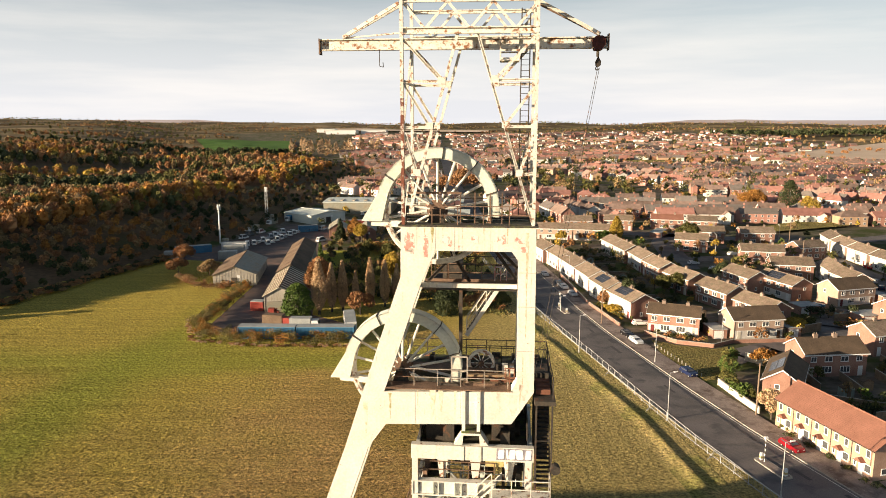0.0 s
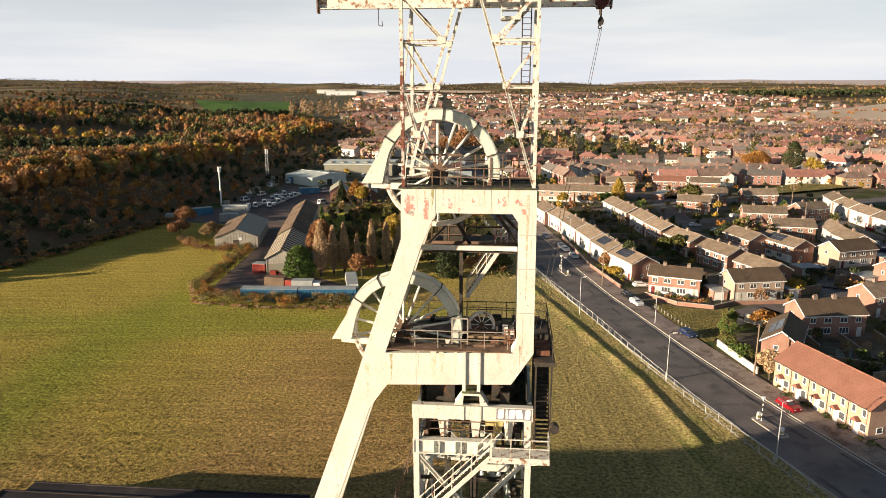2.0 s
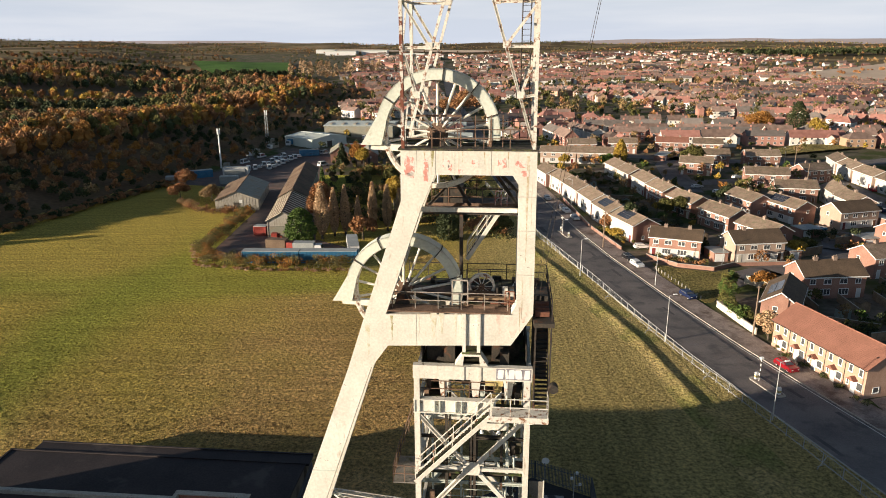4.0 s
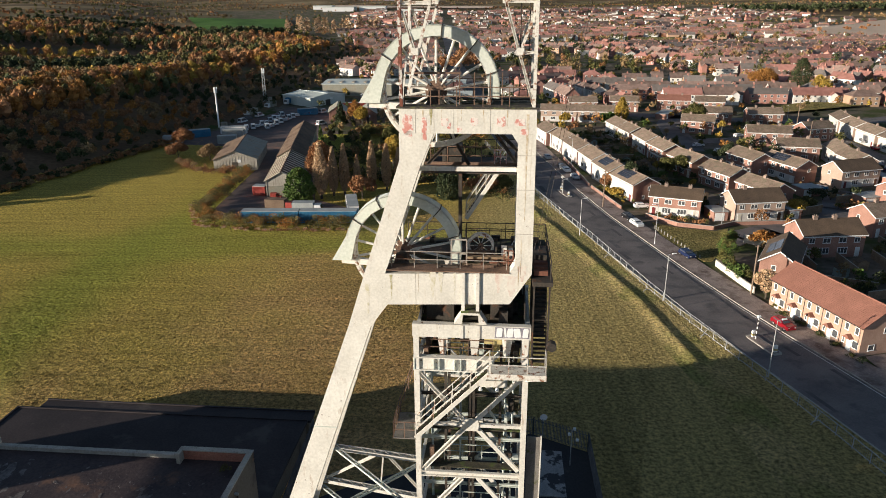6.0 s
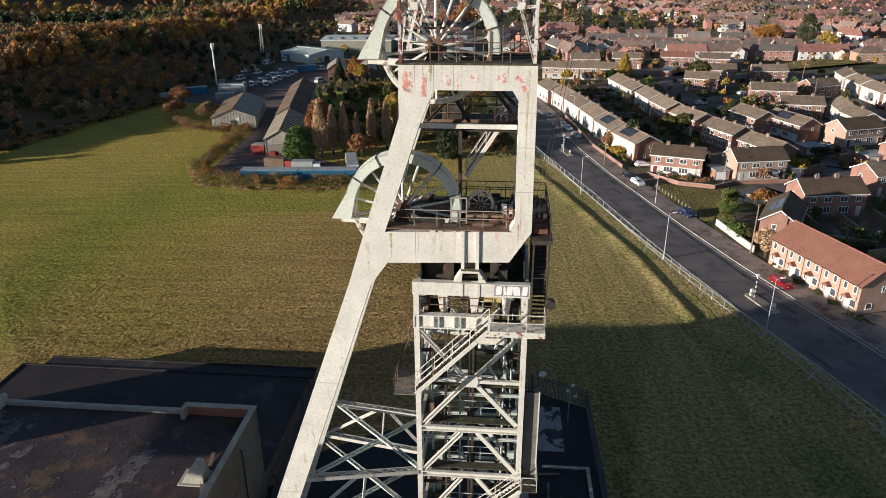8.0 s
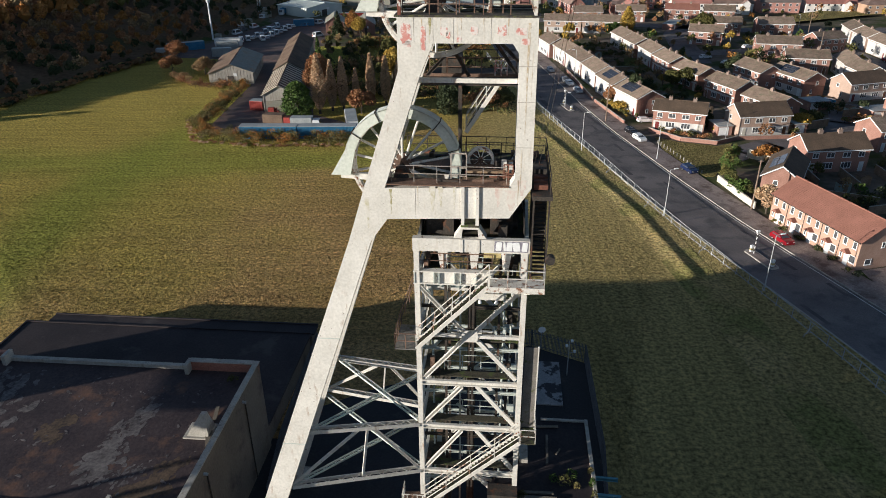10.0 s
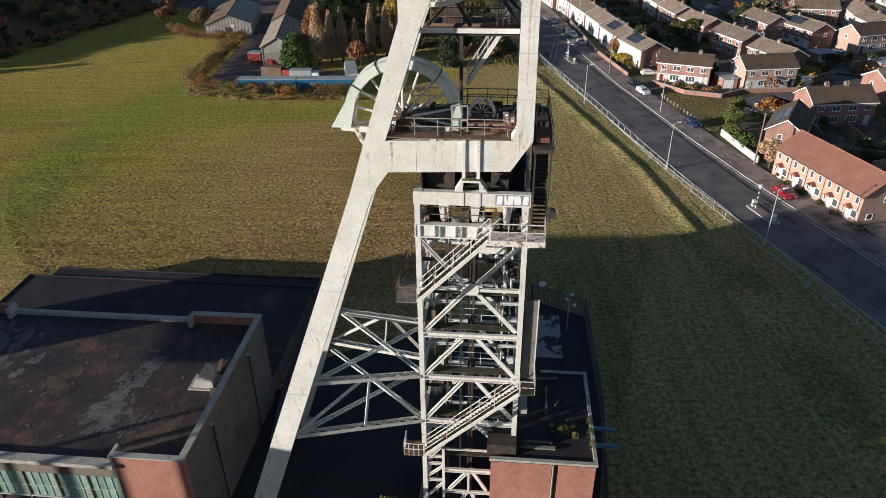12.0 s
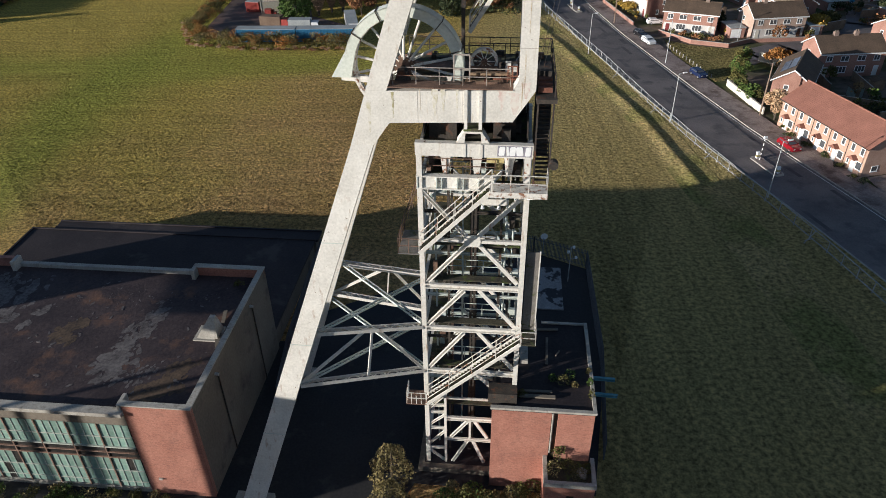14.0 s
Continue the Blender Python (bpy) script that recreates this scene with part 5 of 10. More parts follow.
# Glazing: bays of four panes between rusty posts; rows of panes with transoms.
bay, x0 = 2.36, -38.04
rows = ((0.5, 1.05), (1.1, 2.3), (2.36, 3.75), (5.0, 5.95), (6.02, 7.25))
pane_cache = {}
for i in range(14):
    bx = x0 + i * bay
    part("window_post", Shape().box(bx, -0.02, 0.45, bx + 0.09, 0.2, 7.3), rust_frame, engine_house)
    for j, (za, zb) in enumerate(rows):
        for k in range(4):
            pw = (bay - 0.09) / 4
            px = bx + 0.09 + k * pw
            key = round(zb - za, 3)
            if key not in pane_cache:
                pane_cache[key] = Shape().box(0.03, 0.07, 0, pw - 0.03, 0.09, zb - za).mesh("pane", green_glass), Shape().box(0.03, 0.07, 0, pw - 0.03, 0.09, zb - za).mesh("pane", dark_glass)
            broken = random.random() < 0.05
            p = part("pane", pane_cache[key][1 if broken else 0], None, engine_house)
            p.location = (px, 0, za)
            if k:
                part("glazing_bar", Shape().box(px - 0.02, 0.03, za, px + 0.02, 0.12, zb), pale_bar, engine_house)
    for za, zb, w in ((3.75, 3.85, 0.02), (4.32, 4.40, 0.03), (4.9, 5.0, 0.05)):
        part("transom", Shape().box(bx + 0.09, -w, za, bx + bay, 0.14, zb), pale_bar if za > 4.5 else rust_frame, engine_house)
    for z in (1.05, 2.3, 5.95):
        part("transom", Shape().box(bx + 0.09, 0.02, z, bx + bay, 0.13, z + 0.06), pale_bar, engine_house)
    for za, zb in ((3.86, 4.31), (4.41, 4.89)):
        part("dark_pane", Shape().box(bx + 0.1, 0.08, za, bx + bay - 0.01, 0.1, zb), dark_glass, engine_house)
# Dark sheet behind the glazing, painting in the gloom of the inside.
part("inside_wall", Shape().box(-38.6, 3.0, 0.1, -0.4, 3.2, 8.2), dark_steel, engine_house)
# Roof clutter: vent cowl, loose boards, tar patches.
cowl = part("roof_vent", Shape().hull([(-2.9, 7.9, 8.5), (-1.1, 7.9, 8.5), (-1.1, 9.4, 8.5), (-2.9, 9.4, 8.5)], [(-1.75, 8.5, 10.3), (-1.35, 8.5, 10.3), (-1.35, 8.9, 10.3), (-1.75, 8.9, 10.3)]), concrete, engine_house, "pale tapering roof vent")
part("vent_kerb", Shape().box(-3.05, 7.75, 8.5, -1.0, 9.5, 8.62), concrete, cowl)
for x, y, w, d, a in ((-1.0, 7.0, 0.5, 1.6, 20), (-0.9, 8.8, 0.4, 1.2, -30), (-1.6, 9.9, 0.3, 1.5, 10)):
    p = part("loose_board", Shape().box(0, 0, 0, w, d, 0.08), render_grey, engine_house)
    p.matrix_basis = pose(x, y, 8.52, 4, 0, a)
for u, v in ((0.12, 12.2), (0.12, 4.3)):
    part("wall_lamp", Shape().tube((0.0, v, 8.6), (0.3, v, 8.55), 0.12, 10), steel, engine_house)
    part("rainwater_pipe", Shape().tube((0.08, v + 0.3, 0.1), (0.08, v + 0.3, 8.4), 0.06, 8), dark_steel, engine_house)
part("wall_lamp", Shape().box(-4.0, -0.12, 1.7, -3.7, 0, 1.85), concrete, engine_house)


def patch(cx, cy, rx, ry, seed, turn=0.0):
    r = random.Random(seed)
    n = 13
    out = []
    for k in range(n):
        a = 2 * math.pi * k / n
        q = 0.75 + 0.3 * math.sin(3 * a + seed) * r.random() + r.uniform(-0.14, 0.14)
        x, y = rx * q * math.cos(a), ry * q * math.sin(a)
        out.append((cx + x * math.cos(turn) - y * math.sin(turn), cy + x * math.sin(turn) + y * math.cos(turn)))
    return out


tar_pale = surface("pale_dusty_patch", (0.05, 0.043, 0.044), (0.18, 0.16, 0.15), rough=0.85, scale=0.7, fine=4, bump=0.1)
tar_brown = surface("brown_silt_patch", (0.04, 0.03, 0.024), (0.14, 0.095, 0.06), rough=0.9, scale=0.7, fine=4, bump=0.1)
def worn_patch(way, spread, count, size, m, seed):
    """A ragged worn area: many small flakes gathered along a line over the roof."""
    r = random.Random(seed)
    (xa, ya), (xb, yb) = way
    s = Shape()
    for k in range(count):
        f = r.random()
        w = spread * (1 - 0.55 * f)
        x, y = xa + (xb - xa) * f + r.gauss(0, w), ya + (yb - ya) * f + r.gauss(0, w * 0.8)
        q = size * r.uniform(0.25, 1.0) * (1.2 - 0.7 * f)
        z = 8.501 + 0.00004 * k
        s.plan(patch(x, y, q * r.uniform(0.8, 1.8), q * 0.8, k + seed, r.uniform(0.6, 1.9)), z, z + 0.006)
    tagged(part("roof_patch", s, m, engine_house, "ragged dusty worn patch"), kind="stuff")


worn_patch(((-8.4, 3.4), (-7.0, 12.4)), 0.75, 130, 0.62, tar_pale, 3)
worn_patch(((-8.6, 4.4), (-8.0, 7.0)), 0.42, 40, 0.85, tar_pale, 700)
worn_patch(((-14.2, 7.2), (-12.6, 9.6)), 0.55, 50, 0.6, tar_brown, 1300)
worn_patch(((-4.0, 2.0), (-2.2, 5.6)), 0.75, 90, 0.7, tar_brown, 1900)
worn_patch(((-7.0, 3.2), (-4.4, 4.6)), 0.7, 60, 0.3, tar_pale, 2500)
worn_patch(((-20.5, 9.6), (-23.0, 14.6)), 1.6, 120, 0.7, tar_pale, 3100)
worn_patch(((-16.0, 12.0), (-2.0, 13.6)), 1.3, 60, 0.14, tar_pale, 3700)
for k in range(60):
    x, y = random.uniform(-24, -0.8), random.uniform(1, 15.5)
    s = random.uniform(0.05, 0.16)
    part("roof_grit", Shape().plan(patch(x, y, s * random.uniform(1, 3), s, k + 50, random.uniform(0, 3)), 8.501, 8.52), tar_pale, engine_house)

annex = thing("annex", EH @ pose(0, 16.65, 0), "low flat-roofed annex with black roof behind the engine house", "building")
part("wall", Shape().box(-32.8, 0, 0, -0.2, 14.8, 2.2).box(-30.4, 14.8, 0, 0.1, 16.7, 2.1), render_grey, annex)
part("roof", Shape().box(-33, 0, 2.203, 0, 15.0, 2.4), bitumen, annex)
part("rear_roof", Shape().box(-30.6, 15.003, 2.103, 0.3, 16.9, 2.32), bitumen, annex)
part("roof_kerb", Shape().box(-33, 14.8, 2.403, 0, 15.0, 2.5), bitumen, annex)
part("roof_kerb", Shape().box(-33, 0, 2.403, -32.8, 14.797, 2.5), bitumen, annex)
part("roof_kerb", Shape().box(-30.6, 16.7, 2.323, 0.3, 16.9, 2.42), bitumen, annex)

shaft_house = thing("shaft_house", pose(3.05, 33.6, 0, 0, 0, -5), "red brick flat-roofed building beside the shaft", "building")
part("front_wall", Shape().box(0, 0, 0, 4.15, 0.35, 8.3), brick, shaft_house)
part("front_wall", Shape().box(4.6, 0, 0, 7.1, 0.35, 8.3), brick, shaft_house)
part("pipe_recess", Shape().box(4.153, 0.15, 0, 4.597, 0.35, 8.3), dark_steel, shaft_house)
part("rainwater_pipe", Shape().tube((4.25, 0.05, 4.2), (4.25, 0.05, 8.2), 0.07, 8), concrete, shaft_house)
part("side_wall", Shape().box(0, 0.353, 0, 0.35, 9.4, 8.3), brick, shaft_house)
part("side_wall", Shape().box(6.75, 0.353, 0, 7.1, 9.4, 8.3), brick, shaft_house)
part("back_wall", Shape().box(0.353, 9.05, 0, 6.747, 9.4, 8.3), brick, shaft_house)
part("roof", Shape().box(-0.05, -0.05, 8.303, 7.15, 9.45, 8.42), bitumen, shaft_house, "black bitumen flat roof")
for a in ((-0.1, -0.12, 8.423, 7.2, 0.16, 8.6), (6.95, 0.163, 8.423, 7.2, 9.5, 8.6), (3.6, 9.3, 8.423, 6.947, 9.5, 8.56)):
    part("coping", Shape().box(*a), concrete, shaft_house)
part("roof_box", Shape().box(-0.3, 0.5, 8.423, 1.7, 1.6, 9.3), dark_steel, shaft_house)
part("roof_box", Shape().box(1.9, 4.6, 8.423, 2.5, 6.4, 8.75), concrete, shaft_house)
for a, b, w in (((1.9, 1.3, 8.5), (4.4, 1.25, 8.55), 0.28), ((1.9, 1.75, 8.5), (4.2, 1.8, 8.5), 0.2), ((3.9, 4.6, 8.48), (4.0, 7.6, 8.48), 0.18), ((2.4, 8.4, 8.5), (4.9, 8.6, 8.52), 0.16), ((4.6, 5.6, 8.48), (4.9, 6.2, 8.48), 0.1)):
    part("loose_timber", Shape().beam(a, b, w, 0.12), render_grey, shaft_house)
lean = part("lean_to", Shape().box(3.9, -2.4, 0, 7.4, -0.003, 3.5), brick, shaft_house, "small brick lean-to with plants on its roof")
part("roof", Shape().box(3.9, -2.4, 3.503, 7.4, -0.01, 3.55), moss_deck, lean)
for a in ((3.82, -2.48, 3.553, 7.48, -2.2, 3.95), (7.2, -2.197, 3.553, 7.48, -0.01, 3.95), (3.82, -2.197, 3.553, 4.1, -0.01, 3.9)):
    part("parapet", Shape().box(*a), concrete, lean)
# No hole here: a near-black plate paints the shade of an opening.
part("opening", Shape().box(5.5, -2.44, 2.2, 6.0, -2.403, 2.6), dark_glass, lean)
part("concrete_lump", Shape().plan(patch(6.6, -1.2, 0.45, 0.6, 31), 3.553, 3.75), concrete, lean)
blue_paint = surface("pale_blue_paint", (0.10, 0.26, 0.32), (0.17, 0.36, 0.42), rough=0.6, scale=1, fine=6, bump=0.1)
for v in (4.2, 5.9):
    part("blue_beam", Shape().angle((7.1, v, 6.2), (9.3, v - 0.1, 6.2), 0.3, 0.06), blue_paint, shaft_house, "pale blue steel beam")

# Fence, dish and slab of the small compound behind.
palisade = surface("dark_palisade_steel", (0.10, 0.11, 0.13), (0.18, 0.19, 0.21), rough=0.6, scale=1, fine=6, bump=0, metal=0.3)


def pale_fence(pts, h, label):
    ob = thing("palisade_fence", pose(0, 0, 0), label, "fence")
    for a, b in zip(pts, pts[1:]):
        a, b = Vector((*a, 0)), Vector((*b, 0))
        n = max(1, round((b - a).length / 2.75))
        for k in range(n + 1):
            p = a.lerp(b, k / n)
            part("post", Shape().beam(p, p + Vector((0, 0, h)), 0.08), palisade, ob)
        for z in (0.35, h - 0.3):
            part("rail", Shape().beam(a + Vector((0, 0, z)), b + Vector((0, 0, z)), 0.05), palisade, ob)
        pales = Shape()
        m = round((b - a).length / 0.16)
        for k in range(m):
            p = a.lerp(b, (k + 0.5) / m)
            pales.beam(p + Vector((0, 0, 0.05)), p + Vector((0, 0, h + 0.1)), 0.06, 0.02)
        tagged(part("pale_run", pales, palisade, ob), kind="stuff")
    return ob


pale_fence([(8.6, 64.9), (9.6, 64.8), (15.0, 61.8), (13.9, 46.6), (12.2, 36.0)], 2.2, "dark steel palisade fence round the shaft compound")
pale_fence([(-14.2, 64.6), (-14.6, 57.0), (-14.9, 48.5), (-14.6, 42.0)], 2.2, "dark steel palisade fence beside the engine house")
slab_mat = surface("stained_slab_concrete", (0.20, 0.20, 0.20), (0.34, 0.33, 0.32), rough=0.85, scale=0.5, fine=6, bump=0.1, stain=(0.04, 0.04, 0.045), stain_scale=0.45, stain_cut=(0.5, 0.54))
single("concrete_slab", Shape().box(-1.6, -3.6, 0.0, 1.5, 3.6, 0.12), slab_mat, "pale concrete slab with dark stains", "slab", pose(10.4, 58.2, 0.03, 0, 0, -5))
dish = thing("satellite_dish", pose(10.6, 64.6, 0), "pale dish on a short pole", "dish")
part("pole", Shape().tube((0, 0, 0), (0, 0, 2.3), 0.05, 8), steel, dish)
part("reflector", Shape().hull([(0.3 * math.cos(k * math.pi / 6), -0.12, 2.5 + 0.3 * math.sin(k * math.pi / 6)) for k in range(12)], [(0.42 * math.cos(k * math.pi / 6), -0.24, 2.5 + 0.42 * math.sin(k * math.pi / 6)) for k in range(12)]), white_gloss, dish)
aerial = thing("weather_mast", pose(12.7, 59.4, 0), "slim pole with small white instruments", "mast")
part("pole", Shape().tube((0, 0, 0), (0, 0, 4.4), 0.05, 8), steel, aerial)
for z, x in ((4.3, 0.25), (3.7, -0.25), (3.0, 0.6)):
    part("instrument", Shape().box(x - 0.12, -0.12, z, x + 0.12, 0.12, z + 0.22), white_gloss, aerial)
    part("arm", Shape().beam((0, 0, z), (x, 0, z), 0.04), steel, aerial)

# Unseen masses further along the yard, added to block the low sun.
lantern = thing("roof_lantern", pose(-55.0, 40.4, 8.5, 0, 0, -1.5), "unseen raised block on the far end of the engine house, added to cast shade", "roof lantern")
part("wall", Shape().box(-7.4, -2.8, 0, 0, 3.2, 6.3), brick, lantern)
part("roof", Shape().box(-7.4, -3.0, 6.303, 0.2, 3.4, 6.5), bitumen, lantern)
tall_block = thing("winder_hall", pose(-82.0, 37.0, 0), "unseen tall brick block with a flat roof, added to cast shade", "building")
part("wall", Shape().box(0, 0, 0, 17.8, 6.2, 14.8), brick, tall_block)
part("roof", Shape().box(-0.2, -0.2, 14.803, 17.9, 6.4, 15.0), bitumen, tall_block)
# Raised boxes, added to stop the sun above and pass it below.
tank = thing("water_tank", pose(-62.0, 19.0, 0), "unseen square steel boxes on tall legs, added to cast shade from high up", "water tank")
part("tank", Shape().box(0, 0, 16.3, 5.5, 9.9, 18.6), dark_steel, tank)
part("tank", Shape().box(0, 10.0, 14.6, 5.5, 18.3, 18.6), dark_steel, tank)
part("tank", Shape().box(0, 18.4, 15.05, 5.5, 24.0, 18.6), dark_steel, tank)
for u in (0.4, 5.1):
    for v in (0.4, 2.4):
        part("leg", Shape().beam((u, v, 0), (u, v, 16.3), 0.3), dark_steel, tank)
narrow_block = thing("flue_block", pose(-50, 16.8, 0, 0, 0, 21.5), "unseen narrow brick block, added to cast shade", "building")
part("wall", Shape().box(0, 0, 0, 9, 3.0, 15.0), brick, narrow_block)
part("coping", Shape().box(-0.1, -0.03, 15.003, 9.1, 3.03, 15.2), concrete, narrow_block)
# ---- houses ----
brick_red = surface("red_brown_brick", (0.23, 0.12, 0.09), (0.34, 0.195, 0.15), rough=0.9, scale=0.5, fine=5, bump=0.15, vary=0.12)
brick_pale = surface("pale_buff_brick", (0.33, 0.235, 0.18), (0.43, 0.32, 0.255), rough=0.9, scale=0.5, fine=5, bump=0.15, vary=0.1)
cladding = surface("white_cladding", (0.48, 0.455, 0.425), (0.60, 0.575, 0.54), rough=0.6, scale=0.6, fine=5, bump=0.05, vary=0.08)
tile_brown = surface("brown_concrete_tiles", (0.135, 0.095, 0.07), (0.275, 0.205, 0.155), rough=0.85, scale=0.55, fine=3, bump=0.25, vary=0.22, stain=(0.13, 0.12, 0.075), stain_scale=0.7, stain_cut=(0.5, 0.68), fleck=(0.36, 0.31, 0.25), fleck_scale=2.2, fleck_cut=(0.66, 0.74))
tile_red = surface("red_brown_tiles", (0.19, 0.085, 0.06), (0.27, 0.125, 0.09), rough=0.85, scale=0.4, fine=4, bump=0.25, vary=0.1)
tile_dark = surface("dark_mossy_tiles", (0.07, 0.05, 0.035), (0.13, 0.09, 0.06), rough=0.9, scale=0.4, fine=4, bump=0.25)
solar_glass = surface("solar_panel", (0.02, 0.022, 0.03), (0.05, 0.055, 0.07), rough=0.15, scale=0.5, fine=2, bump=0, spec=0.7)
fence_wood = surface("weathered_fence_wood", (0.16, 0.11, 0.07), (0.30, 0.22, 0.15), rough=0.9, scale=0.8, fine=6, bump=0.2)


def add_course_lines(m, height, depth, width=0.0):
    """Courses of tiles or bricks as fine relief lines along the height."""
    nt = m.node_tree
    n, link = nt.nodes, nt.links.new
    co = [k for k in n if k.bl_idname == "ShaderNodeTexCoord"][0]
    wave = n.new("ShaderNodeTexWave")
    wave.bands_direction, wave.wave_profile = "Z", "SAW"
    wave.inputs["Scale"].default_value = 0.314 / height
    wave.inputs["Distortion"].default_value = 0.4
    link(co.outputs["Object"], wave.inputs["Vector"])
    old = [k for k in n if k.bl_idname == "ShaderNodeBump"]
    bp = n.new("ShaderNodeBump")
    bp.inputs["Strength"].default_value, bp.inputs["Distance"].default_value = 0.6, depth
    link(wave.outputs[0], bp.inputs["Height"])
    if old:
        link(old[0].outputs[0], bp.inputs["Normal"])
    link(bp.outputs[0], n["Principled BSDF"].inputs["Normal"])


for m in (tile_brown, tile_red, tile_dark):
    add_course_lines(m, 0.16, 0.03)

chimney_brick = surface("sooty_chimney_brick", (0.17, 0.12, 0.095), (0.30, 0.23, 0.19), rough=0.9, scale=0.8, fine=5, bump=0.15, vary=0.2)

WINDOWS = {}


def window_grid(xs, zs, y0, y1):
    """One frame with square openings: every second cell across the middle row is open."""
    s = Shape()
    nx, nz = len(xs), len(zs)
    s.v = [(x, y, z) for y in (y0, y1) for z in zs for x in xs]
    at = lambda i, j, b: b * nx * nz + j * nx + i
    full = lambda i, j: 0 <= i < nx - 1 and 0 <= j < nz - 1 and not (i % 2 and j % 2)
    for j in range(nz - 1):
        for i in range(nx - 1):
            if full(i, j):
                s.f += [(at(i, j, 0), at(i + 1, j, 0), at(i + 1, j + 1, 0), at(i, j + 1, 0)), (at(i, j, 1), at(i, j + 1, 1), at(i + 1, j + 1, 1), at(i + 1, j, 1))]
                for di, dj, p, q in ((-1, 0, (i, j), (i, j + 1)), (1, 0, (i + 1, j), (i + 1, j + 1)), (0, -1, (i, j), (i + 1, j)), (0, 1, (i, j + 1), (i + 1, j + 1))):
                    if not full(i + di, j + dj):
                        s.f.append((at(*p, 0), at(*q, 0), at(*q, 1), at(*p, 1)))
    return s


def window_meshes(w, h):
    """Frame and pane of a casement, built once for each size; the wall face lies at y = 0."""
    if (w, h) not in WINDOWS:
        n = max(1, round(w / 0.8))
        xs = [-w / 2, -w / 2 + 0.1]
        for k in range(1, n):
            xs += [-w / 2 + w * k / n - 0.045, -w / 2 + w * k / n + 0.045]
        xs += [w / 2 - 0.1, w / 2]
        f = window_grid(xs, [0, 0.1, h - 0.1, h], -0.05, 0.02)
        sill = Shape().box(-w / 2 - 0.06, -0.1, -0.06, w / 2 + 0.06, 0.01, -0.002)
        g = Shape().box(-w / 2 + 0.05, -0.02, 0.05, w / 2 - 0.05, 0.0, h - 0.05)
        WINDOWS[(w, h)] = f.mesh("window", white_gloss), g.mesh("pane", window_glass), sill.mesh("sill", white_gloss)
    return WINDOWS[(w, h)]


def window(parent, x, y, z, w, h, turn=0):
    f, g, sill = window_meshes(w, h)
    ob = part("window", f, None, parent)
    ob.matrix_basis = pose(x, y, z, 0, 0, turn)
    part("pane", g, None, ob)
    part("sill", sill, None, ob)


door_mats = [surface("door_" + n, c, tuple(k * 1.2 for k in c), rough=0.5, scale=1, fine=5, bump=0) for n, c in (("white", (0.6, 0.6, 0.58)), ("maroon", (0.14, 0.025, 0.025)), ("brown", (0.14, 0.07, 0.04)), ("cream", (0.5, 0.47, 0.4)))]


HOUSE_SPOTS = []


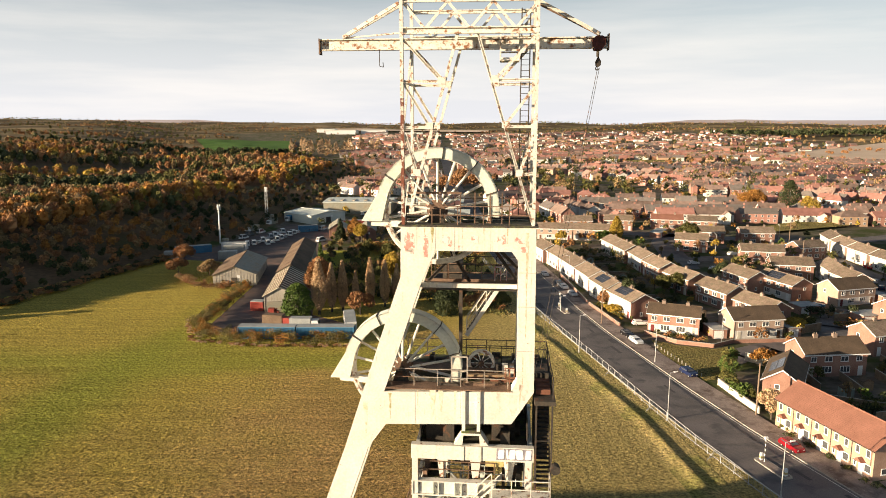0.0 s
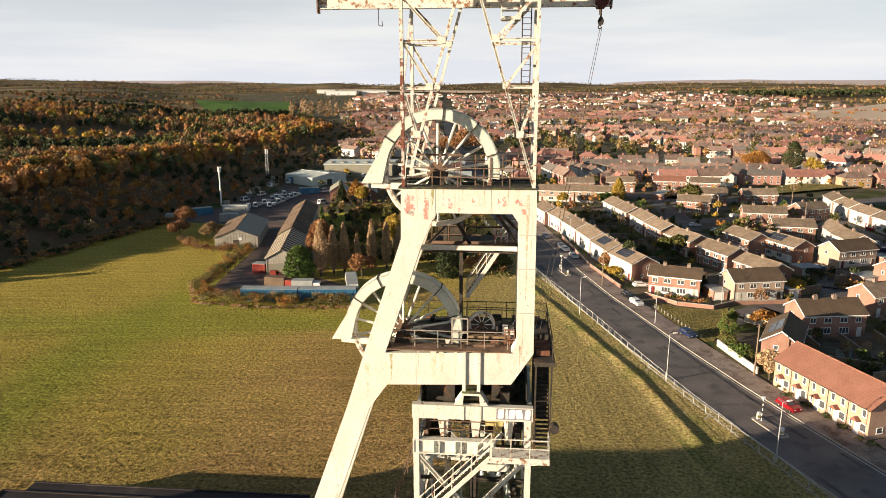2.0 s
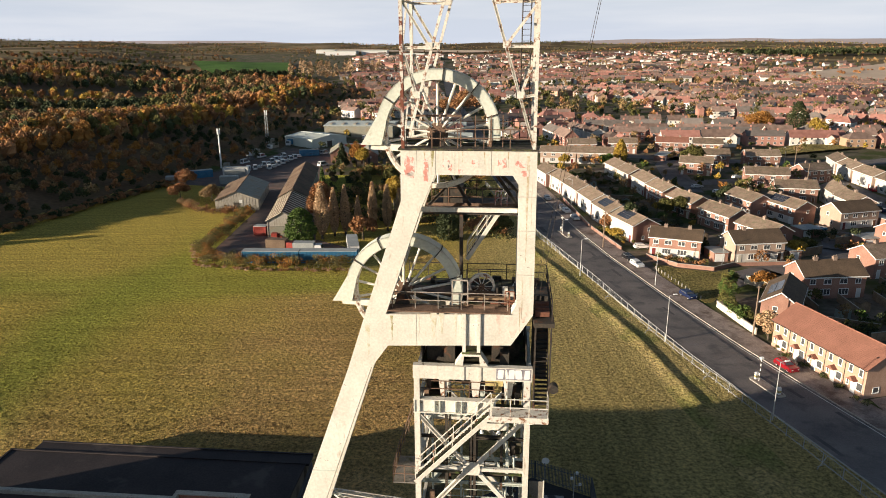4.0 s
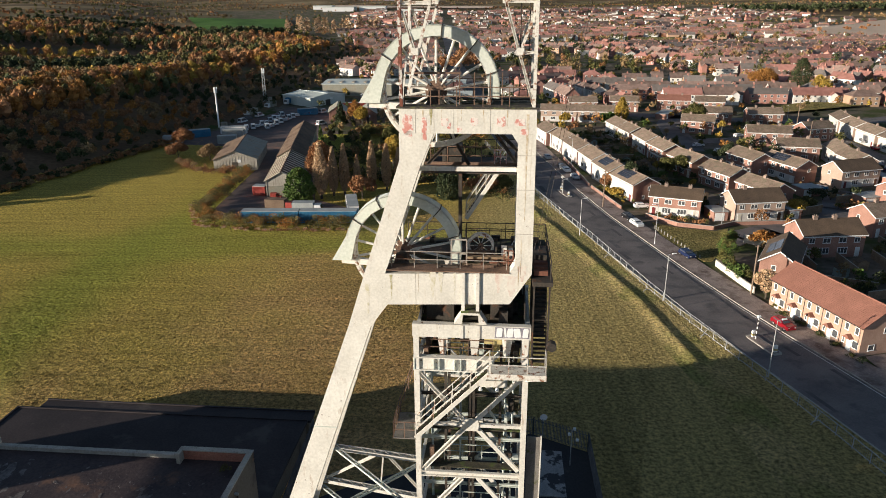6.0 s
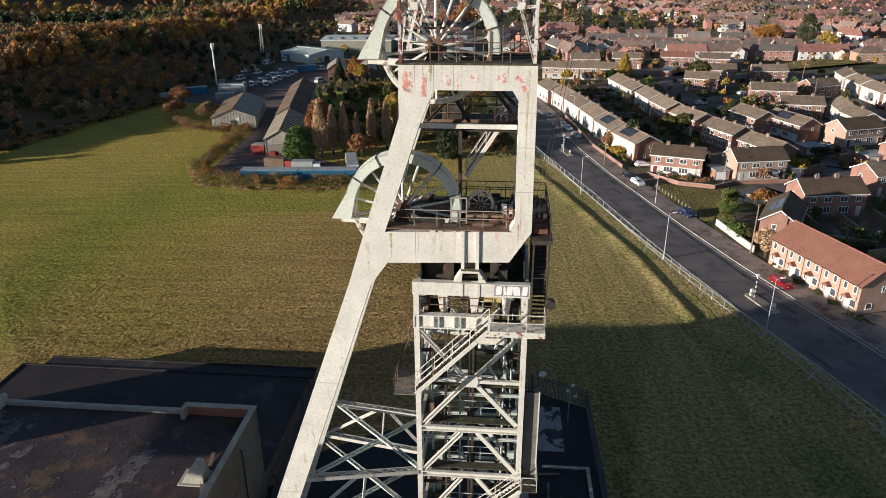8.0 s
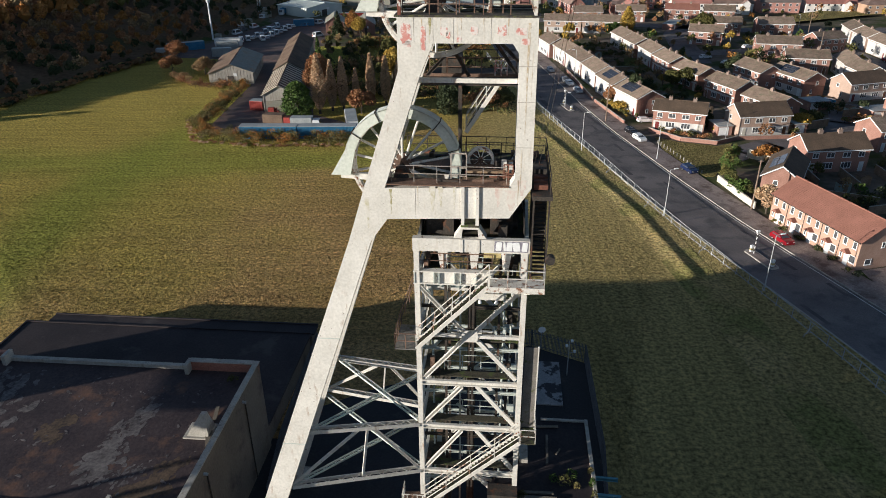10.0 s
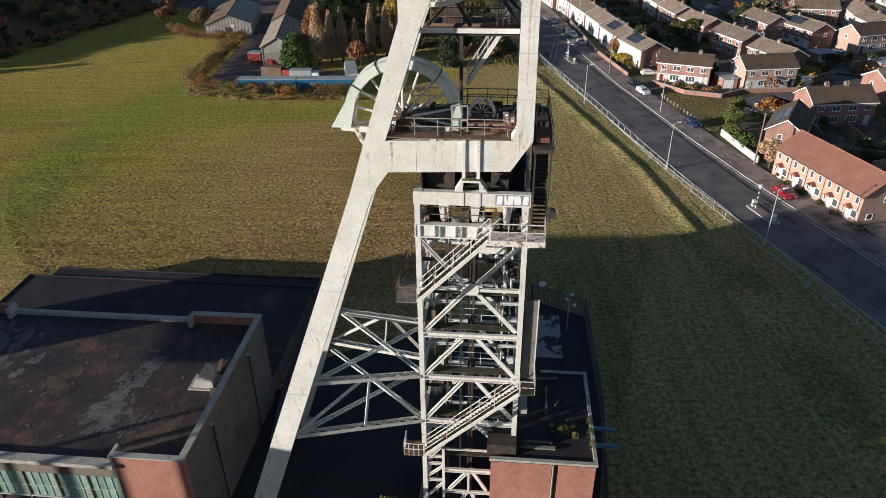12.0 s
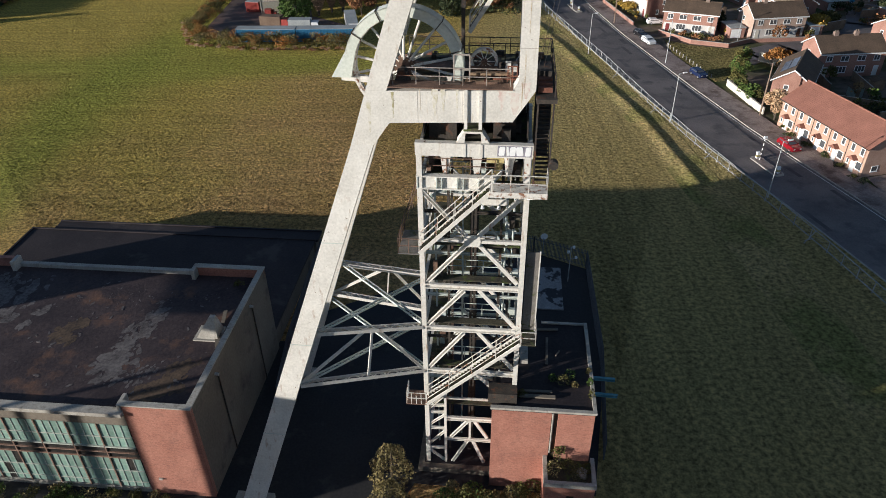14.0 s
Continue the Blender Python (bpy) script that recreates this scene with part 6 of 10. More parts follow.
def house(name, p, q, depth, wall, roof, label, eave=5.0, rise=1.9, clad=True, chimneys=(0.3,), solar=False, group="houses", clad_z=(0.1, 2.35), dormers=False, units=2):
    """A two-storey pitched house. p, q: the ends of its front wall; the house lies to the left of the way from p to q."""
    px, py = p
    w = math.hypot(q[0] - px, q[1] - py) * S
    for f in (0.2, 0.8):
        n = ((py - q[1]) * S / w, (q[0] - px) * S / w)
        HOUSE_SPOTS.append((px + (q[0] - px) * f + n[0] * depth * 0.43, py + (q[1] - py) * f + n[1] * depth * 0.43, depth * 0.52))
    ang = math.degrees(math.atan2(q[1] - py, q[0] - px))
    ob = thing(name, pose(px, py, 0, 0, 0, ang) @ TRUE, label, "house", group)
    body = Shape().hull([(0, 0, -0.2), (0, depth, -0.2), (0, depth, eave), (0, depth / 2, eave + rise), (0, 0, eave)], [(w, 0, -0.2), (w, depth, -0.2), (w, depth, eave), (w, depth / 2, eave + rise), (w, 0, eave)])
    part("wall", body, wall, ob)
    o, t, e = 0.35, 0.14, 0.3
    k = rise / (depth / 2)
    r = Shape()
    for s in (0, 1):
        ys = [-e, depth / 2] if s == 0 else [depth + e, depth / 2]
        zs = [eave - e * k + 0.02, eave + rise + 0.02]
        r.hull([(-o, ys[0], zs[0]), (w + o, ys[0], zs[0]), (w + o, ys[1], zs[1]), (-o, ys[1], zs[1])], [(-o, ys[0], zs[0] + t), (w + o, ys[0], zs[0] + t), (w + o, ys[1], zs[1] + t), (-o, ys[1], zs[1] + t)])
    rf = part("roof", r, roof, ob)
    part("ridge", Shape().tube((-o, depth / 2, eave + rise + t), (w + o, depth / 2, eave + rise + t), 0.13, 8), roof, rf)
    part("fascia", Shape().box(-o, -e - 0.06, eave - e * k - 0.16, w + o, -e - 0.003, eave - e * k + 0.06), white_gloss, rf)
    part("fascia", Shape().box(-o, depth + e + 0.003, eave - e * k - 0.16, w + o, depth + e + 0.06, eave - e * k + 0.06), white_gloss, rf)
    for x in (-o - 0.05, w + o + 0.01):
        for s in (0, 1):
            y0 = -e if s == 0 else depth + e
            barge = Shape().hull([(x, y0, eave - e * k - 0.12), (x + 0.04, y0, eave - e * k - 0.12), (x + 0.04, depth / 2, eave + rise - 0.1), (x, depth / 2, eave + rise - 0.1)],
                       [(x, y0, eave - e * k + 0.1), (x + 0.04, y0, eave - e * k + 0.1), (x + 0.04, depth / 2, eave + rise + 0.13), (x, depth / 2, eave + rise + 0.13)])
            part("bargeboard", barge, white_gloss, rf)
    for f in chimneys:
        c = Shape().box(w * f - 0.45, depth / 2 - 0.32, eave + rise - 0.4, w * f + 0.45, depth / 2 + 0.32, eave + rise + 0.75)
        c.box(w * f - 0.5, depth / 2 - 0.37, eave + rise + 0.75, w * f + 0.5, depth / 2 + 0.37, eave + rise + 0.85)
        ch = part("chimney", c, chimney_brick, rf)
        for d in (-0.22, 0.22):
            part("chimney_pot", Shape().tube((w * f + d, depth / 2, eave + rise + 0.85), (w * f + d, depth / 2, eave + rise + 1.15), 0.13, 8, 0.1), tile_brown, ch)
    if clad:
        part("cladding", Shape().box(0.25, -0.06, clad_z[0], w - 0.25, -0.004, clad_z[1]), cladding, ob, "white cladding on the front")
    fy = -0.062 if clad and clad_z[1] > 2 else -0.002
    n = max(2, units)
    for i in range(n):
        c = w * (i + 0.5) / n
        s = 1 if i % 2 else -1
        uw = w / n
        for dx, ww in ((-0.24, min(1.7, uw * 0.34)), (0.24, min(1.3, uw * 0.26))):
            window(ob, c + dx * uw * s, -0.002, eave - 1.75, round(ww, 1), 1.15)
            window(ob, c + dx * uw * s, depth + 0.002, eave - 1.75, round(ww, 1), 1.15, 180)
        window(ob, c - 0.2 * uw * s, fy, 0.85, round(min(2.2, uw * 0.42), 1), 1.4)
        window(ob, c - 0.2 * uw * s, depth + 0.002, 0.9, round(min(2.0, uw * 0.4), 1), 1.3, 180)
        x = c + 0.3 * uw * s
        d = part("door", Shape().box(x - 0.45, fy - 0.06, 0.05, x + 0.45, fy + 0.01, 2.1), random.choice(door_mats), ob)
        part("door_frame", Shape().box(x - 0.52, fy - 0.04, 0.05, x - 0.453, fy + 0.01, 2.17).box(x + 0.453, fy - 0.04, 0.05, x + 0.52, fy + 0.01, 2.17).box(x - 0.453, fy - 0.04, 2.103, x + 0.453, fy + 0.01, 2.17), white_gloss, d)
    for x, turn in ((w + 0.002, 90), (-0.002, -90)):
        window(ob, x, depth * 0.62, eave - 1.7, 0.9, 1.0, turn)
        window(ob, x, depth * 0.4, 0.95, 0.7, 1.1, turn)
    if solar:
        for i in range(5):
            for j in range(2):
                x0 = w * 0.18 + i * 1.25
                f0, f1 = 0.18 + j * 0.38, 0.18 + j * 0.38 + 0.35
                y0, y1 = depth / 2 * f0, depth / 2 * f1
                if solar == "back":
                    y0, y1 = depth - y0, depth - y1
                z0, z1 = eave + rise * f0 + 0.22, eave + rise * f1 + 0.22
                sp = Shape().hull([(x0, y0, z0), (x0 + 1.15, y0, z0), (x0 + 1.15, y1, z1), (x0, y1, z1)], [(x0, y0, z0 + 0.04), (x0 + 1.15, y0, z0 + 0.04), (x0 + 1.15, y1, z1 + 0.04), (x0, y1, z1 + 0.04)])
                part("solar_panel", sp, solar_glass, rf, "dark solar panel")
    return ob


def toward(p, q, w):
    """The point w metres from p on the way to q."""
    k = w / math.hypot(q[0] - p[0], q[1] - p[1])
    return p[0] + (q[0] - p[0]) * k, p[1] + (q[1] - p[1]) * k


ROW = "stepped row of houses along the main road"
for i, (p, q) in enumerate((((30.6, 234.5), (32.6, 222.6)), ((33.6, 221.6), (35.6, 210.4)), ((35.6, 209.4), (37.6, 195.6)), ((37.6, 194.2), (39.1, 182.4)), ((38.8, 180.2), (40.6, 168.9)), ((40.6, 166.8), (43.4, 155.6)))):
    house("terraced_house", p, q, 7.6, brick_red, tile_brown, "brick house with brown tiled roof and pale clad front", clad_z=(0.1, 4.4), chimneys=(0.5,) if i % 2 else (0.3, 0.8), solar=i in (4, 5), group=ROW)
for i, (p, q) in enumerate((((56.2, 244.0), (57.5, 233.0)), ((57.5, 232.0), (58.7, 221.3)), ((59.3, 219.4), (60.2, 207.2)), ((60.0, 205.1), (61.4, 193.6)), ((61.2, 189.0), (64.4, 178.5)), ((64.8, 174.1), (68.4, 163.4)), ((68.1, 158.9), (71.6, 148.6)))):
    house("semi_detached_house", p, q, 7.6, brick_red, tile_brown, "brick house with brown tiled roof and pale front", clad_z=(0.1, 4.4) if i < 3 else (2.3, 2.7), chimneys=(0.35, 0.7) if i % 2 else (0.5,), group="second row of houses")
house("semi_detached_house", (44.6, 146.6), (54.4, 142.6), 7.4, brick_red, tile_dark, "red brick pair of houses with white clad ground floor", rise=1.8, chimneys=(0.28, 0.75), group="houses by the lawn")
house("semi_detached_house", (61.0, 140.6), (72.0, 142.0), 7.6, brick_pale, tile_dark, "pale brick pair of houses with dark tiled roof", rise=2.2, chimneys=(0.3,), group="houses by the lawn")
house("semi_detached_house", (78.3, 191.4), (81.0, 180.4), 7.4, brick_red, tile_brown, "brick pair of houses with pale tiled roof", clad_z=(0.1, 2.3), chimneys=(0.5,), group="houses on the estate")
house("semi_detached_house", (85.0, 184.6), (88.6, 172.2), 7.4, brick_red, tile_brown, "brick pair of houses with solar panels on the roof", clad_z=(0.1, 2.3), solar=True, group="houses on the estate")
house("semi_detached_house", (97.8, 167.6), (109.0, 170.8), 7.8, brick_pale, tile_dark, "pale brick house pair with brown roof and white ground floor", rise=2.2, chimneys=(), group="houses on the estate")
house("semi_detached_house", (64.8, 118.9), (76.4, 119.9), 7.6, brick_red, tile_dark, "brick house pair with dark mossy roof, its back in shade", clad=False, rise=2.3, chimneys=(0.3, 0.62), group="houses by the lawn")
house("house", (56.6, 104.2), (62.4, 113.8), 6.6, brick_red, tile_dark, "brick house with dark roof and solar panels", clad=False, solar="back", rise=2.2, chimneys=(), group="houses by the lawn")
for p, q in (((140.4, 256.1), (137.0, 243.4)), ((136.6, 241.8), (134.6, 229.4)), ((134.4, 228.0), (133.6, 215.6)), ((133.6, 214.0), (133.8, 203.0))):
    house("terraced_house", p, q, 7.6, brick_pale, tile_brown, "pale terraced house with brown roof", clad_z=(0.1, 4.4), chimneys=(0.5,), group="pale terrace")
for p, q in (((110.4, 202.0), (107.9, 190.6)), ((107.2, 189.2), (106.9, 179.0))):
    house("terraced_house", p, q, 7.4, brick_pale, tile_brown, "pale terraced house with brown roof", clad_z=(0.1, 4.4), chimneys=(0.5,), group="pale terrace")
for p, q, m, l in (((92.0, 262.0), (106.0, 259.0), brick_red, "low brick house with brown roof"), ((96.5, 221.3), (109.0, 218.4), brick_red, "brick house with brown roof"), ((96.1, 199.2), (107.2, 197.0), brick_red, "long low brick house"),
                   ((36.9, 270.0), (50.2, 267.4), brick_pale, "pale brick flats with brown roof"), ((50.6, 267.3), (64.0, 264.6), brick_pale, "pale brick flats with brown roof"), ((51.4, 291.0), (62.8, 290.6), brick_red, "red brick house with brown roof"),
                   ((68.8, 293.5), (80.0, 291.4), brick_red, "red brick house with brown roof"), ((89.3, 296.0), (101.9, 293.0), brick_red, "red brick house with red roof"), ((103.4, 291.0), (114.4, 288.0), brick_red, "red brick house with brown roof"),
                   ((82.5, 244.0), (92.5, 240.0), brick_red, "brick house with brown roof"), ((118.0, 226.0), (128.0, 229.0), brick_red, "brick house with brown roof"), ((112.0, 258.0), (124.0, 257.0), brick_red, "brick house with brown roof"),
                   ((116.0, 163.0), (127.0, 166.0), brick_red, "brick house with dark roof"), ((84.0, 130.0), (95.0, 133.0), brick_red, "brick house with dark roof"), ((100.0, 148.0), (111.0, 151.0), brick_red, "brick house with dark roof")):
    house("house", p, q, 7.6, m, tile_red if "red roof" in l else tile_brown, l, clad=m is brick_pale, chimneys=(0.25, 0.75), rise=2.1, group="houses on the estate")


# The newer terrace by the road, five dwellings in pale orange brick.
brick_orange = surface("orange_brick", (0.36, 0.225, 0.16), (0.46, 0.31, 0.235), rough=0.9, scale=0.6, fine=5, bump=0.12)
def new_terrace():
    p, q = (50.2, 98.9), (54.6, 82.0)
    w = math.hypot(q[0] - p[0], q[1] - p[1]) * S
    d, eave, rise = 8.4, 5.0, 2.6
    ob = thing("new_terrace", pose(*p, 0, 0, 0, math.degrees(math.atan2(q[1] - p[1], q[0] - p[0]))) @ TRUE, "orange brick terrace of five dwellings with a red tiled roof", "house", "houses by the lawn")
    part("wall", Shape().hull([(0, 0, -0.2), (0, d, -0.2), (0, d, eave), (0, d / 2, eave + rise), (0, 0, eave)], [(w, 0, -0.2), (w, d, -0.2), (w, d, eave), (w, d / 2, eave + rise), (w, 0, eave)]), brick_orange, ob)
    k, o, e, t = rise / (d / 2), 0.3, 0.4, 0.16
    r = Shape()
    for y0 in (-e, d + e):
        r.hull([(-o, y0, eave - e * k + 0.02), (w + o, y0, eave - e * k + 0.02), (w + o, d / 2, eave + rise + 0.02), (-o, d / 2, eave + rise + 0.02)],
               [(-o, y0, eave - e * k + t), (w + o, y0, eave - e * k + t), (w + o, d / 2, eave + rise + t), (-o, d / 2, eave + rise + t)])
    rf = part("roof", r, tile_red, ob, "red-brown tiled roof")
    part("ridge", Shape().tube((-o, d / 2, eave + rise + t), (w + o, d / 2, eave + rise + t), 0.14, 8), tile_red, rf)
    part("gutter", Shape().beam((-o, -e - 0.06, eave - e * k + 0.06), (w + o, -e - 0.06, eave - e * k + 0.06), 0.1, 0.12), dark_steel, rf)
    u = w / 5
    for i in range(5):
        c = u * (i + 0.5)
        for dx in (-0.24, 0.24):
            window(ob, c + dx * u, -0.002, 3.25, 0.8, 1.25)
        window(ob, c + 0.26 * u, -0.002, 0.9, 1.2, 1.3)
        window(ob, c - 0.3 * u, -0.002, 1.0, 0.5, 1.1)
        dr = part("door", Shape().box(c - 0.55, -0.07, 0.05, c + 0.35, 0.0, 2.15), white_gloss, ob, "white door")
        part("door_canopy", Shape().hull([(c - 0.9, -0.9, 2.35), (c + 0.7, -0.9, 2.35), (c + 0.7, -0.004, 2.35), (c - 0.9, -0.004, 2.35)], [(c - 0.12, -0.85, 2.95), (c - 0.08, -0.85, 2.95), (c - 0.08, -0.004, 2.95), (c - 0.12, -0.004, 2.95)]), tile_red, dr, "small tiled gable canopy")
        part("door_step", Shape().box(c - 0.7, -0.7, -0.1, c + 0.5, -0.08, 0.1), concrete, dr)
        if i:
            part("downpipe", Shape().tube((u * i, -0.06, 0), (u * i, -0.06, eave - 0.2), 0.05, 6), dark_steel, ob)
    window(ob, w + 0.002, d * 0.5, 3.5, 0.6, 1.0, 90)
    window(ob, w + 0.002, d * 0.25, 0.8, 1.2, 1.0, 90)


new_terrace()

# The rest of the town, too many houses to tell apart.
def far_town():
    rnd = random.Random(4)
    walls = {0: Shape(), 1: Shape(), 2: Shape()}
    roofs = {0: Shape(), 1: Shape(), 2: Shape()}
    glassy, whites = Shape(), Shape()
    def place(x, y, ang, w, d, eave, rise, wk, rk, far):
        z = land(x, y)
        c, s = math.cos(ang) / S, math.sin(ang) / S
        T = lambda a, b, h: (x + a * c - b * s, y + a * s + b * c, z + h / S)
        k = rise / (d / 2)
        hip = w < 16 and rnd.random() < 0.3
        if hip:
            walls[wk].hull([T(-w / 2, -d / 2, -2), T(w / 2, -d / 2, -2), T(w / 2, d / 2, -2), T(-w / 2, d / 2, -2)], [T(-w / 2, -d / 2, eave), T(w / 2, -d / 2, eave), T(w / 2, d / 2, eave), T(-w / 2, d / 2, eave)])
            e, r = 0.35, max(0.3, w / 2 - d / 2)
            roofs[rk].hull([T(-w / 2 - e, -d / 2 - e, eave - 0.1), T(w / 2 + e, -d / 2 - e, eave - 0.1), T(w / 2 + e, d / 2 + e, eave - 0.1), T(-w / 2 - e, d / 2 + e, eave - 0.1)], [T(-r, -0.05, eave + rise), T(r, -0.05, eave + rise), T(r, 0.05, eave + rise), T(-r, 0.05, eave + rise)])
        else:
            walls[wk].hull([T(-w / 2, -d / 2, -2), T(-w / 2, d / 2, -2), T(-w / 2, d / 2, eave), T(-w / 2, 0, eave + rise), T(-w / 2, -d / 2, eave)], [T(w / 2, -d / 2, -2), T(w / 2, d / 2, -2), T(w / 2, d / 2, eave), T(w / 2, 0, eave + rise), T(w / 2, -d / 2, eave)])
            for q in (-1, 1):
                y0 = q * (d / 2 + 0.35)
                z0 = eave - 0.35 * k + 0.05
                roofs[rk].hull([T(-w / 2 - 0.3, y0, z0), T(w / 2 + 0.3, y0, z0), T(w / 2 + 0.3, 0, eave + rise + 0.05), T(-w / 2 - 0.3, 0, eave + rise + 0.05)], [T(-w / 2 - 0.3, y0, z0 + 0.2), T(w / 2 + 0.3, y0, z0 + 0.2), T(w / 2 + 0.3, 0, eave + rise + 0.25), T(-w / 2 - 0.3, 0, eave + rise + 0.25)])
        if far < 1100:
            for f in ((-0.36, 0.0, 0.36) if w > 15 else (-0.3, 0.3) if w > 9 else (0.2,)):
                a = w * f * (0.5 if hip else 1)
                walls[0].hull([T(a - 0.45, -0.35, eave + rise - 0.5), T(a + 0.45, -0.35, eave + rise - 0.5), T(a + 0.45, 0.35, eave + rise - 0.5), T(a - 0.45, 0.35, eave + rise - 0.5)], [T(a - 0.4, -0.3, eave + rise + 1.2), T(a + 0.4, -0.3, eave + rise + 1.2), T(a + 0.4, 0.3, eave + rise + 1.2), T(a - 0.4, 0.3, eave + rise + 1.2)])
        if far < 900 and rnd.random() < 0.3:
            # A gabled wing on the front or the back.
            q, a, g = rnd.choice((-1, 1)), w * rnd.choice((-0.3, 0.3)), 3.6
            b0, b1, top = q * (d / 2 - 2.5), q * (d / 2 + 1.6), eave + g * 0.5 * k
            walls[rnd.choice((wk, 1))].hull([T(a - g / 2, b0, -1), T(a + g / 2, b0, -1), T(a + g / 2, b0, eave), T(a, b0, top), T(a - g / 2, b0, eave)], [T(a - g / 2, b1, -1), T(a + g / 2, b1, -1), T(a + g / 2, b1, eave), T(a, b1, top), T(a - g / 2, b1, eave)])
            for h in (-1, 1):
                roofs[rk].hull([T(a + h * (g / 2 + 0.25), b0, eave - 0.2), T(a, b0, top + 0.04), T(a, b1 + q * 0.2, top + 0.04), T(a + h * (g / 2 + 0.25), b1 + q * 0.2, eave - 0.2)], [T(a + h * (g / 2 + 0.25), b0, eave), T(a, b0, top + 0.24), T(a, b1 + q * 0.2, top + 0.24), T(a + h * (g / 2 + 0.25), b1 + q * 0.2, eave)])
        if far < 620:
            n = max(2, round(w / 3.2))
            for sgn in (-1, 1):
                for f in range(n):
                    for h in (0.9, 3.3):
                        a, b, m = w * ((f + 0.5) / n - 0.5), sgn * (d / 2 + 0.04), 0.62
                        whites.poly(T(a - m, b, h), T(a + m, b, h), T(a + m, b, h + 1.25), T(a - m, b, h + 1.25))
                        glassy.poly(T(a - m + 0.14, b + sgn * 0.04, h + 0.14), T(a + m - 0.14, b + sgn * 0.04, h + 0.14), T(a + m - 0.14, b + sgn * 0.04, h + 1.1), T(a - m + 0.14, b + sgn * 0.04, h + 1.1))
    y = 300.0
    while y < 2150:
        deep = 62 * (1 + max(0, y - 500) / 1500)
        x = -60 - 0.12 * (y - 300)
        xmax = min(0.72 * y + 80, 260 + 0.42 * y)
        while x < xmax:
            wide = deep * rnd.uniform(0.9, 1.6)
            cx, cy = x + wide / 2, y + deep / 2 + rnd.uniform(-8, 8)
            ang = 0.5 * noise.noise((cx * 0.004, cy * 0.004, 2.0)) + rnd.choice((0.0, 0.0, -0.15, 0.2, math.pi / 2, -0.7))
            c, t = math.cos(ang), math.sin(ang)
            v, kind = -deep, rnd.random()
            while v < deep:
                u = -wide
                while u < wide:
                    w = rnd.choice((7, 11, 12, 12, 14, 19) if kind < 0.7 else (14, 19, 24, 28))
                    a, b = u + w / 2 / S, v + rnd.uniform(-1, 1) + 3 * math.sin(u * 0.05)
                    hx, hy = cx + a * c - b * t, cy + a * t + b * c
                    inside = abs(hx - cx) < wide / 2 and abs(hy - cy) < deep / 2
                    if inside and hy > 303 and abs(hx - road_x(min(hy, 890))) > 12 and zone(hx, hy) == 2 and not in_open(hx, hy) and rnd.random() < (0.84 if hy < 700 else 0.6 if hy < 1100 else 0.38) and noise.noise((hx * 0.006, hy * 0.006, 9.0)) < 0.3 and not (hx < -2 and hy < 430):
                        place(hx, hy, ang, w, rnd.uniform(7, 8.4), rnd.choice((4.6, 5.0, 5.2)), rnd.uniform(2.2, 3.3), rnd.choice((0, 0, 0, 1, 1, 1, 2)), rnd.choice((0, 0, 0, 0, 1, 1, 2)), hy)
                    u += w / S + rnd.uniform(1.0, 4.5) * (1 if hy < 1000 else 2)
                v += rnd.choice((14, 18, 21)) * (1 if y < 900 else 1.4)
            x += wide
        y += deep
    far_brick = surface("far_brick", (0.27, 0.13, 0.10), (0.40, 0.215, 0.175), rough=0.9, scale=0.02, fine=0.3, bump=0, island=0.2)
    far_pale = surface("far_pale_walls", (0.60, 0.56, 0.50), (0.78, 0.75, 0.70), rough=0.9, scale=0.02, fine=0.3, bump=0, island=0.12)
    far_buff = surface("far_buff_walls", (0.36, 0.23, 0.15), (0.46, 0.31, 0.21), rough=0.9, scale=0.02, fine=0.3, bump=0, island=0.15)
    far_roof = [surface("far_roof_brown", (0.14, 0.098, 0.08), (0.29, 0.20, 0.165), rough=0.85, scale=0.03, fine=0.5, bump=0, island=0.25), surface("far_roof_red", (0.24, 0.11, 0.088), (0.38, 0.19, 0.155), rough=0.85, scale=0.03, fine=0.5, bump=0, island=0.2),
                surface("far_roof_grey", (0.13, 0.11, 0.10), (0.22, 0.19, 0.17), rough=0.85, scale=0.03, fine=0.5, bump=0, island=0.2)]
    for k, m, l in ((0, far_brick, "red brick walls of the town's many houses"), (1, far_pale, "pale rendered walls of the town's many houses"), (2, far_buff, "buff brick walls of the town's many houses")):
        single("town_walls", walls[k], m, l, "houses", kind="stuff")
    for k, l in ((0, "brown tiled roofs of the town's many houses"), (1, "red tiled roofs of the town's many houses"), (2, "grey roofs of the town's many houses")):
        single("town_roofs", roofs[k], far_roof[k], l, "roofs", kind="stuff")
    single("town_window_frames", whites, white_gloss, "white window frames of the town's houses", "windows", kind="stuff")
    single("town_window_panes", glassy, window_glass, "dark window panes of the town's houses", "windows", kind="stuff")


far_town()
# ---- trees, hedges and woods ----
leaf_orange = leafy("orange_autumn_leaves", (0.24, 0.11, 0.03), (0.39, 0.19, 0.05))
leaf_rust = leafy("rust_brown_leaves", (0.22, 0.105, 0.05), (0.36, 0.185, 0.08))
leaf_olive = leafy("olive_green_leaves", (0.07, 0.072, 0.024), (0.15, 0.135, 0.04))
leaf_dark = leafy("dark_evergreen_leaves", (0.03, 0.042, 0.02), (0.07, 0.08, 0.032))
leaf_yellow = leafy("yellow_autumn_leaves", (0.30, 0.20, 0.035), (0.42, 0.29, 0.06))
leaf_bare = leafy("bare_brown_twigs", (0.19, 0.125, 0.06), (0.33, 0.225, 0.11))
leaf_green = leafy("fresh_green_leaves", (0.05, 0.09, 0.02), (0.11, 0.15, 0.035))
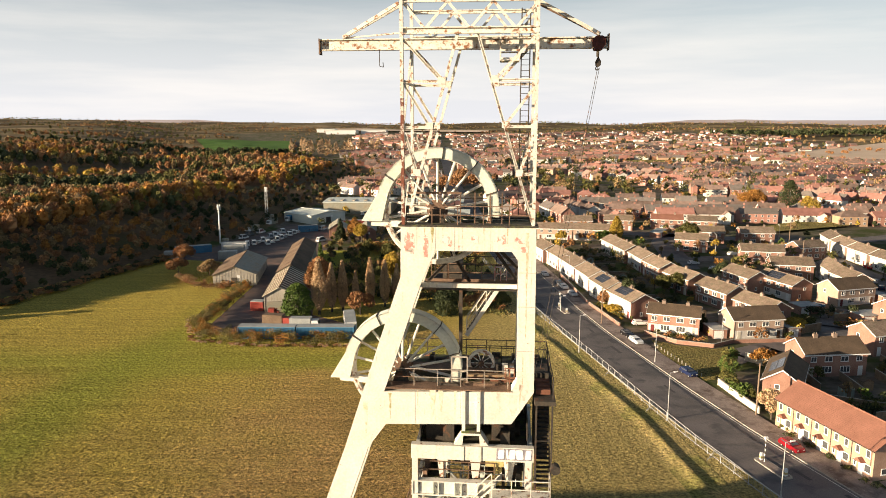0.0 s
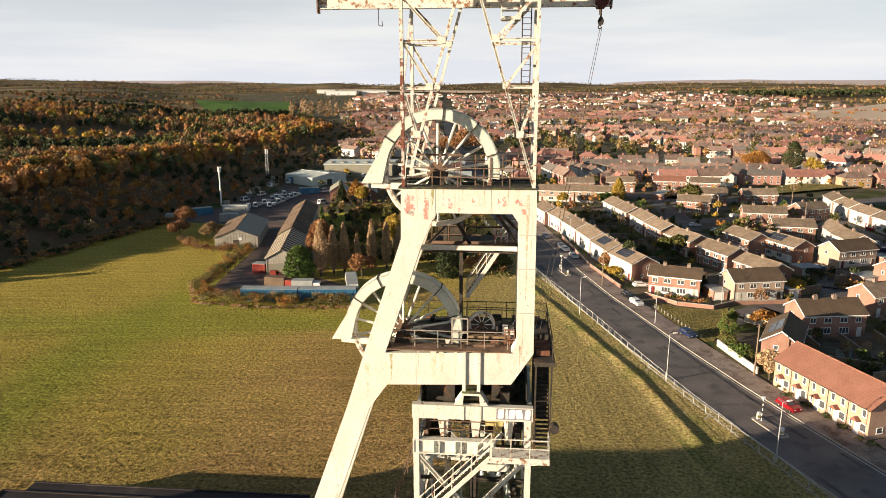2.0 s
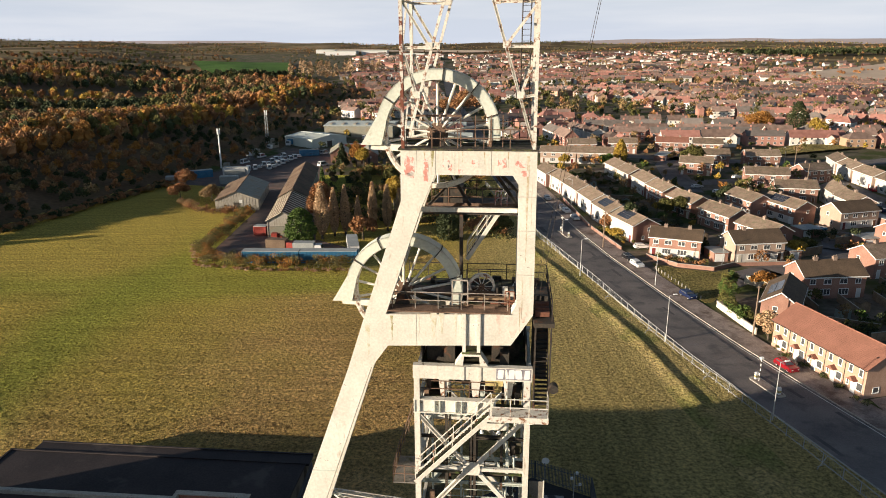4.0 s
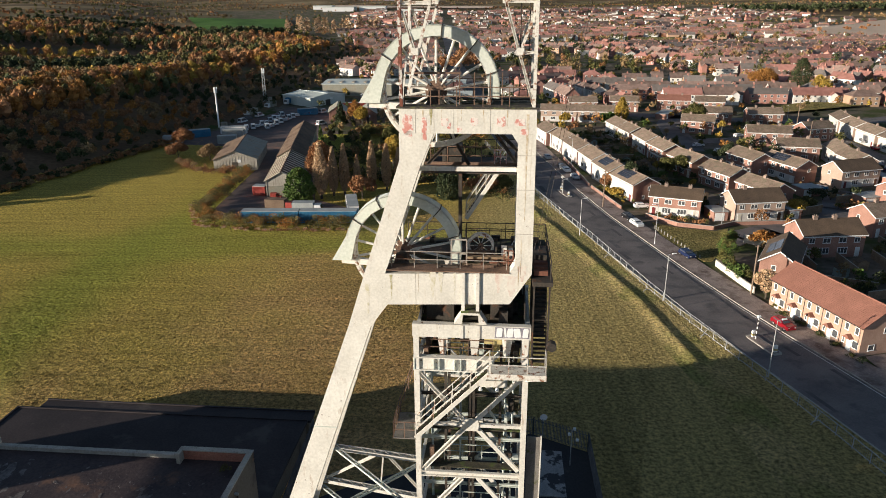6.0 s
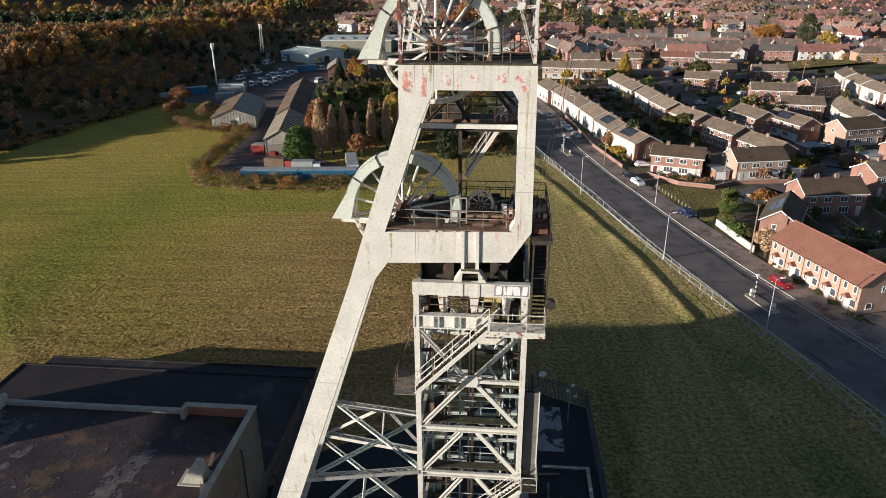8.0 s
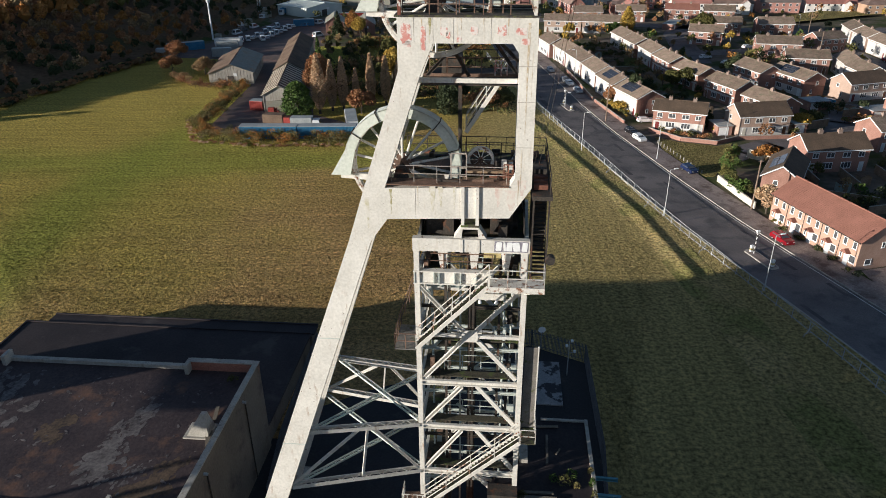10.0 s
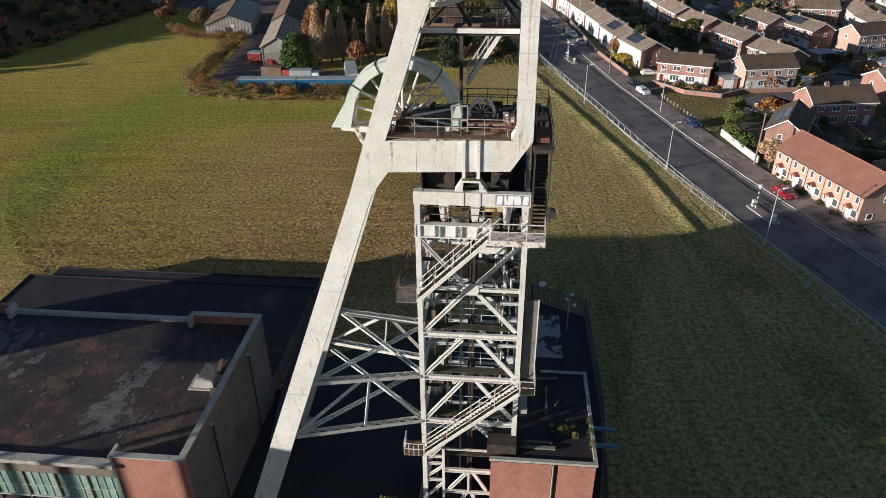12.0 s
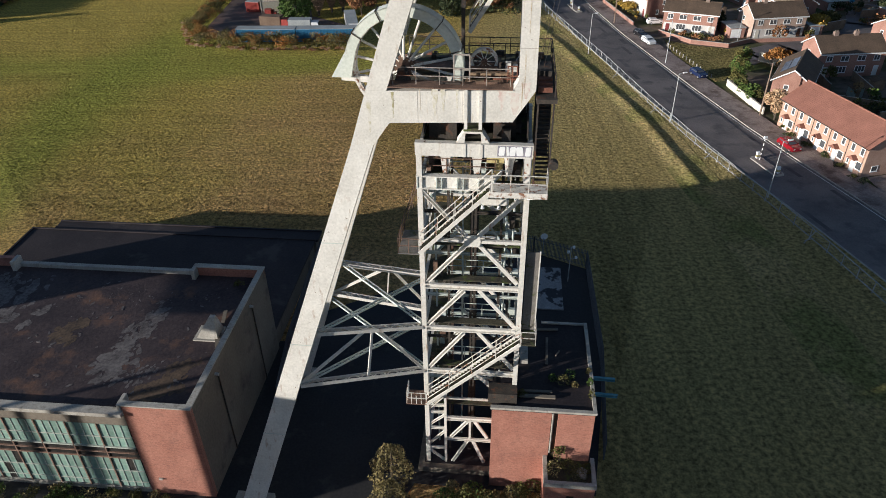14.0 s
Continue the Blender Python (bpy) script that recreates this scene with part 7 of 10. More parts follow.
twigs = leafy("pale_poplar_twigs", (0.40, 0.265, 0.15), (0.56, 0.40, 0.25))
bark = surface("bark", (0.05, 0.04, 0.03), (0.12, 0.095, 0.07), rough=0.95, scale=1, fine=8, bump=0.4)
rng = np.random.default_rng(7)


def leaf_mesh(name, centres, size, material, flat=1.0):
    """Many small leaf clumps: one bent rhombus at each centre, turned at random."""
    n = len(centres)
    a = rng.normal(size=(n, 3))
    a /= np.linalg.norm(a, axis=1, keepdims=True)
    b = np.cross(a, rng.normal(size=(n, 3)))
    b /= np.linalg.norm(b, axis=1, keepdims=True)
    s = (np.asarray(size) * rng.uniform(0.6, 1.3, n))[:, None]
    nrm = np.cross(a, b)
    v = np.stack([centres - a * s, centres + b * s * 0.6 + nrm * s * 0.15, centres + a * s, centres - b * s * 0.6 + nrm * s * 0.15], 1).reshape(-1, 3)
    me = bpy.data.meshes.new(name)
    me.vertices.add(4 * n)
    me.vertices.foreach_set("co", v.ravel().astype(np.float32))
    me.loops.add(4 * n)
    me.loops.foreach_set("vertex_index", np.arange(4 * n, dtype=np.int32))
    me.polygons.add(n)
    me.polygons.foreach_set("loop_start", np.arange(0, 4 * n, 4, dtype=np.int32))
    me.materials.append(material)
    me.update(calc_edges=True)
    return me


def crown_points(n, h, r, base, shape):
    """Places of leaf clumps in one crown, gathered in uneven lumps. shape: round, tall, cone or dome."""
    if shape == "tall":
        z = rng.uniform(base, h, n)
        f = np.sin(np.clip((z - base) / (h - base), 0, 1) ** 0.7 * np.pi * 0.97) * 0.9 + 0.12
        a = rng.uniform(0, 2 * np.pi, n)
        q = np.sqrt(rng.uniform(0.1, 1, n)) * r * f
        return np.stack([q * np.cos(a), q * np.sin(a), z], 1)
    if shape == "cone":
        z = base + (h - base) * (1 - np.sqrt(rng.uniform(0, 1, n)))
        f = 1 - (z - base) / (h - base) + 0.05
        a = rng.uniform(0, 2 * np.pi, n)
        q = np.sqrt(rng.uniform(0.3, 1, n)) * r * f * (1 + 0.25 * np.sin(a * 5 + z * 2))
        return np.stack([q * np.cos(a), q * np.sin(a), z], 1)
    if shape == "dome":
        z = h * rng.uniform(0.01, 1, n)
        f = np.sqrt(np.clip(1 - (z / h) ** 2.4, 0.01, 1)) * (0.82 + 0.18 * np.minimum(1, z / (0.25 * h)))
        a = rng.uniform(0, 2 * np.pi, n)
        q = np.sqrt(rng.uniform(0.45, 1, n)) * r * f * (1 + 0.12 * np.sin(a * 4 + z * 1.7) + 0.07 * np.sin(a * 9 - z * 3))
        return np.stack([q * np.cos(a), q * np.sin(a), z], 1)
    k = max(5, int(6 + r * 1.6))
    d = rng.normal(size=(k, 3))
    d /= np.linalg.norm(d, axis=1, keepdims=True)
    d[:, 2] = np.abs(d[:, 2]) * 1.1 - 0.25
    mid = np.array([0, 0, base + (h - base) * 0.5])
    lump = mid + d * np.array([r, r, (h - base) * 0.5]) * rng.uniform(0.45, 0.72, (k, 1))
    i = rng.integers(0, k, n)
    e = rng.normal(size=(n, 3))
    e /= np.linalg.norm(e, axis=1, keepdims=True)
    p = lump[i] + e * (rng.uniform(0.5, 1, (n, 1)) ** 0.6) * np.array([r, r, (h - base) * 0.5]) * 0.42
    p[:, 2] = np.clip(p[:, 2], base * 0.6, h)
    return p


def trunk_shape(h, r, limbs, spread, base):
    s = Shape()
    s.tube((0, 0, -0.3), (0.05 * h * 0.1, 0, h * 0.55), r, 7, r * 0.6)
    s.tube((0.05 * h * 0.1, 0, h * 0.55), (0, 0.02 * h, h * 0.92), r * 0.6, 6, r * 0.15)
    for k in range(limbs):
        a = 2.4 * k + 0.4
        z = base + (h * 0.75 - base) * k / max(1, limbs)
        s.tube((0, 0, z), (math.cos(a) * spread * 0.7, math.sin(a) * spread * 0.7, z + spread * 0.7), r * 0.35, 5, r * 0.1)
    return s


def tree(name, x, y, h, r, material, shape, label, n=900, size=0.35, base=None, category="tree", group=""):
    base = h * 0.25 if base is None else base
    ob = thing(name, pose(x, y, land(x, y), 0, 0, random.uniform(0, 360)), label, category, group)
    part("trunk", trunk_shape(h, 0.02 * h + (0.06 if h > 2 else 0.0), 6 if h > 2 else 0, r, base), bark, ob)
    part("crown", leaf_mesh("crown", crown_points(n, h, r, base, shape), size, material), None, ob)
    return ob


def grove(name, spots, material, label, n, size, hr=(7, 12), shape="round", category="trees", kind="stuff", flatbase=0.18, cores=False):
    """A wood of one colour: trunks and crowns as one mesh of stuff."""
    pts, sizes = [], []
    tr, inner = Shape(), Shape()
    for x, y in spots:
        h = random.uniform(*hr)
        r = h * random.uniform(0.3, 0.46) if shape == "round" else h * random.uniform(0.18, 0.26)
        z = land(x, y)
        p = crown_points(n, h, r, h * flatbase, shape)
        pts.append(p + np.array([x, y, z]))
        tr.tube((x, y, z - 0.3), (x, y, z + h * 0.6), 0.16, 4, 0.08)
        if cores:
            # A dense, uneven heart of small twigs: two rings between two tips.
            i = len(inner.v)
            inner.v.append((x, y, z + h * 0.12))
            for q, f in ((0.38, 0.66), (0.68, 0.56)):
                inner.v += [(x + r * f * random.uniform(0.7, 1.25) * math.cos(a * 1.2566 + q * 3), y + r * f * random.uniform(0.7, 1.25) * math.sin(a * 1.2566 + q * 3), z + h * (q + random.uniform(-0.07, 0.07))) for a in range(5)]
            inner.v.append((x, y, z + h * 0.9))
            for a in range(5):
                b = (a + 1) % 5
                inner.f += [(i, i + 1 + b, i + 1 + a), (i + 1 + a, i + 1 + b, i + 6 + b, i + 6 + a), (i + 6 + a, i + 6 + b, i + 11)]
    c = np.concatenate(pts)
    me = leaf_mesh(name, c, np.full(len(c), size), material)
    single(name, me, None, label, category, kind=kind)
    if cores:
        single(name + "_inside", inner, material, label + ", the dense inside of the crowns", category, kind=kind)
    return tr


def scatter_wood():
    rnd = random.Random(11)
    kinds = {(k, b): [] for k in "orange rust olive dark yellow bare".split() for b in ("scrub", "near", "far")}
    y = 150.0
    while y < 1250:
        step = 3.7 + max(0, y - 200) * 0.013
        x = -0.70 * y - 60
        while x < 40:
            px, py = x + rnd.uniform(-0.5, 0.5) * step, y + rnd.uniform(-0.5, 0.5) * step
            d = wood_depth(px, py)
            if d > 1 and zone(px, py) == 1:
                t = noise.noise((px * 0.013, py * 0.013, 0.0)) + rnd.uniform(-0.4, 0.4)
                clearing = noise.noise((px * 0.008, py * 0.008, 4.0))
                # Lower slope: mostly dark leaves, so its shade is partly in the colour.
                if d < 50:
                    if rnd.random() < (0.95 if d < 8 or d > 20 else 0.7):
                        kinds[("olive" if t < -0.38 else "orange" if t > 0.55 else "rust" if t > 0.26 else ("bare" if t > 0.08 else "dark") if t > -0.25 else "dark", "scrub")].append((px, py))
                elif clearing < 0.30 and (d < 95 or rnd.random() < 0.85):
                    k = "dark" if t < -0.36 else "olive" if t < -0.1 else "bare" if t < 0.1 else "rust" if t < 0.36 else "orange" if t < 0.6 else "yellow"
                    if d < 84 and rnd.random() < 0.5:
                        k = rnd.choice(("orange", "rust", "orange", "yellow"))
                    kinds[(k, "near" if py < 400 else "far")].append((px, py))
            x += step
        y += step
    trunks = Shape()
    names = {"orange": (leaf_orange, "orange autumn trees on the hillside"), "rust": (leaf_rust, "rust-brown autumn trees on the hillside"), "olive": (leaf_olive, "olive green trees on the hillside"), "dark": (leaf_dark, "dark evergreens on the hillside and scrub coloured dark for shade"), "yellow": (leaf_yellow, "yellow autumn trees on the hillside"), "bare": (leaf_bare, "half-bare brown trees on the hillside")}
    for (k, b), spots in kinds.items():
        if spots:
            n, size, hr = {"scrub": (130, 0.42, (2.2, 5.5)), "near": (150, 0.42, (5, 8.6)), "far": (80, 0.75, (6, 11))}[b]
            t = grove("woodland_scrub" if b == "scrub" else "woodland_trees", spots, names[k][0], names[k][1], n, size, hr=hr, category="wood", flatbase=0.05 if b == "scrub" else 0.18, cores=b != "scrub")
            if b != "scrub":
                off = len(trunks.v)
                trunks.v += t.v
                trunks.f += [tuple(i + off for i in f) for f in t.f]
    single("woodland_trunks", trunks, bark, "thin dark trunks of the hillside wood", "trunks", kind="stuff")


scatter_wood()


def town_trees():
    rnd = random.Random(21)
    kinds = {k: [] for k in "orange rust olive dark yellow bare".split()}
    y = 175.0
    while y < 2300:
        step = 8.4 + max(0, y - 300) * 0.026
        x = -80 - 0.2 * max(0, y - 300)
        while x < 0.72 * y + 80:
            px, py = x + rnd.uniform(-0.5, 0.5) * step, y + rnd.uniform(-0.5, 0.5) * step
            if zone(px, py) == 2 and abs(px - road_x(min(py, 890))) > 9 and not in_open(px, py):
                f = noise.noise((px * 0.01, py * 0.01, 5.0))
                p = 0.36 if y < 300 else 0.8 if y < 700 else 0.95
                if px < 20 and 245 < py < 420:
                    p = 0.15 if px > -75 and py < 350 else 0.7
                if py < 250 and (px < road_x(py) + 24):
                    p = 0
                if rnd.random() < p + 0.5 * f:
                    k = rnd.choice(("orange", "rust", "bare", "bare", "bare", "olive", "olive", "olive", "dark", "dark", "yellow") if py < 420 else ("rust", "bare", "bare", "bare", "olive", "olive", "olive", "dark", "dark", "bare"))
                    kinds[k].append((px, py))
            x += step
        y += step
    for k, m, l in (("orange", leaf_orange, "orange autumn trees between the houses"), ("rust", leaf_rust, "rust-brown trees between the houses"), ("olive", leaf_olive, "olive green trees between the houses"), ("dark", leaf_dark, "dark evergreens between the houses"), ("yellow", leaf_yellow, "yellow autumn trees between the houses"), ("bare", leaf_bare, "half-bare brown trees between the houses")):
        near = [s for s in kinds[k] if s[1] < 420]
        far = [s for s in kinds[k] if s[1] >= 420]
        if near:
            grove("town_trees", near, m, l, 120, 0.36, hr=(2.2, 6))
        if far:
            grove("town_trees", far, leaf_bare if k == "orange" else m, l, 110, 0.66, hr=(5, 10), flatbase=0.05)


town_trees()


def far_woods():
    rnd = random.Random(5)
    kinds = {k: [] for k in "rust olive dark".split()}
    for i in range(8500):
        y = 800 + 3250 * rnd.random() ** 1.3
        x = rnd.uniform(-0.75, 0.75) * y
        if zone(x, y) != 3 or in_open(x, y):
            continue
        f = noise.noise((x * 0.0022, y * 0.0045, 2.0))
        if f > -0.12 + rnd.uniform(-0.12, 0.12):
            t = noise.noise((x * 0.004, y * 0.004, 8.0))
            kinds["dark" if t > 0.22 else "rust" if t > -0.12 else "olive"].append((x, y))
    for k, m, l in (("rust", leaf_bare, "distant brown woods"), ("olive", leaf_olive, "distant green woods"), ("dark", leaf_rust, "distant rust-brown woods")):
        grove("far_woods", kinds[k], m, l, 28, 2.0, hr=(5, 9), flatbase=0.0)


far_woods()
# ---- the haulage yard ----
sheet_grey = surface("grey_corrugated_sheet", (0.20, 0.195, 0.155), (0.33, 0.32, 0.265), rough=0.6, scale=0.3, fine=4, bump=0.1, stain=(0.24, 0.17, 0.10), stain_scale=0.3, stain_cut=(0.5, 0.7))
sheet_rust = surface("old_asbestos_sheet", (0.11, 0.072, 0.05), (0.21, 0.15, 0.10), rough=0.85, scale=0.3, fine=4, bump=0.1, stain=(0.08, 0.045, 0.03), stain_scale=0.25, stain_cut=(0.5, 0.65))
sheet_pale = surface("pale_rooflight_sheet", (0.40, 0.34, 0.26), (0.54, 0.47, 0.37), rough=0.6, scale=0.4, fine=4, bump=0.05)
board_grey = surface("silvered_boards", (0.34, 0.31, 0.26), (0.50, 0.46, 0.40), rough=0.85, scale=0.5, fine=5, bump=0.2, stain=(0.13, 0.11, 0.09), stain_scale=1.2, stain_cut=(0.5, 0.75))
stretch_stains(board_grey, 3, 3, 0.3)
container_blue = surface("blue_container_paint", (0.03, 0.13, 0.26), (0.06, 0.22, 0.36), rough=0.55, scale=0.4, fine=5, bump=0.1, stain=(0.2, 0.2, 0.2), stain_scale=0.6, stain_cut=(0.58, 0.75))
container_top = surface("grey_container_roof", (0.25, 0.27, 0.27), (0.40, 0.41, 0.40), rough=0.7, scale=0.4, fine=5, bump=0.1)
van_white = surface("white_vehicle_paint", (0.60, 0.60, 0.59), (0.72, 0.72, 0.71), rough=0.3, scale=1, fine=4, bump=0)
lorry_red = surface("red_lorry_paint", (0.20, 0.03, 0.025), (0.33, 0.07, 0.055), rough=0.4, scale=1, fine=4, bump=0)
tyre_black = surface("tyre_rubber", (0.012, 0.012, 0.012), (0.03, 0.03, 0.03), rough=0.9, scale=3, fine=12, bump=0.1)

haulage_floor = surface("oily_yard_asphalt", (0.075, 0.058, 0.054), (0.15, 0.112, 0.10), rough=0.85, scale=0.12, fine=4, bump=0.15, stain=(0.23, 0.13, 0.10), stain_scale=0.16, stain_cut=(0.5, 0.68))
single("yard", Shape().plan([(-52.5, 146.5), (-20, 143.5), (-21, 152), (-31, 160), (-38, 200), (-43, 245), (-42, 300), (-74, 312), (-90, 262), (-88, 228), (-62, 222), (-53, 190)], -0.1, 0.025), haulage_floor, "dark asphalt haulage yard", "yard", kind="structure")


def ribbed(p, q, r, s, n, h, mat_a, mat_b=None, every=0, parent=None, name="roof_sheet"):
    """A corrugated slope between the corners p, q (eave) and s, r (ridge), in n sheets."""
    p, q, r, s = map(Vector, (p, q, r, s))
    up = (q - p).cross(s - p).normalized() * h
    for k in range(n):
        a, b, c, d = p.lerp(q, k / n), p.lerp(q, (k + 0.97) / n), s.lerp(r, (k + 0.97) / n), s.lerp(r, k / n)
        lift = up * (0.35 if k % 2 else 0)
        sh = Shape().hull([a + lift, b + lift, c + lift, d + lift], [a + up + lift, b + up + lift, c + up + lift, d + up + lift])
        part(name, sh, mat_b if (every and k % every == 0) else mat_a, parent)


def barn(name, p, q, length, eave, rise, wall, slope_a, slope_b, label, stripes=0, open_front=False):
    """A gabled shed. p, q: the corners of its front gable; it runs back from there."""
    w = math.hypot(q[0] - p[0], q[1] - p[1])
    ob = thing(name, pose(*p, 0, 0, 0, math.degrees(math.atan2(q[1] - p[1], q[0] - p[0]))), label, "shed")
    h = eave + rise
    if open_front:
        for k in range(int(length / 5) + 1):
            for x in (0.1, w - 0.1):
                part("post", Shape().beam((x, k * 5 * length / (5 * int(length / 5)), 0), (x, k * 5 * length / (5 * int(length / 5)), eave), 0.2), wall, ob)
        part("gable", Shape().slab([(0.0, eave - 1.4), (w, eave - 1.4), (w, eave), (w / 2, h), (0, eave)], 0, 0.12), wall, ob)
        part("gable_panel", Shape().box(0.2, -0.02, 0, w * 0.6, 0.1, eave - 1.45), sheet_grey, ob)
        part("side_wall", Shape().box(w - 0.15, 0.3, 0, w, length, eave - 0.2), sheet_grey, ob)
        part("back_wall", Shape().box(0, length - 0.15, 0, w - 0.2, length, eave), sheet_grey, ob)
    else:
        part("wall", Shape().hull([(0, 0, -0.1), (w, 0, -0.1), (w, 0, eave), (w / 2, 0, h), (0, 0, eave)], [(0, length, -0.1), (w, length, -0.1), (w, length, eave), (w / 2, length, h), (0, length, eave)]), wall, ob)
        for k in range(1, 14):
            x = w * k / 14
            z = eave + rise * (1 - abs(2 * x / w - 1))
            part("cover_strip", Shape().box(x - 0.04, -0.05, 0, x + 0.04, -0.003, z - 0.1), wall, ob)
        part("door", Shape().box(w * 0.42, -0.08, 0, w * 0.56, -0.004, 2.4), surface_dark, ob)
        part("gable_window", Shape().box(w * 0.56, -0.06, 2.3, w * 0.63, -0.004, 3.1), white_gloss, ob)
    k = rise / (w / 2)
    n = round(length / 1.05)
    ribbed((-0.4, -0.3, eave - 0.4 * k + 0.05), (-0.4, length + 0.3, eave - 0.4 * k + 0.05), (w / 2, length + 0.3, h + 0.05), (w / 2, -0.3, h + 0.05), n, -0.07, slope_a, sheet_pale, stripes, ob)
    ribbed((w + 0.4, -0.3, eave - 0.4 * k + 0.05), (w + 0.4, length + 0.3, eave - 0.4 * k + 0.05), (w / 2, length + 0.3, h + 0.05), (w / 2, -0.3, h + 0.05), n, 0.07, slope_b, sheet_pale, stripes, ob)
    part("ridge", Shape().tube((w / 2, -0.3, h + 0.1), (w / 2, length + 0.3, h + 0.1), 0.16, 8), slope_a, ob)
    return ob


shed_brown = surface("dark_brown_sheet", (0.075, 0.052, 0.036), (0.16, 0.108, 0.07), rough=0.9, scale=0.25, fine=3, bump=0.1, stain=(0.05, 0.045, 0.03), stain_scale=0.3, stain_cut=(0.5, 0.66))
roof_pale = surface("pale_green_white_sheet_roof", (0.48, 0.52, 0.47), (0.62, 0.65, 0.60), rough=0.55, scale=0.2, fine=3, bump=0.05)
surface_dark = surface("dark_doorway_boards", (0.04, 0.035, 0.03), (0.09, 0.075, 0.06), rough=0.8, scale=1, fine=6, bump=0.1)
barn("boarded_shed", (-64.0, 189.2), (-52.4, 190.7), 25, 3.2, 2.3, board_grey, sheet_rust, sheet_grey, "grey boarded shed with a weathered corrugated roof")
barn("open_shed", (-43.0, 162.6), (-35.6, 163.4), 26, 4.0, 2.0, board_grey, shed_brown, shed_brown, "long open shed with striped corrugated roof", stripes=2, open_front=True)
# Slope turned from the sun gets the darker sheet, shade put into colour.
barn("open_shed", (-45.9, 188.5), (-38.5, 189.3), 46, 4.3, 2.1, sheet_grey, sheet_rust, shed_brown, "long shed with a rusty roof", open_front=False)
barn("brick_hut", (-45.0, 272.0), (-38.4, 272.8), 14, 3.6, 2.2, brick_red, sheet_grey, sheet_grey, "brick hut with a white-edged gable")
barn("brick_hut", (-32.6, 266.8), (-26.0, 267.6), 14, 3.6, 2.2, brick_red, sheet_grey, sheet_grey, "brick hut with a white-edged gable")
barn("white_warehouse", (-59.0, 310.0), (-46.0, 325.0), 20, 3.8, 1.2, roof_pale, roof_pale, roof_pale, "low pale warehouse in the yard")


def flat_shed(name, x, y, w, d, h, ang, mat, label):
    ob = thing(name, pose(x, y, 0, 0, 0, ang), label, "warehouse")
    part("wall", Shape().box(0, 0, 0, w, d, h), mat, ob)
    part("roof", Shape().hull([(-0.4, -0.4, h + 0.003), (w + 0.4, -0.4, h + 0.003), (w + 0.4, d + 0.4, h + 0.003), (-0.4, d + 0.4, h + 0.003)], [(-0.4, -0.4, h + 0.3), (w + 0.4, -0.4, h + 0.3), (w + 0.4, d / 2, h + 1.1), (-0.4, d / 2, h + 1.1)]), roof_pale, ob)
    for k in range(int(w / 6)):
        part("rooflight", Shape().box(2 + k * 6, d * 0.1, h + 0.62, 3.4 + k * 6, d * 0.35, h + 0.9), sheet_pale, ob)
    return ob


flat_shed("warehouse", -60, 348, 34, 26, 5.5, -3, sheet_grey, "wide pale warehouse in the yard")
flat_shed("warehouse", -20, 352, 30, 22, 5.0, -3, sheet_grey, "pale warehouse with rooflights")
flat_shed("warehouse", -10, 318, 22, 14, 4.0, -3, sheet_grey, "low pale industrial unit")
for x, y, w, d, h in ((-370, 2230, 95, 70, 13), (-262, 2260, 80, 60, 12), (-420, 2350, 60, 60, 10), (-120, 2050, 60, 40, 10)):
    ob = thing("distribution_shed", pose(x, y, land(x, y) - 1), "huge white distribution shed far away", "warehouse", "far sheds")
    part("wall", Shape().box(0, 0, 0, w, d, h), van_white, ob)
    part("roof", Shape().box(-1, -1, h + 0.01, w + 1, d + 1, h + 2), roof_pale, ob)


def container(x, y, ang, length, mat, label, h=2.6, z=0.0, name="shipping_container"):
    ob = thing(name, pose(x, y, z, 0, 0, ang), label, "container", "containers along the hedge")
    part("body", Shape().box(0.06, 0.06, 0.12, length - 0.06, 2.38, h - 0.06), mat, ob)
    ribs = Shape()
    n = round(length / 0.3)
    for k in range(n):
        ribs.box(0.1 + k * (length - 0.2) / n, 0.0, 0.25, 0.1 + k * (length - 0.2) / n + 0.15, 0.058, h - 0.2)
    tagged(part("corrugation", ribs, mat, ob), kind="stuff")
    part("roof", Shape().box(0, 0, h - 0.057, length, 2.44, h + 0.03), container_top, ob)
    for u in (0.0, length - 0.16):
        for v in (-0.01, 2.29):
            part("corner_post", Shape().box(u, v, 0, u + 0.16, v + 0.16, h - 0.06), mat, ob)
    part("bottom_rail", Shape().box(0.16, -0.005, 0, length - 0.16, 0.12, 0.12), mat, ob)
    return ob


container(-43.4, 141.7, -1, 12.2, container_blue, "long blue container with a grey roof")
container(-31.0, 141.5, 0, 12.2, container_blue, "blue container with a faded grey roof")
container(-18.6, 144.6, 100, 10, van_white, "white box trailer body", h=2.9)
container(-46.8, 164.0, -10, 3.2, lorry_red, "red steel skip container", h=2.3)
container(-79.5, 246, 0, 9, van_white, "white container with an open side")
container(-75, 228, 8, 6, container_top, "grey steel container in the yard")
container(-92, 236, 30, 12, container_blue, "dark blue lorry trailer in the yard")
container(-93, 228, 10, 6, container_top, "grey site cabin in the yard")
container(-77, 240, 6, 7, container_top, "grey site cabin in the yard")
container(-60, 287, 20, 8, container_blue, "blue load on a flatbed")
container(-44, 304, 5, 12, lorry_red, "red trailer in the yard")


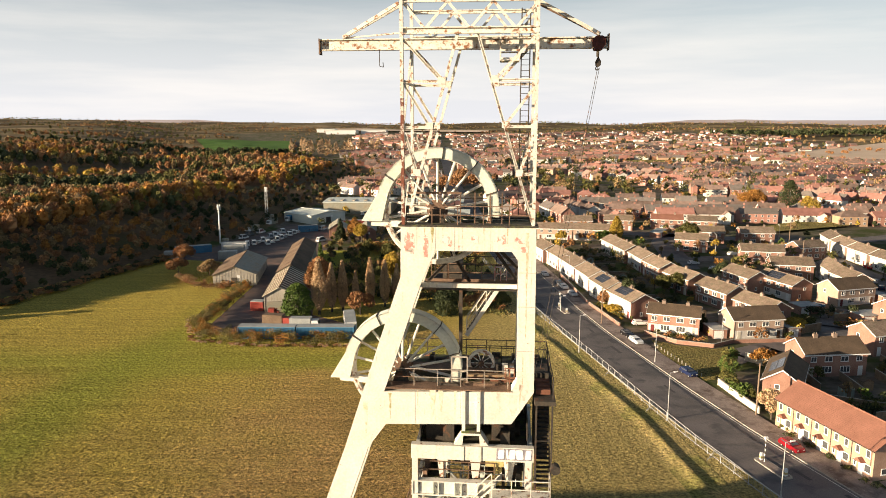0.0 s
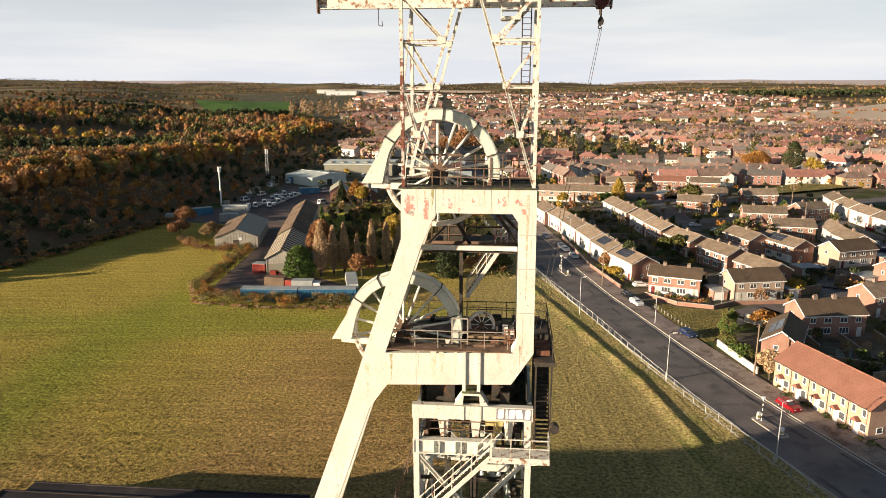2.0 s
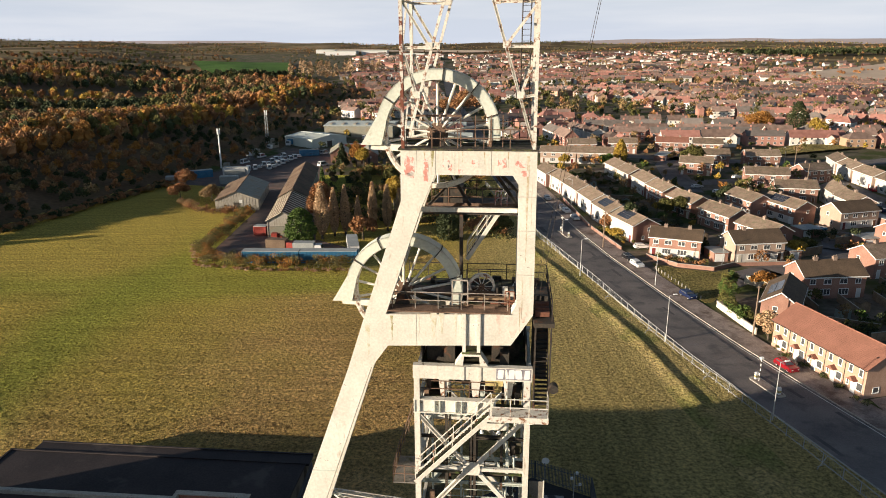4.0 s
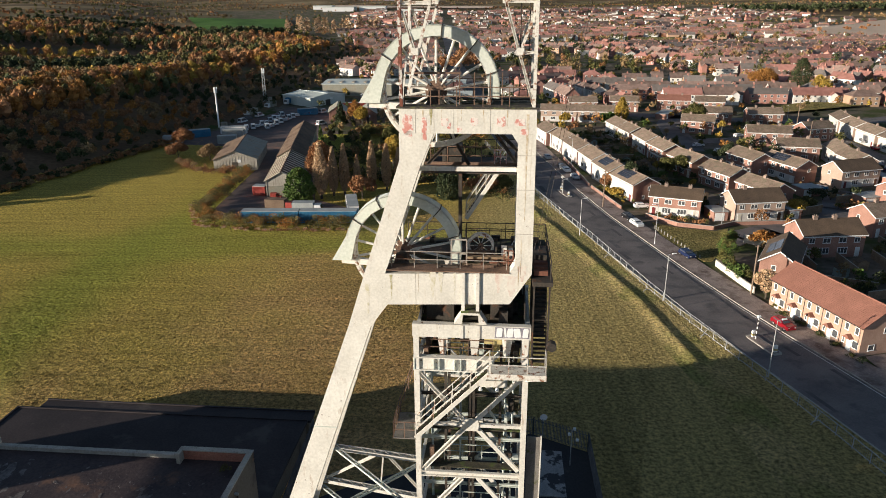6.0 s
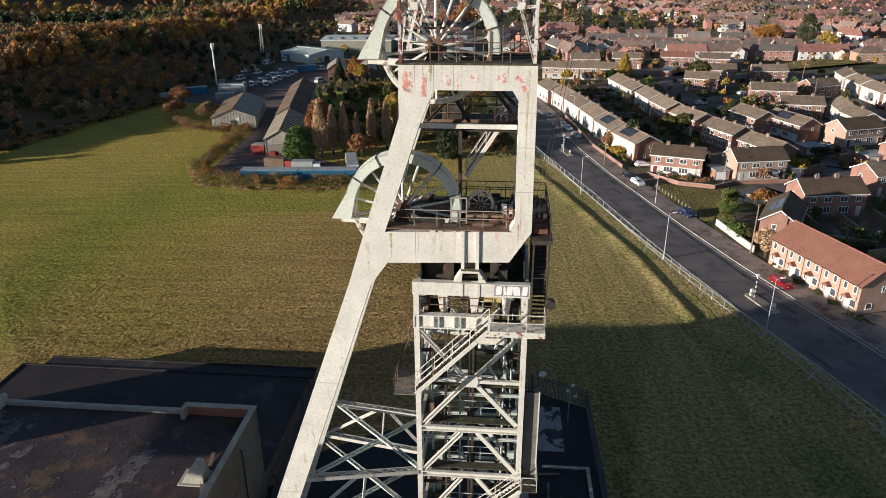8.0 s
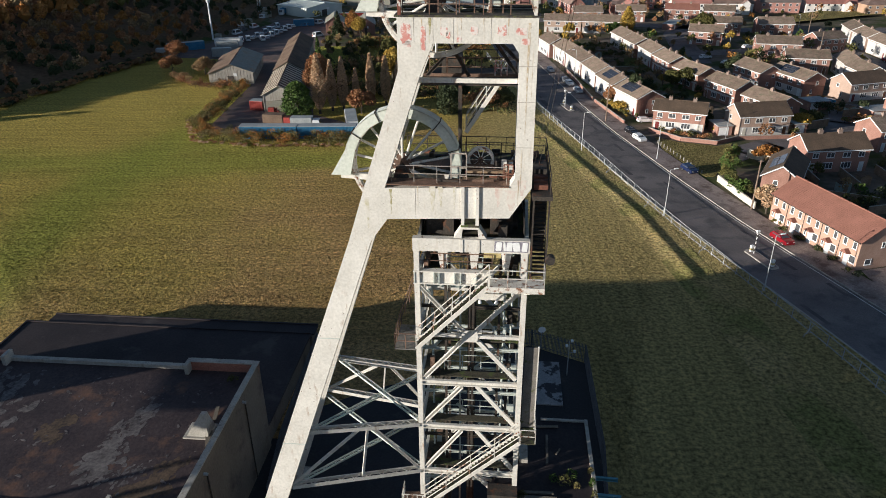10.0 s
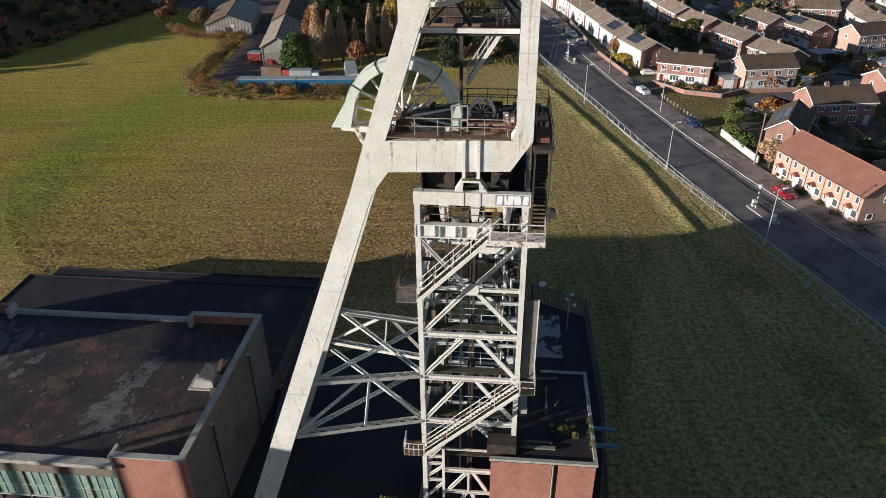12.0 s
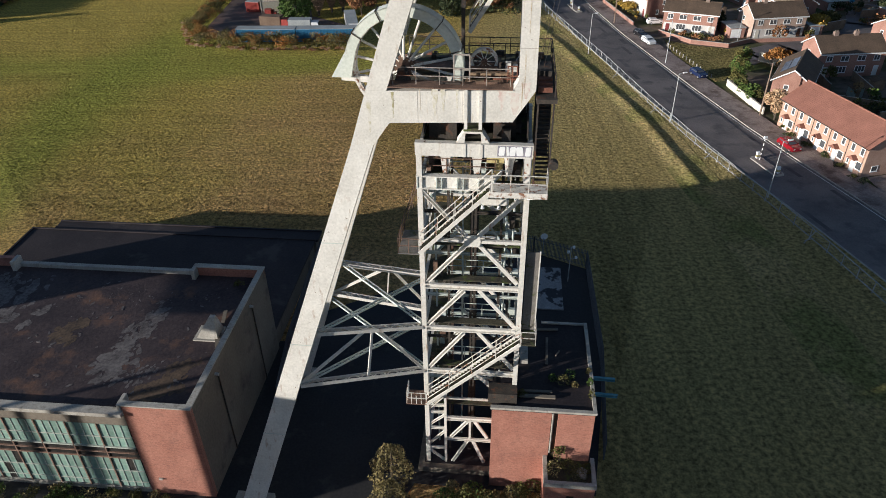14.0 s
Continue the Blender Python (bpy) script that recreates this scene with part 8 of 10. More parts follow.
def lorry(x, y, ang, cab, box, label, length=7.5):
    ob = thing("lorry", pose(x, y, 0, 0, 0, ang) @ TRUE, label, "lorry", "lorries in the yard")
    part("chassis", Shape().box(0.2, 0.3, 0.6, length, 2.1, 0.85), dark_steel, ob)
    part("cab", Shape().slab([(0, 0.6), (1.9, 0.6), (1.9, 2.9), (0.35, 2.9), (0.0, 1.7)], 0.1, 2.4), cab, ob)
    part("windscreen", Shape().hull([(-0.01, 0.25, 1.75), (-0.01, 2.25, 1.75), (0.3, 2.25, 2.75), (0.3, 0.25, 2.75)], [(-0.03, 0.25, 1.75), (-0.03, 2.25, 1.75), (0.27, 2.25, 2.76), (0.27, 0.25, 2.76)]), window_glass, ob)
    part("box_body", Shape().box(2.1, 0.02, 0.9, length, 2.48, 3.5), box, ob)
    for u in (1.0, length - 2.2, length - 1.1):
        for v in (0.25, 2.25):
            w = part("wheel", Shape().ring(u, 0.48, 0.2, 0.48, v - 0.14, v + 0.14, n=16), tyre_black, ob)
            part("rim", Shape().ring(u, 0.48, 0.03, 0.2, v - 0.1, v + 0.1, n=10), steel, w)
    return ob


for x, y, a, c, b, l in ((-76, 303, 70, van_white, sheet_grey, "white lorry with a grey box body"), (-70.5, 316, 75, van_white, container_blue, "white lorry with a blue box body"), (-33.5, 150.5, 170, lorry_red, sheet_rust, "red lorry parked in the yard"), (-80, 283, 60, van_white, sheet_grey, "white lorry with a grey box body"), (-27, 148.5, 178, van_white, container_top, "white lorry beside the blue containers")):
    lorry(x, y, a, c, b, l)
heap = single("scrap_heap", Shape().box(-1.2, -0.8, 0, 0.2, 0.4, 1.6).box(0.1, -0.5, 0, 1.2, 0.6, 0.9).box(-0.4, 0.3, 0, 0.6, 1.2, 1.2), lorry_red, "heap of red and white scrap by the shed", "scrap", pose(-40.3, 160.6, 0))


def phone_mast(x, y, h, label, lattice_mast=False):
    z = land(x, y)
    ob = thing("phone_mast", pose(x, y, z), label, "mast", "masts")
    if lattice_mast:
        for a, b in ((-0.6, -0.6), (0.6, -0.6), (0.6, 0.6), (-0.6, 0.6)):
            part("leg", Shape().beam((a, b, 0), (a * 0.6, b * 0.6, h), 0.12), steel, ob)
        for k in range(9):
            q = h * k / 9
            part("brace", Shape().beam((-0.6, -0.6, q), (0.58, -0.58, q + h / 9), 0.07), steel, ob)
            part("brace", Shape().beam((0.6, 0.6, q), (-0.58, 0.58, q + h / 9), 0.07), steel, ob)
    else:
        part("pole", Shape().tube((0, 0, 0), (0, 0, h), 0.34, 14, 0.24), white_gloss, ob)
    for k in range(3):
        a = k * 2.1 + 0.5
        part("antenna", Shape().box(0.55 * math.cos(a) - 0.16, 0.55 * math.sin(a) - 0.1, h - 1.6, 0.55 * math.cos(a) + 0.16, 0.55 * math.sin(a) + 0.1, h + 0.5), white_gloss, ob)
        part("arm", Shape().beam((0, 0, h - 0.6), (0.5 * math.cos(a), 0.5 * math.sin(a), h - 0.6), 0.08), steel, ob)
    part("cabin", Shape().box(1.0, -1.0, 0, 3.0, 0.8, 2.0), sheet_grey, ob)


phone_mast(-83.8, 258.5, 14.2, "slim white phone mast at the wood's edge")
phone_mast(-80.5, 316.0, 14.0, "lattice phone mast with white antennas", True)


# ---- cars ----
CARS = {}


def car_paint(name, c):
    return surface(name, c, tuple(min(1, k * 1.15) for k in c), rough=0.25, scale=1, fine=3, bump=0, spec=0.6)


PAINTS = {"white": van_white, "red": car_paint("red_car_paint", (0.20, 0.006, 0.012)), "blue": car_paint("dark_blue_car_paint", (0.012, 0.02, 0.06)), "black": car_paint("black_car_paint", (0.01, 0.01, 0.012)),
          "silver": car_paint("silver_car_paint", (0.36, 0.37, 0.38)), "grey": car_paint("grey_car_paint", (0.10, 0.105, 0.115)), "sky": car_paint("light_blue_car_paint", (0.06, 0.22, 0.38))}
lamp_glass = surface("headlamp_glass", (0.6, 0.6, 0.58), (0.75, 0.75, 0.72), rough=0.1, scale=2, fine=6, bump=0)
lamp_red = surface("tail_lamp_red", (0.3, 0.01, 0.01), (0.4, 0.02, 0.02), rough=0.2, scale=2, fine=6, bump=0)


def make_car(colour, van=False):
    L, W = (5.0, 1.95) if van else (4.2, 1.75)
    ob = thing("van" if van else "car", pose(0, 0, -50), ("%s panel van with side windows" if van else "%s hatchback car parked at the roadside") % colour, "van" if van else "car", "parked vehicles")
    top = 2.2 if van else 1.45
    side = [(0, 0.35), (L, 0.35), (L, 0.85), (L - 0.15, 1.0), (L - (0.9 if van else 1.15), 1.05), (L - (1.5 if van else 1.9), top - 0.06), (0.5, top - 0.02), (0.12, 1.0), (0, 0.8)]
    lower = [(x, z) for x, z in side if z < 1.06]
    body = Shape()
    n = len(side)
    loops = []
    for f, inset in ((0, 0.10), (0.08, 0.0), (0.92, 0.0), (1, 0.10)):
        loops.append([(x + (0.04 if inset and x < 1 else -0.04 if inset and x > L - 1 else 0), -W / 2 + W * f + (0 if z < 1.1 else (0.14 if f < 0.5 else -0.14)), z) for x, z in side])
    i = 0
    for lp in loops:
        body.v.extend(lp)
    for a in range(3):
        for k in range(n):
            body.f.append((a * n + k, a * n + (k + 1) % n, (a + 1) * n + (k + 1) % n, (a + 1) * n + k))
    body.f.append(tuple(range(n)))
    body.f.append(tuple(range(3 * n, 4 * n)))
    part("body", body, PAINTS[colour], ob)
    xa, xb = L - (0.95 if van else 1.2), L - (1.48 if van else 1.86)
    part("windscreen", Shape().hull([(xa, -W / 2 + 0.2, 1.1), (xa, W / 2 - 0.2, 1.1), (xb, W / 2 - 0.28, top - 0.12), (xb, -W / 2 + 0.28, top - 0.12)], [(xa + 0.03, -W / 2 + 0.2, 1.12), (xa + 0.03, W / 2 - 0.2, 1.12), (xb + 0.03, W / 2 - 0.28, top - 0.1), (xb + 0.03, -W / 2 + 0.28, top - 0.1)]), window_glass, ob)
    part("rear_window", Shape().hull([(0.14, -W / 2 + 0.25, 1.1), (0.14, W / 2 - 0.25, 1.1), (0.42, W / 2 - 0.3, top - 0.14), (0.42, -W / 2 + 0.3, top - 0.14)], [(0.10, -W / 2 + 0.25, 1.12), (0.10, W / 2 - 0.25, 1.12), (0.38, W / 2 - 0.3, top - 0.12), (0.38, -W / 2 + 0.3, top - 0.12)]), window_glass, ob)
    for q in (-1, 1):
        part("side_window", Shape().hull([(0.6, q * (W / 2 + 0.005), 1.06), (xa - 0.2, q * (W / 2 + 0.005), 1.06), (xb - 0.1, q * (W / 2 - 0.13), top - 0.14), (0.72, q * (W / 2 - 0.13), top - 0.14)], [(0.6, q * (W / 2 + 0.02), 1.06), (xa - 0.2, q * (W / 2 + 0.02), 1.06), (xb - 0.1, q * (W / 2 - 0.115), top - 0.14), (0.72, q * (W / 2 - 0.115), top - 0.14)]), window_glass, ob)
        part("headlight", Shape().box(L - 0.16, q * (W / 2 - 0.3) - 0.16, 0.68, L + 0.01, q * (W / 2 - 0.3) + 0.16, 0.84), lamp_glass, ob)
        part("tail_light", Shape().box(-0.015, q * (W / 2 - 0.25) - 0.12, 0.72, 0.08, q * (W / 2 - 0.25) + 0.12, 0.95), lamp_red, ob)
        part("mirror", Shape().box(xa - 0.25, q * (W / 2 + 0.1) - 0.1, 1.02, xa - 0.1, q * (W / 2 + 0.1) + 0.1, 1.16), PAINTS[colour], ob)
        for x in (0.8, L - 0.85):
            wl = part("wheel", Shape().ring(x, 0.32, 0.19, 0.32, q * (W / 2 - 0.1) - 0.11, q * (W / 2 - 0.1) + 0.12, n=18), tyre_black, ob)
            part("rim", Shape().ring(x, 0.32, 0.03, 0.19, q * (W / 2 - 0.1) - 0.08, q * (W / 2 - 0.1) + 0.1, n=10), steel, wl)
    return ob


def car(x, y, ang, colour, van=False, z=0.03):
    key = (colour, van)
    if key in CARS:
        return copy_thing(CARS[key], pose(x, y, z, 0, 0, ang))
    CARS[key] = make_car(colour, van)
    CARS[key].matrix_basis = pose(x, y, z, 0, 0, ang) @ TRUE


for x, y, a, c, v in ((-71.9, 252.4, 60, "white", True), (-70.0, 254.5, 60, "white", True), (-69.2, 258.0, 62, "white", False), (-68.4, 261.5, 62, "white", True), (-67.8, 266, 64, "white", False), (-67.2, 269.5, 64, "silver", True), (-66.7, 274.3, 66, "white", True), (-66.2, 278.5, 66, "white", False), (-65.5, 283, 66, "white", True),
                      (-79.0, 268, 20, "white", True), (-78.7, 275, 20, "grey", True), (-76.0, 282, 20, "white", True), (-56, 288, 10, "sky", False), (-52, 291, 10, "white", True), (-48, 262, 5, "white", True), (-40, 340, 5, "white", True), (-30, 341, 30, "blue", False), (-22, 345, 15, "white", False), (-15, 338, 8, "white", True)):
    car(x, y, a + 48, c, v)
for k in range(8):
    car(-64.8 + 0.75 * k, 255 + 4.1 * k, 112 + k, "white" if k != 4 else "silver", k % 3 != 1)
for x, y, a, c in ((48.2, 92.5, -76, "red"), (39.5, 140.2, -76, "white"), (38.9, 144.8, -76, "black"), (42.7, 151.5, 5, "white"), (46.9, 149.6, 8, "black"), (43.9, 121.6, -75, "blue"), (33.0, 188.5, -82, "white"), (33.9, 180.5, -82, "silver"), (32.4, 192.5, -82, "grey"), (30.2, 205.0, -84, "silver"), (78.8, 219.4, 10, "white"), (93.0, 249.2, 5, "white"),
                   (87.4, 249.8, 40, "silver"), (102.4, 203.8, 10, "grey"), (90.5, 166.4, 10, "sky"), (132.4, 211.5, 80, "red"), (137.8, 219.4, 80, "red"), (104.8, 163.0, 15, "red"), (91.6, 180.2, -75, "white"), (82.5, 210.8, 15, "white"), (100, 160, 20, "grey"), (119, 184, 60, "blue"), (122, 192, 60, "silver"), (113, 240, 30, "grey"), (98, 235, 20, "white"), (105, 236, 20, "blue")):
    car(x, y, a, c, z=0.12 if x < 50 and y < 150 else 0.06)
# ---- along the road ----
line_white = surface("worn_road_paint", (0.45, 0.44, 0.41), (0.6, 0.58, 0.54), rough=0.8, scale=1.5, fine=6, bump=0, stain=(0.1, 0.1, 0.1), stain_scale=1.2, stain_cut=(0.58, 0.7))
moss_wood = surface("old_pole_wood", (0.14, 0.10, 0.07), (0.26, 0.19, 0.14), rough=0.9, scale=1, fine=8, bump=0.2)
white_wall = surface("cream_rendered_wall", (0.55, 0.50, 0.41), (0.68, 0.62, 0.52), rough=0.8, scale=0.8, fine=5, bump=0.1, stain=(0.32, 0.28, 0.22), stain_scale=1, stain_cut=(0.6, 0.8))
lawn_grass = surface("mown_lawn", (0.22, 0.19, 0.065), (0.34, 0.27, 0.10), rough=0.95, scale=0.2, fine=2, bump=0, spec=0.1)
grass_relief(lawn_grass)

bank_grass = surface("dry_uncut_grass", (0.44, 0.335, 0.13), (0.62, 0.48, 0.21), rough=0.95, scale=0.12, fine=1.4, bump=0, stain=(0.34, 0.31, 0.10), stain_scale=0.09, stain_cut=(0.46, 0.6), spec=0.1)
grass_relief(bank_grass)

# Bank of rough grass beside the road fence.
def bank():
    ys = [40, 55, 70, 84, 98, 113, 127, 141, 155, 168, 180]
    def crest(y):
        pts = ((40, 36.5), (70, 34.2), (84, 32.4), (92, 31.6), (101.5, 30.5), (113.8, 27.8), (132, 23.8), (146, 20.7), (180, 12.9))
        for (a, xa), (b, xb) in zip(pts, pts[1:]):
            if y <= b:
                return xa + (xb - xa) * (y - a) / (b - a)
    s = Shape()
    for a, b in zip(ys, ys[1:]):
        steps = 6
        for k in range(steps):
            p, q = a + (b - a) * k / steps, a + (b - a) * (k + 1) / steps
            for u0, z0, u1, z1 in ((-2.6, -0.03, -1.6, 0.03), (-1.6, 0.03, -0.25, 0.55), (-0.25, 0.55, 0.15, 0.53), (0.15, 0.53, 1.7, 0.03), (1.7, 0.03, 2.3, 0.0), (2.3, 0.0, 3.2, 0.02)):
                f = lambda y: min(1, (190 - y) / 40, max(0.02, (y - 46) / 16)) * (0.50 + 0.18 * noise.noise((y * 0.15, 1, 1)))
                j = lambda y: 0.22 * noise.noise((y * 0.3, 5, 2))
                s.poly((crest(p) + u0 + j(p), p, z0 * f(p) + 0.42), (crest(p) + u1 + j(p), p, z1 * f(p) + 0.42), (crest(q) + u1 + j(q), q, z1 * f(q) + 0.42), (crest(q) + u0 + j(q), q, z0 * f(q) + 0.42))
    ob = single("grass_bank", s, bank_grass, "low bank and ditch of rough grass", "bank", kind="structure")
    ob.location.z = -0.4


bank()

# Tussocks of the rough sward: upright tufts that catch the low sun.
def tufts():
    r = np.random.default_rng(12)
    n = 260000
    f = r.random(n)
    y = 44 / (1 - f * (1 - 44 / 235.0))
    x = r.uniform(-0.72, 0.34, n) * y
    keep = (x < 36.5 - 0.29 * (y - 60)) & (x > -112 + 0.30 * (y - 160) - 1)
    keep &= ~((x > -57) & (x < -14) & (y > 135)) & ~((y < 70) & (x < -14) & (x > -50)) & ~((y < 65.5) & (x < 15.6) & (x > -15)) & ~((y > 168) & (x > -60))
    rows = np.sin(y * 3.1 + 0.25 * x + 2.2 * np.sin(x * 0.05)) * 0.5 + np.sin(y * 0.9 + 0.1 * x) * 0.5
    lump = np.sin(x * 1.9 + 1.3 * np.sin(y * 1.1)) * np.sin(y * 1.7 + 1.5 * np.sin(x * 0.8))
    keep &= r.random(n) < 0.55 + 0.25 * rows + 0.3 * lump
    x, y = x[keep], y[keep]
    n = len(x)
    a = r.uniform(0, math.pi, n)
    w = r.uniform(0.08, 0.2, n) * (0.7 + y / 160)
    h = r.uniform(0.02, 0.065, n) * (0.75 + y / 220)
    lean = r.normal(0, 0.06, (n, 2))
    v = np.zeros((n, 3, 3))
    v[:, 0] = np.stack([x - w * np.cos(a), y - w * np.sin(a), np.full(n, -0.01)], 1)
    v[:, 1] = np.stack([x + w * np.cos(a), y + w * np.sin(a), np.full(n, -0.01)], 1)
    v[:, 2] = np.stack([x + lean[:, 0], y + lean[:, 1], h], 1)
    me = bpy.data.meshes.new("grass_tufts")
    me.vertices.add(3 * n)
    me.vertices.foreach_set("co", v.ravel().astype(np.float32))
    me.loops.add(3 * n)
    me.loops.foreach_set("vertex_index", np.arange(3 * n, dtype=np.int32))
    me.polygons.add(n)
    me.polygons.foreach_set("loop_start", np.arange(0, 3 * n, 3, dtype=np.int32))
    me.materials.append(grass)
    me.update(calc_edges=True)
    tagged(new("grass_tufts", me), "rough tufts of yellowing autumn grass over the field", "grass", kind="stuff")


tufts()

# Road markings and islands.
ribbon("edge_line", lambda y: road_x(y) + 4.35, lambda y: road_x(y) + 4.5, [52, 61, 70, 77, 86, 98, 115, 145, 166], 0.032, 0.04, line_white, "worn pale line along the kerb", "road marking")


rnd = random.Random(33)
for k in range(22):
    y = 56 + k * 6.2 + rnd.uniform(-2, 2)
    off, w, ln = rnd.choice((-3.6, -2.2, 1.6, 3.2, 3.4)) + rnd.uniform(-0.4, 0.4), rnd.uniform(0.4, 1.1), rnd.uniform(1.2, 7.5)
    slope = (road_x(y + ln) - road_x(y)) / ln
    out = [(road_x(y) + off - w / 2, y), (road_x(y) + off + w / 2, y + rnd.uniform(-0.1, 0.1)), (road_x(y) + off + w / 2 + slope * ln, y + ln), (road_x(y) + off - w / 2 + slope * ln, y + ln + rnd.uniform(-0.15, 0.15))]
    single("road_patch", Shape().plan(out, 0.031, 0.035), tarmac_patch, "darker patched strip in the asphalt", "road patch", kind="structure")


def island(x, y, ang, length):
    ob = thing("traffic_island", pose(x, y, 0, 0, 0, ang), "small kerbed traffic island with bollards", "traffic island", "traffic islands")
    out = [(-length / 2, -0.5), (-length / 2 + 0.4, -0.8), (length / 2 - 0.4, -0.8), (length / 2, -0.5), (length / 2, 0.5), (length / 2 - 0.4, 0.8), (-length / 2 + 0.4, 0.8), (-length / 2, 0.5)]
    part("kerb", Shape().plan(out, 0.0, 0.16), concrete, ob)
    part("infill", Shape().plan([(u * 0.88, v * 0.8) for u, v in out], 0.16, 0.175), pavement_mat, ob)
    for u in (-length / 2 + 0.7, length / 2 - 0.7):
        b = part("bollard", Shape().box(u - 0.16, -0.2, 0.175, u + 0.16, 0.2, 1.15), white_gloss, ob, "white and yellow bollard")
        part("band", Shape().box(u - 0.17, -0.21, 0.4, u + 0.17, 0.21, 0.7), yellow_old, b)
    post = part("beacon_post", Shape().tube((-length / 2 + 1.3, 0, 0.175), (-length / 2 + 1.3, 0, 3.4), 0.06, 8), white_gloss, ob)
    for k in range(4):
        part("black_band", Shape().tube((-length / 2 + 1.3, 0, 0.6 + k * 0.7), (-length / 2 + 1.3, 0, 0.95 + k * 0.7), 0.065, 8), dark_steel, post)
    part("beacon_globe", Shape().ring(-length / 2 + 1.3, 3.55, 0.0, 0.2, -0.2, 0.2, n=12), white_gloss, post)


island(43.6, 85.4, -76, 6.0)
island(29.2, 164.5, -80, 7.0)


def street_lamp(x, y, h, turn, label="tall grey steel street lamp"):
    ob = thing("street_lamp", pose(x, y, 0, 0, 0, turn), label, "street lamp", "street lamps")
    part("column", Shape().tube((0, 0, 0), (0, 0, 1.6), 0.1, 10).tube((0, 0, 1.6), (0, 0, h), 0.07, 10, 0.045), steel, ob)
    part("arm", Shape().tube((0, 0, h), (0.7, 0, h + 0.12), 0.04, 8), steel, ob)
    part("lantern", Shape().hull([(0.55, -0.12, h + 0.04), (1.25, -0.1, h + 0.1), (1.25, 0.1, h + 0.1), (0.55, 0.12, h + 0.04)], [(0.6, -0.09, h + 0.2), (1.2, -0.07, h + 0.22), (1.2, 0.07, h + 0.22), (0.6, 0.09, h + 0.2)]), white_gloss, ob)


for x, y, h, t in ((34.5, 100.7, 7.6, 10), (40.5, 76.9, 7.8, 10), (28.6, 164.2, 3.5, 10), (40.4, 126.8, 8.0, 190), (27.0, 132.5, 7.6, 10), (58.0, 139.4, 6.0, 200), (112.0, 157.0, 6.5, 100), (110.0, 154.0, 6.5, 100), (36.2, 196, 7.5, 190), (21.5, 200, 7.5, 10), (95.4, 240, 6.5, 90), (128, 262, 6.5, 90)):
    street_lamp(x, y, h, t)
for x, y, h in ((48.9, 102.5, 8.5), (35.9, 152.4, 8.6), (112.5, 214.0, 9.0), (33.5, 218.0, 8.0), (130.0, 258.0, 8.5)):
    ob = thing("telegraph_pole", pose(x, y, 0), "old wooden telegraph pole", "pole", "telegraph poles")
    part("pole", Shape().tube((0, 0, 0), (0, 0, h), 0.15, 9, 0.1), moss_wood, ob)
    part("cross_bar", Shape().beam((-0.4, 0, h - 0.3), (0.4, 0, h - 0.3), 0.08), moss_wood, ob)

fence_steel = surface("dull_galvanised_steel", (0.34, 0.345, 0.35), (0.52, 0.525, 0.53), rough=0.6, scale=1, fine=9, bump=0, metal=0.3)

# Railings between the grass and the road.
def road_fence():
    ob = thing("roadside_fence", pose(0, 0, 0), "long galvanised steel railing between grass and road", "fence")
    pts = [(47.0, 40), (42.4, 64.5), (41.1, 70.4), (39.8, 76.0), (38.5, 81.2), (37.2, 86.8), (35.8, 92.4), (33.1, 105.5), (28.9, 129.5), (22.6, 160), (17.5, 190), (13, 226)]
    post = Shape().tube((0, 0, 0), (0, 0, 1.5), 0.05, 6).mesh("post", fence_steel)
    for a, b in zip(pts, pts[1:]):
        a, b = Vector((*a, 0)), Vector((*b, 0))
        n = round((b - a).length / 2.6)
        for k in range(n):
            p, q = a.lerp(b, k / n), a.lerp(b, (k + 1) / n)
            o = part("post", post, None, ob)
            o.location = p
            for z in (0.25, 1.45):
                part("rail", Shape().beam(p + Vector((0, 0, z)), q + Vector((0, 0, z)), 0.06), fence_steel, ob)
            bars = Shape()
            for j in range(1, 9):
                r = p.lerp(q, j / 9)
                bars.beam(r + Vector((0, 0, 0.25)), r + Vector((0, 0, 1.45)), 0.011)
            tagged(part("bar_panel", bars, fence_steel, ob), kind="stuff")
    # Raking struts where the line was braced.
    for x, y in ((41.9, 66.9), (36.9, 88.0), (33.3, 104.2), (30.4, 120.0)):
        part("raking_strut", Shape().beam((x, y, 1.4), (x - 1.25, y - 0.5, 0.05), 0.06), fence_steel, ob)
        part("raking_strut", Shape().beam((x - 1.25, y - 0.5, 0.4), (x - 0.1, y, 0.35), 0.05), fence_steel, ob)


road_fence()


def low_wall(pts, h, w, mat, label, name="garden_wall"):
    ob = thing(name, pose(0, 0, 0), label, "wall", "garden walls")
    for a, b in zip(pts, pts[1:]):
        part("wall_run", Shape().beam((*a, h / 2), (*b, h / 2), w, h), mat, ob)
        part("coping", Shape().beam((*a, h + 0.033), (*b, h + 0.033), w + 0.08, 0.06), concrete if mat is not white_wall else white_wall, ob)
    return ob


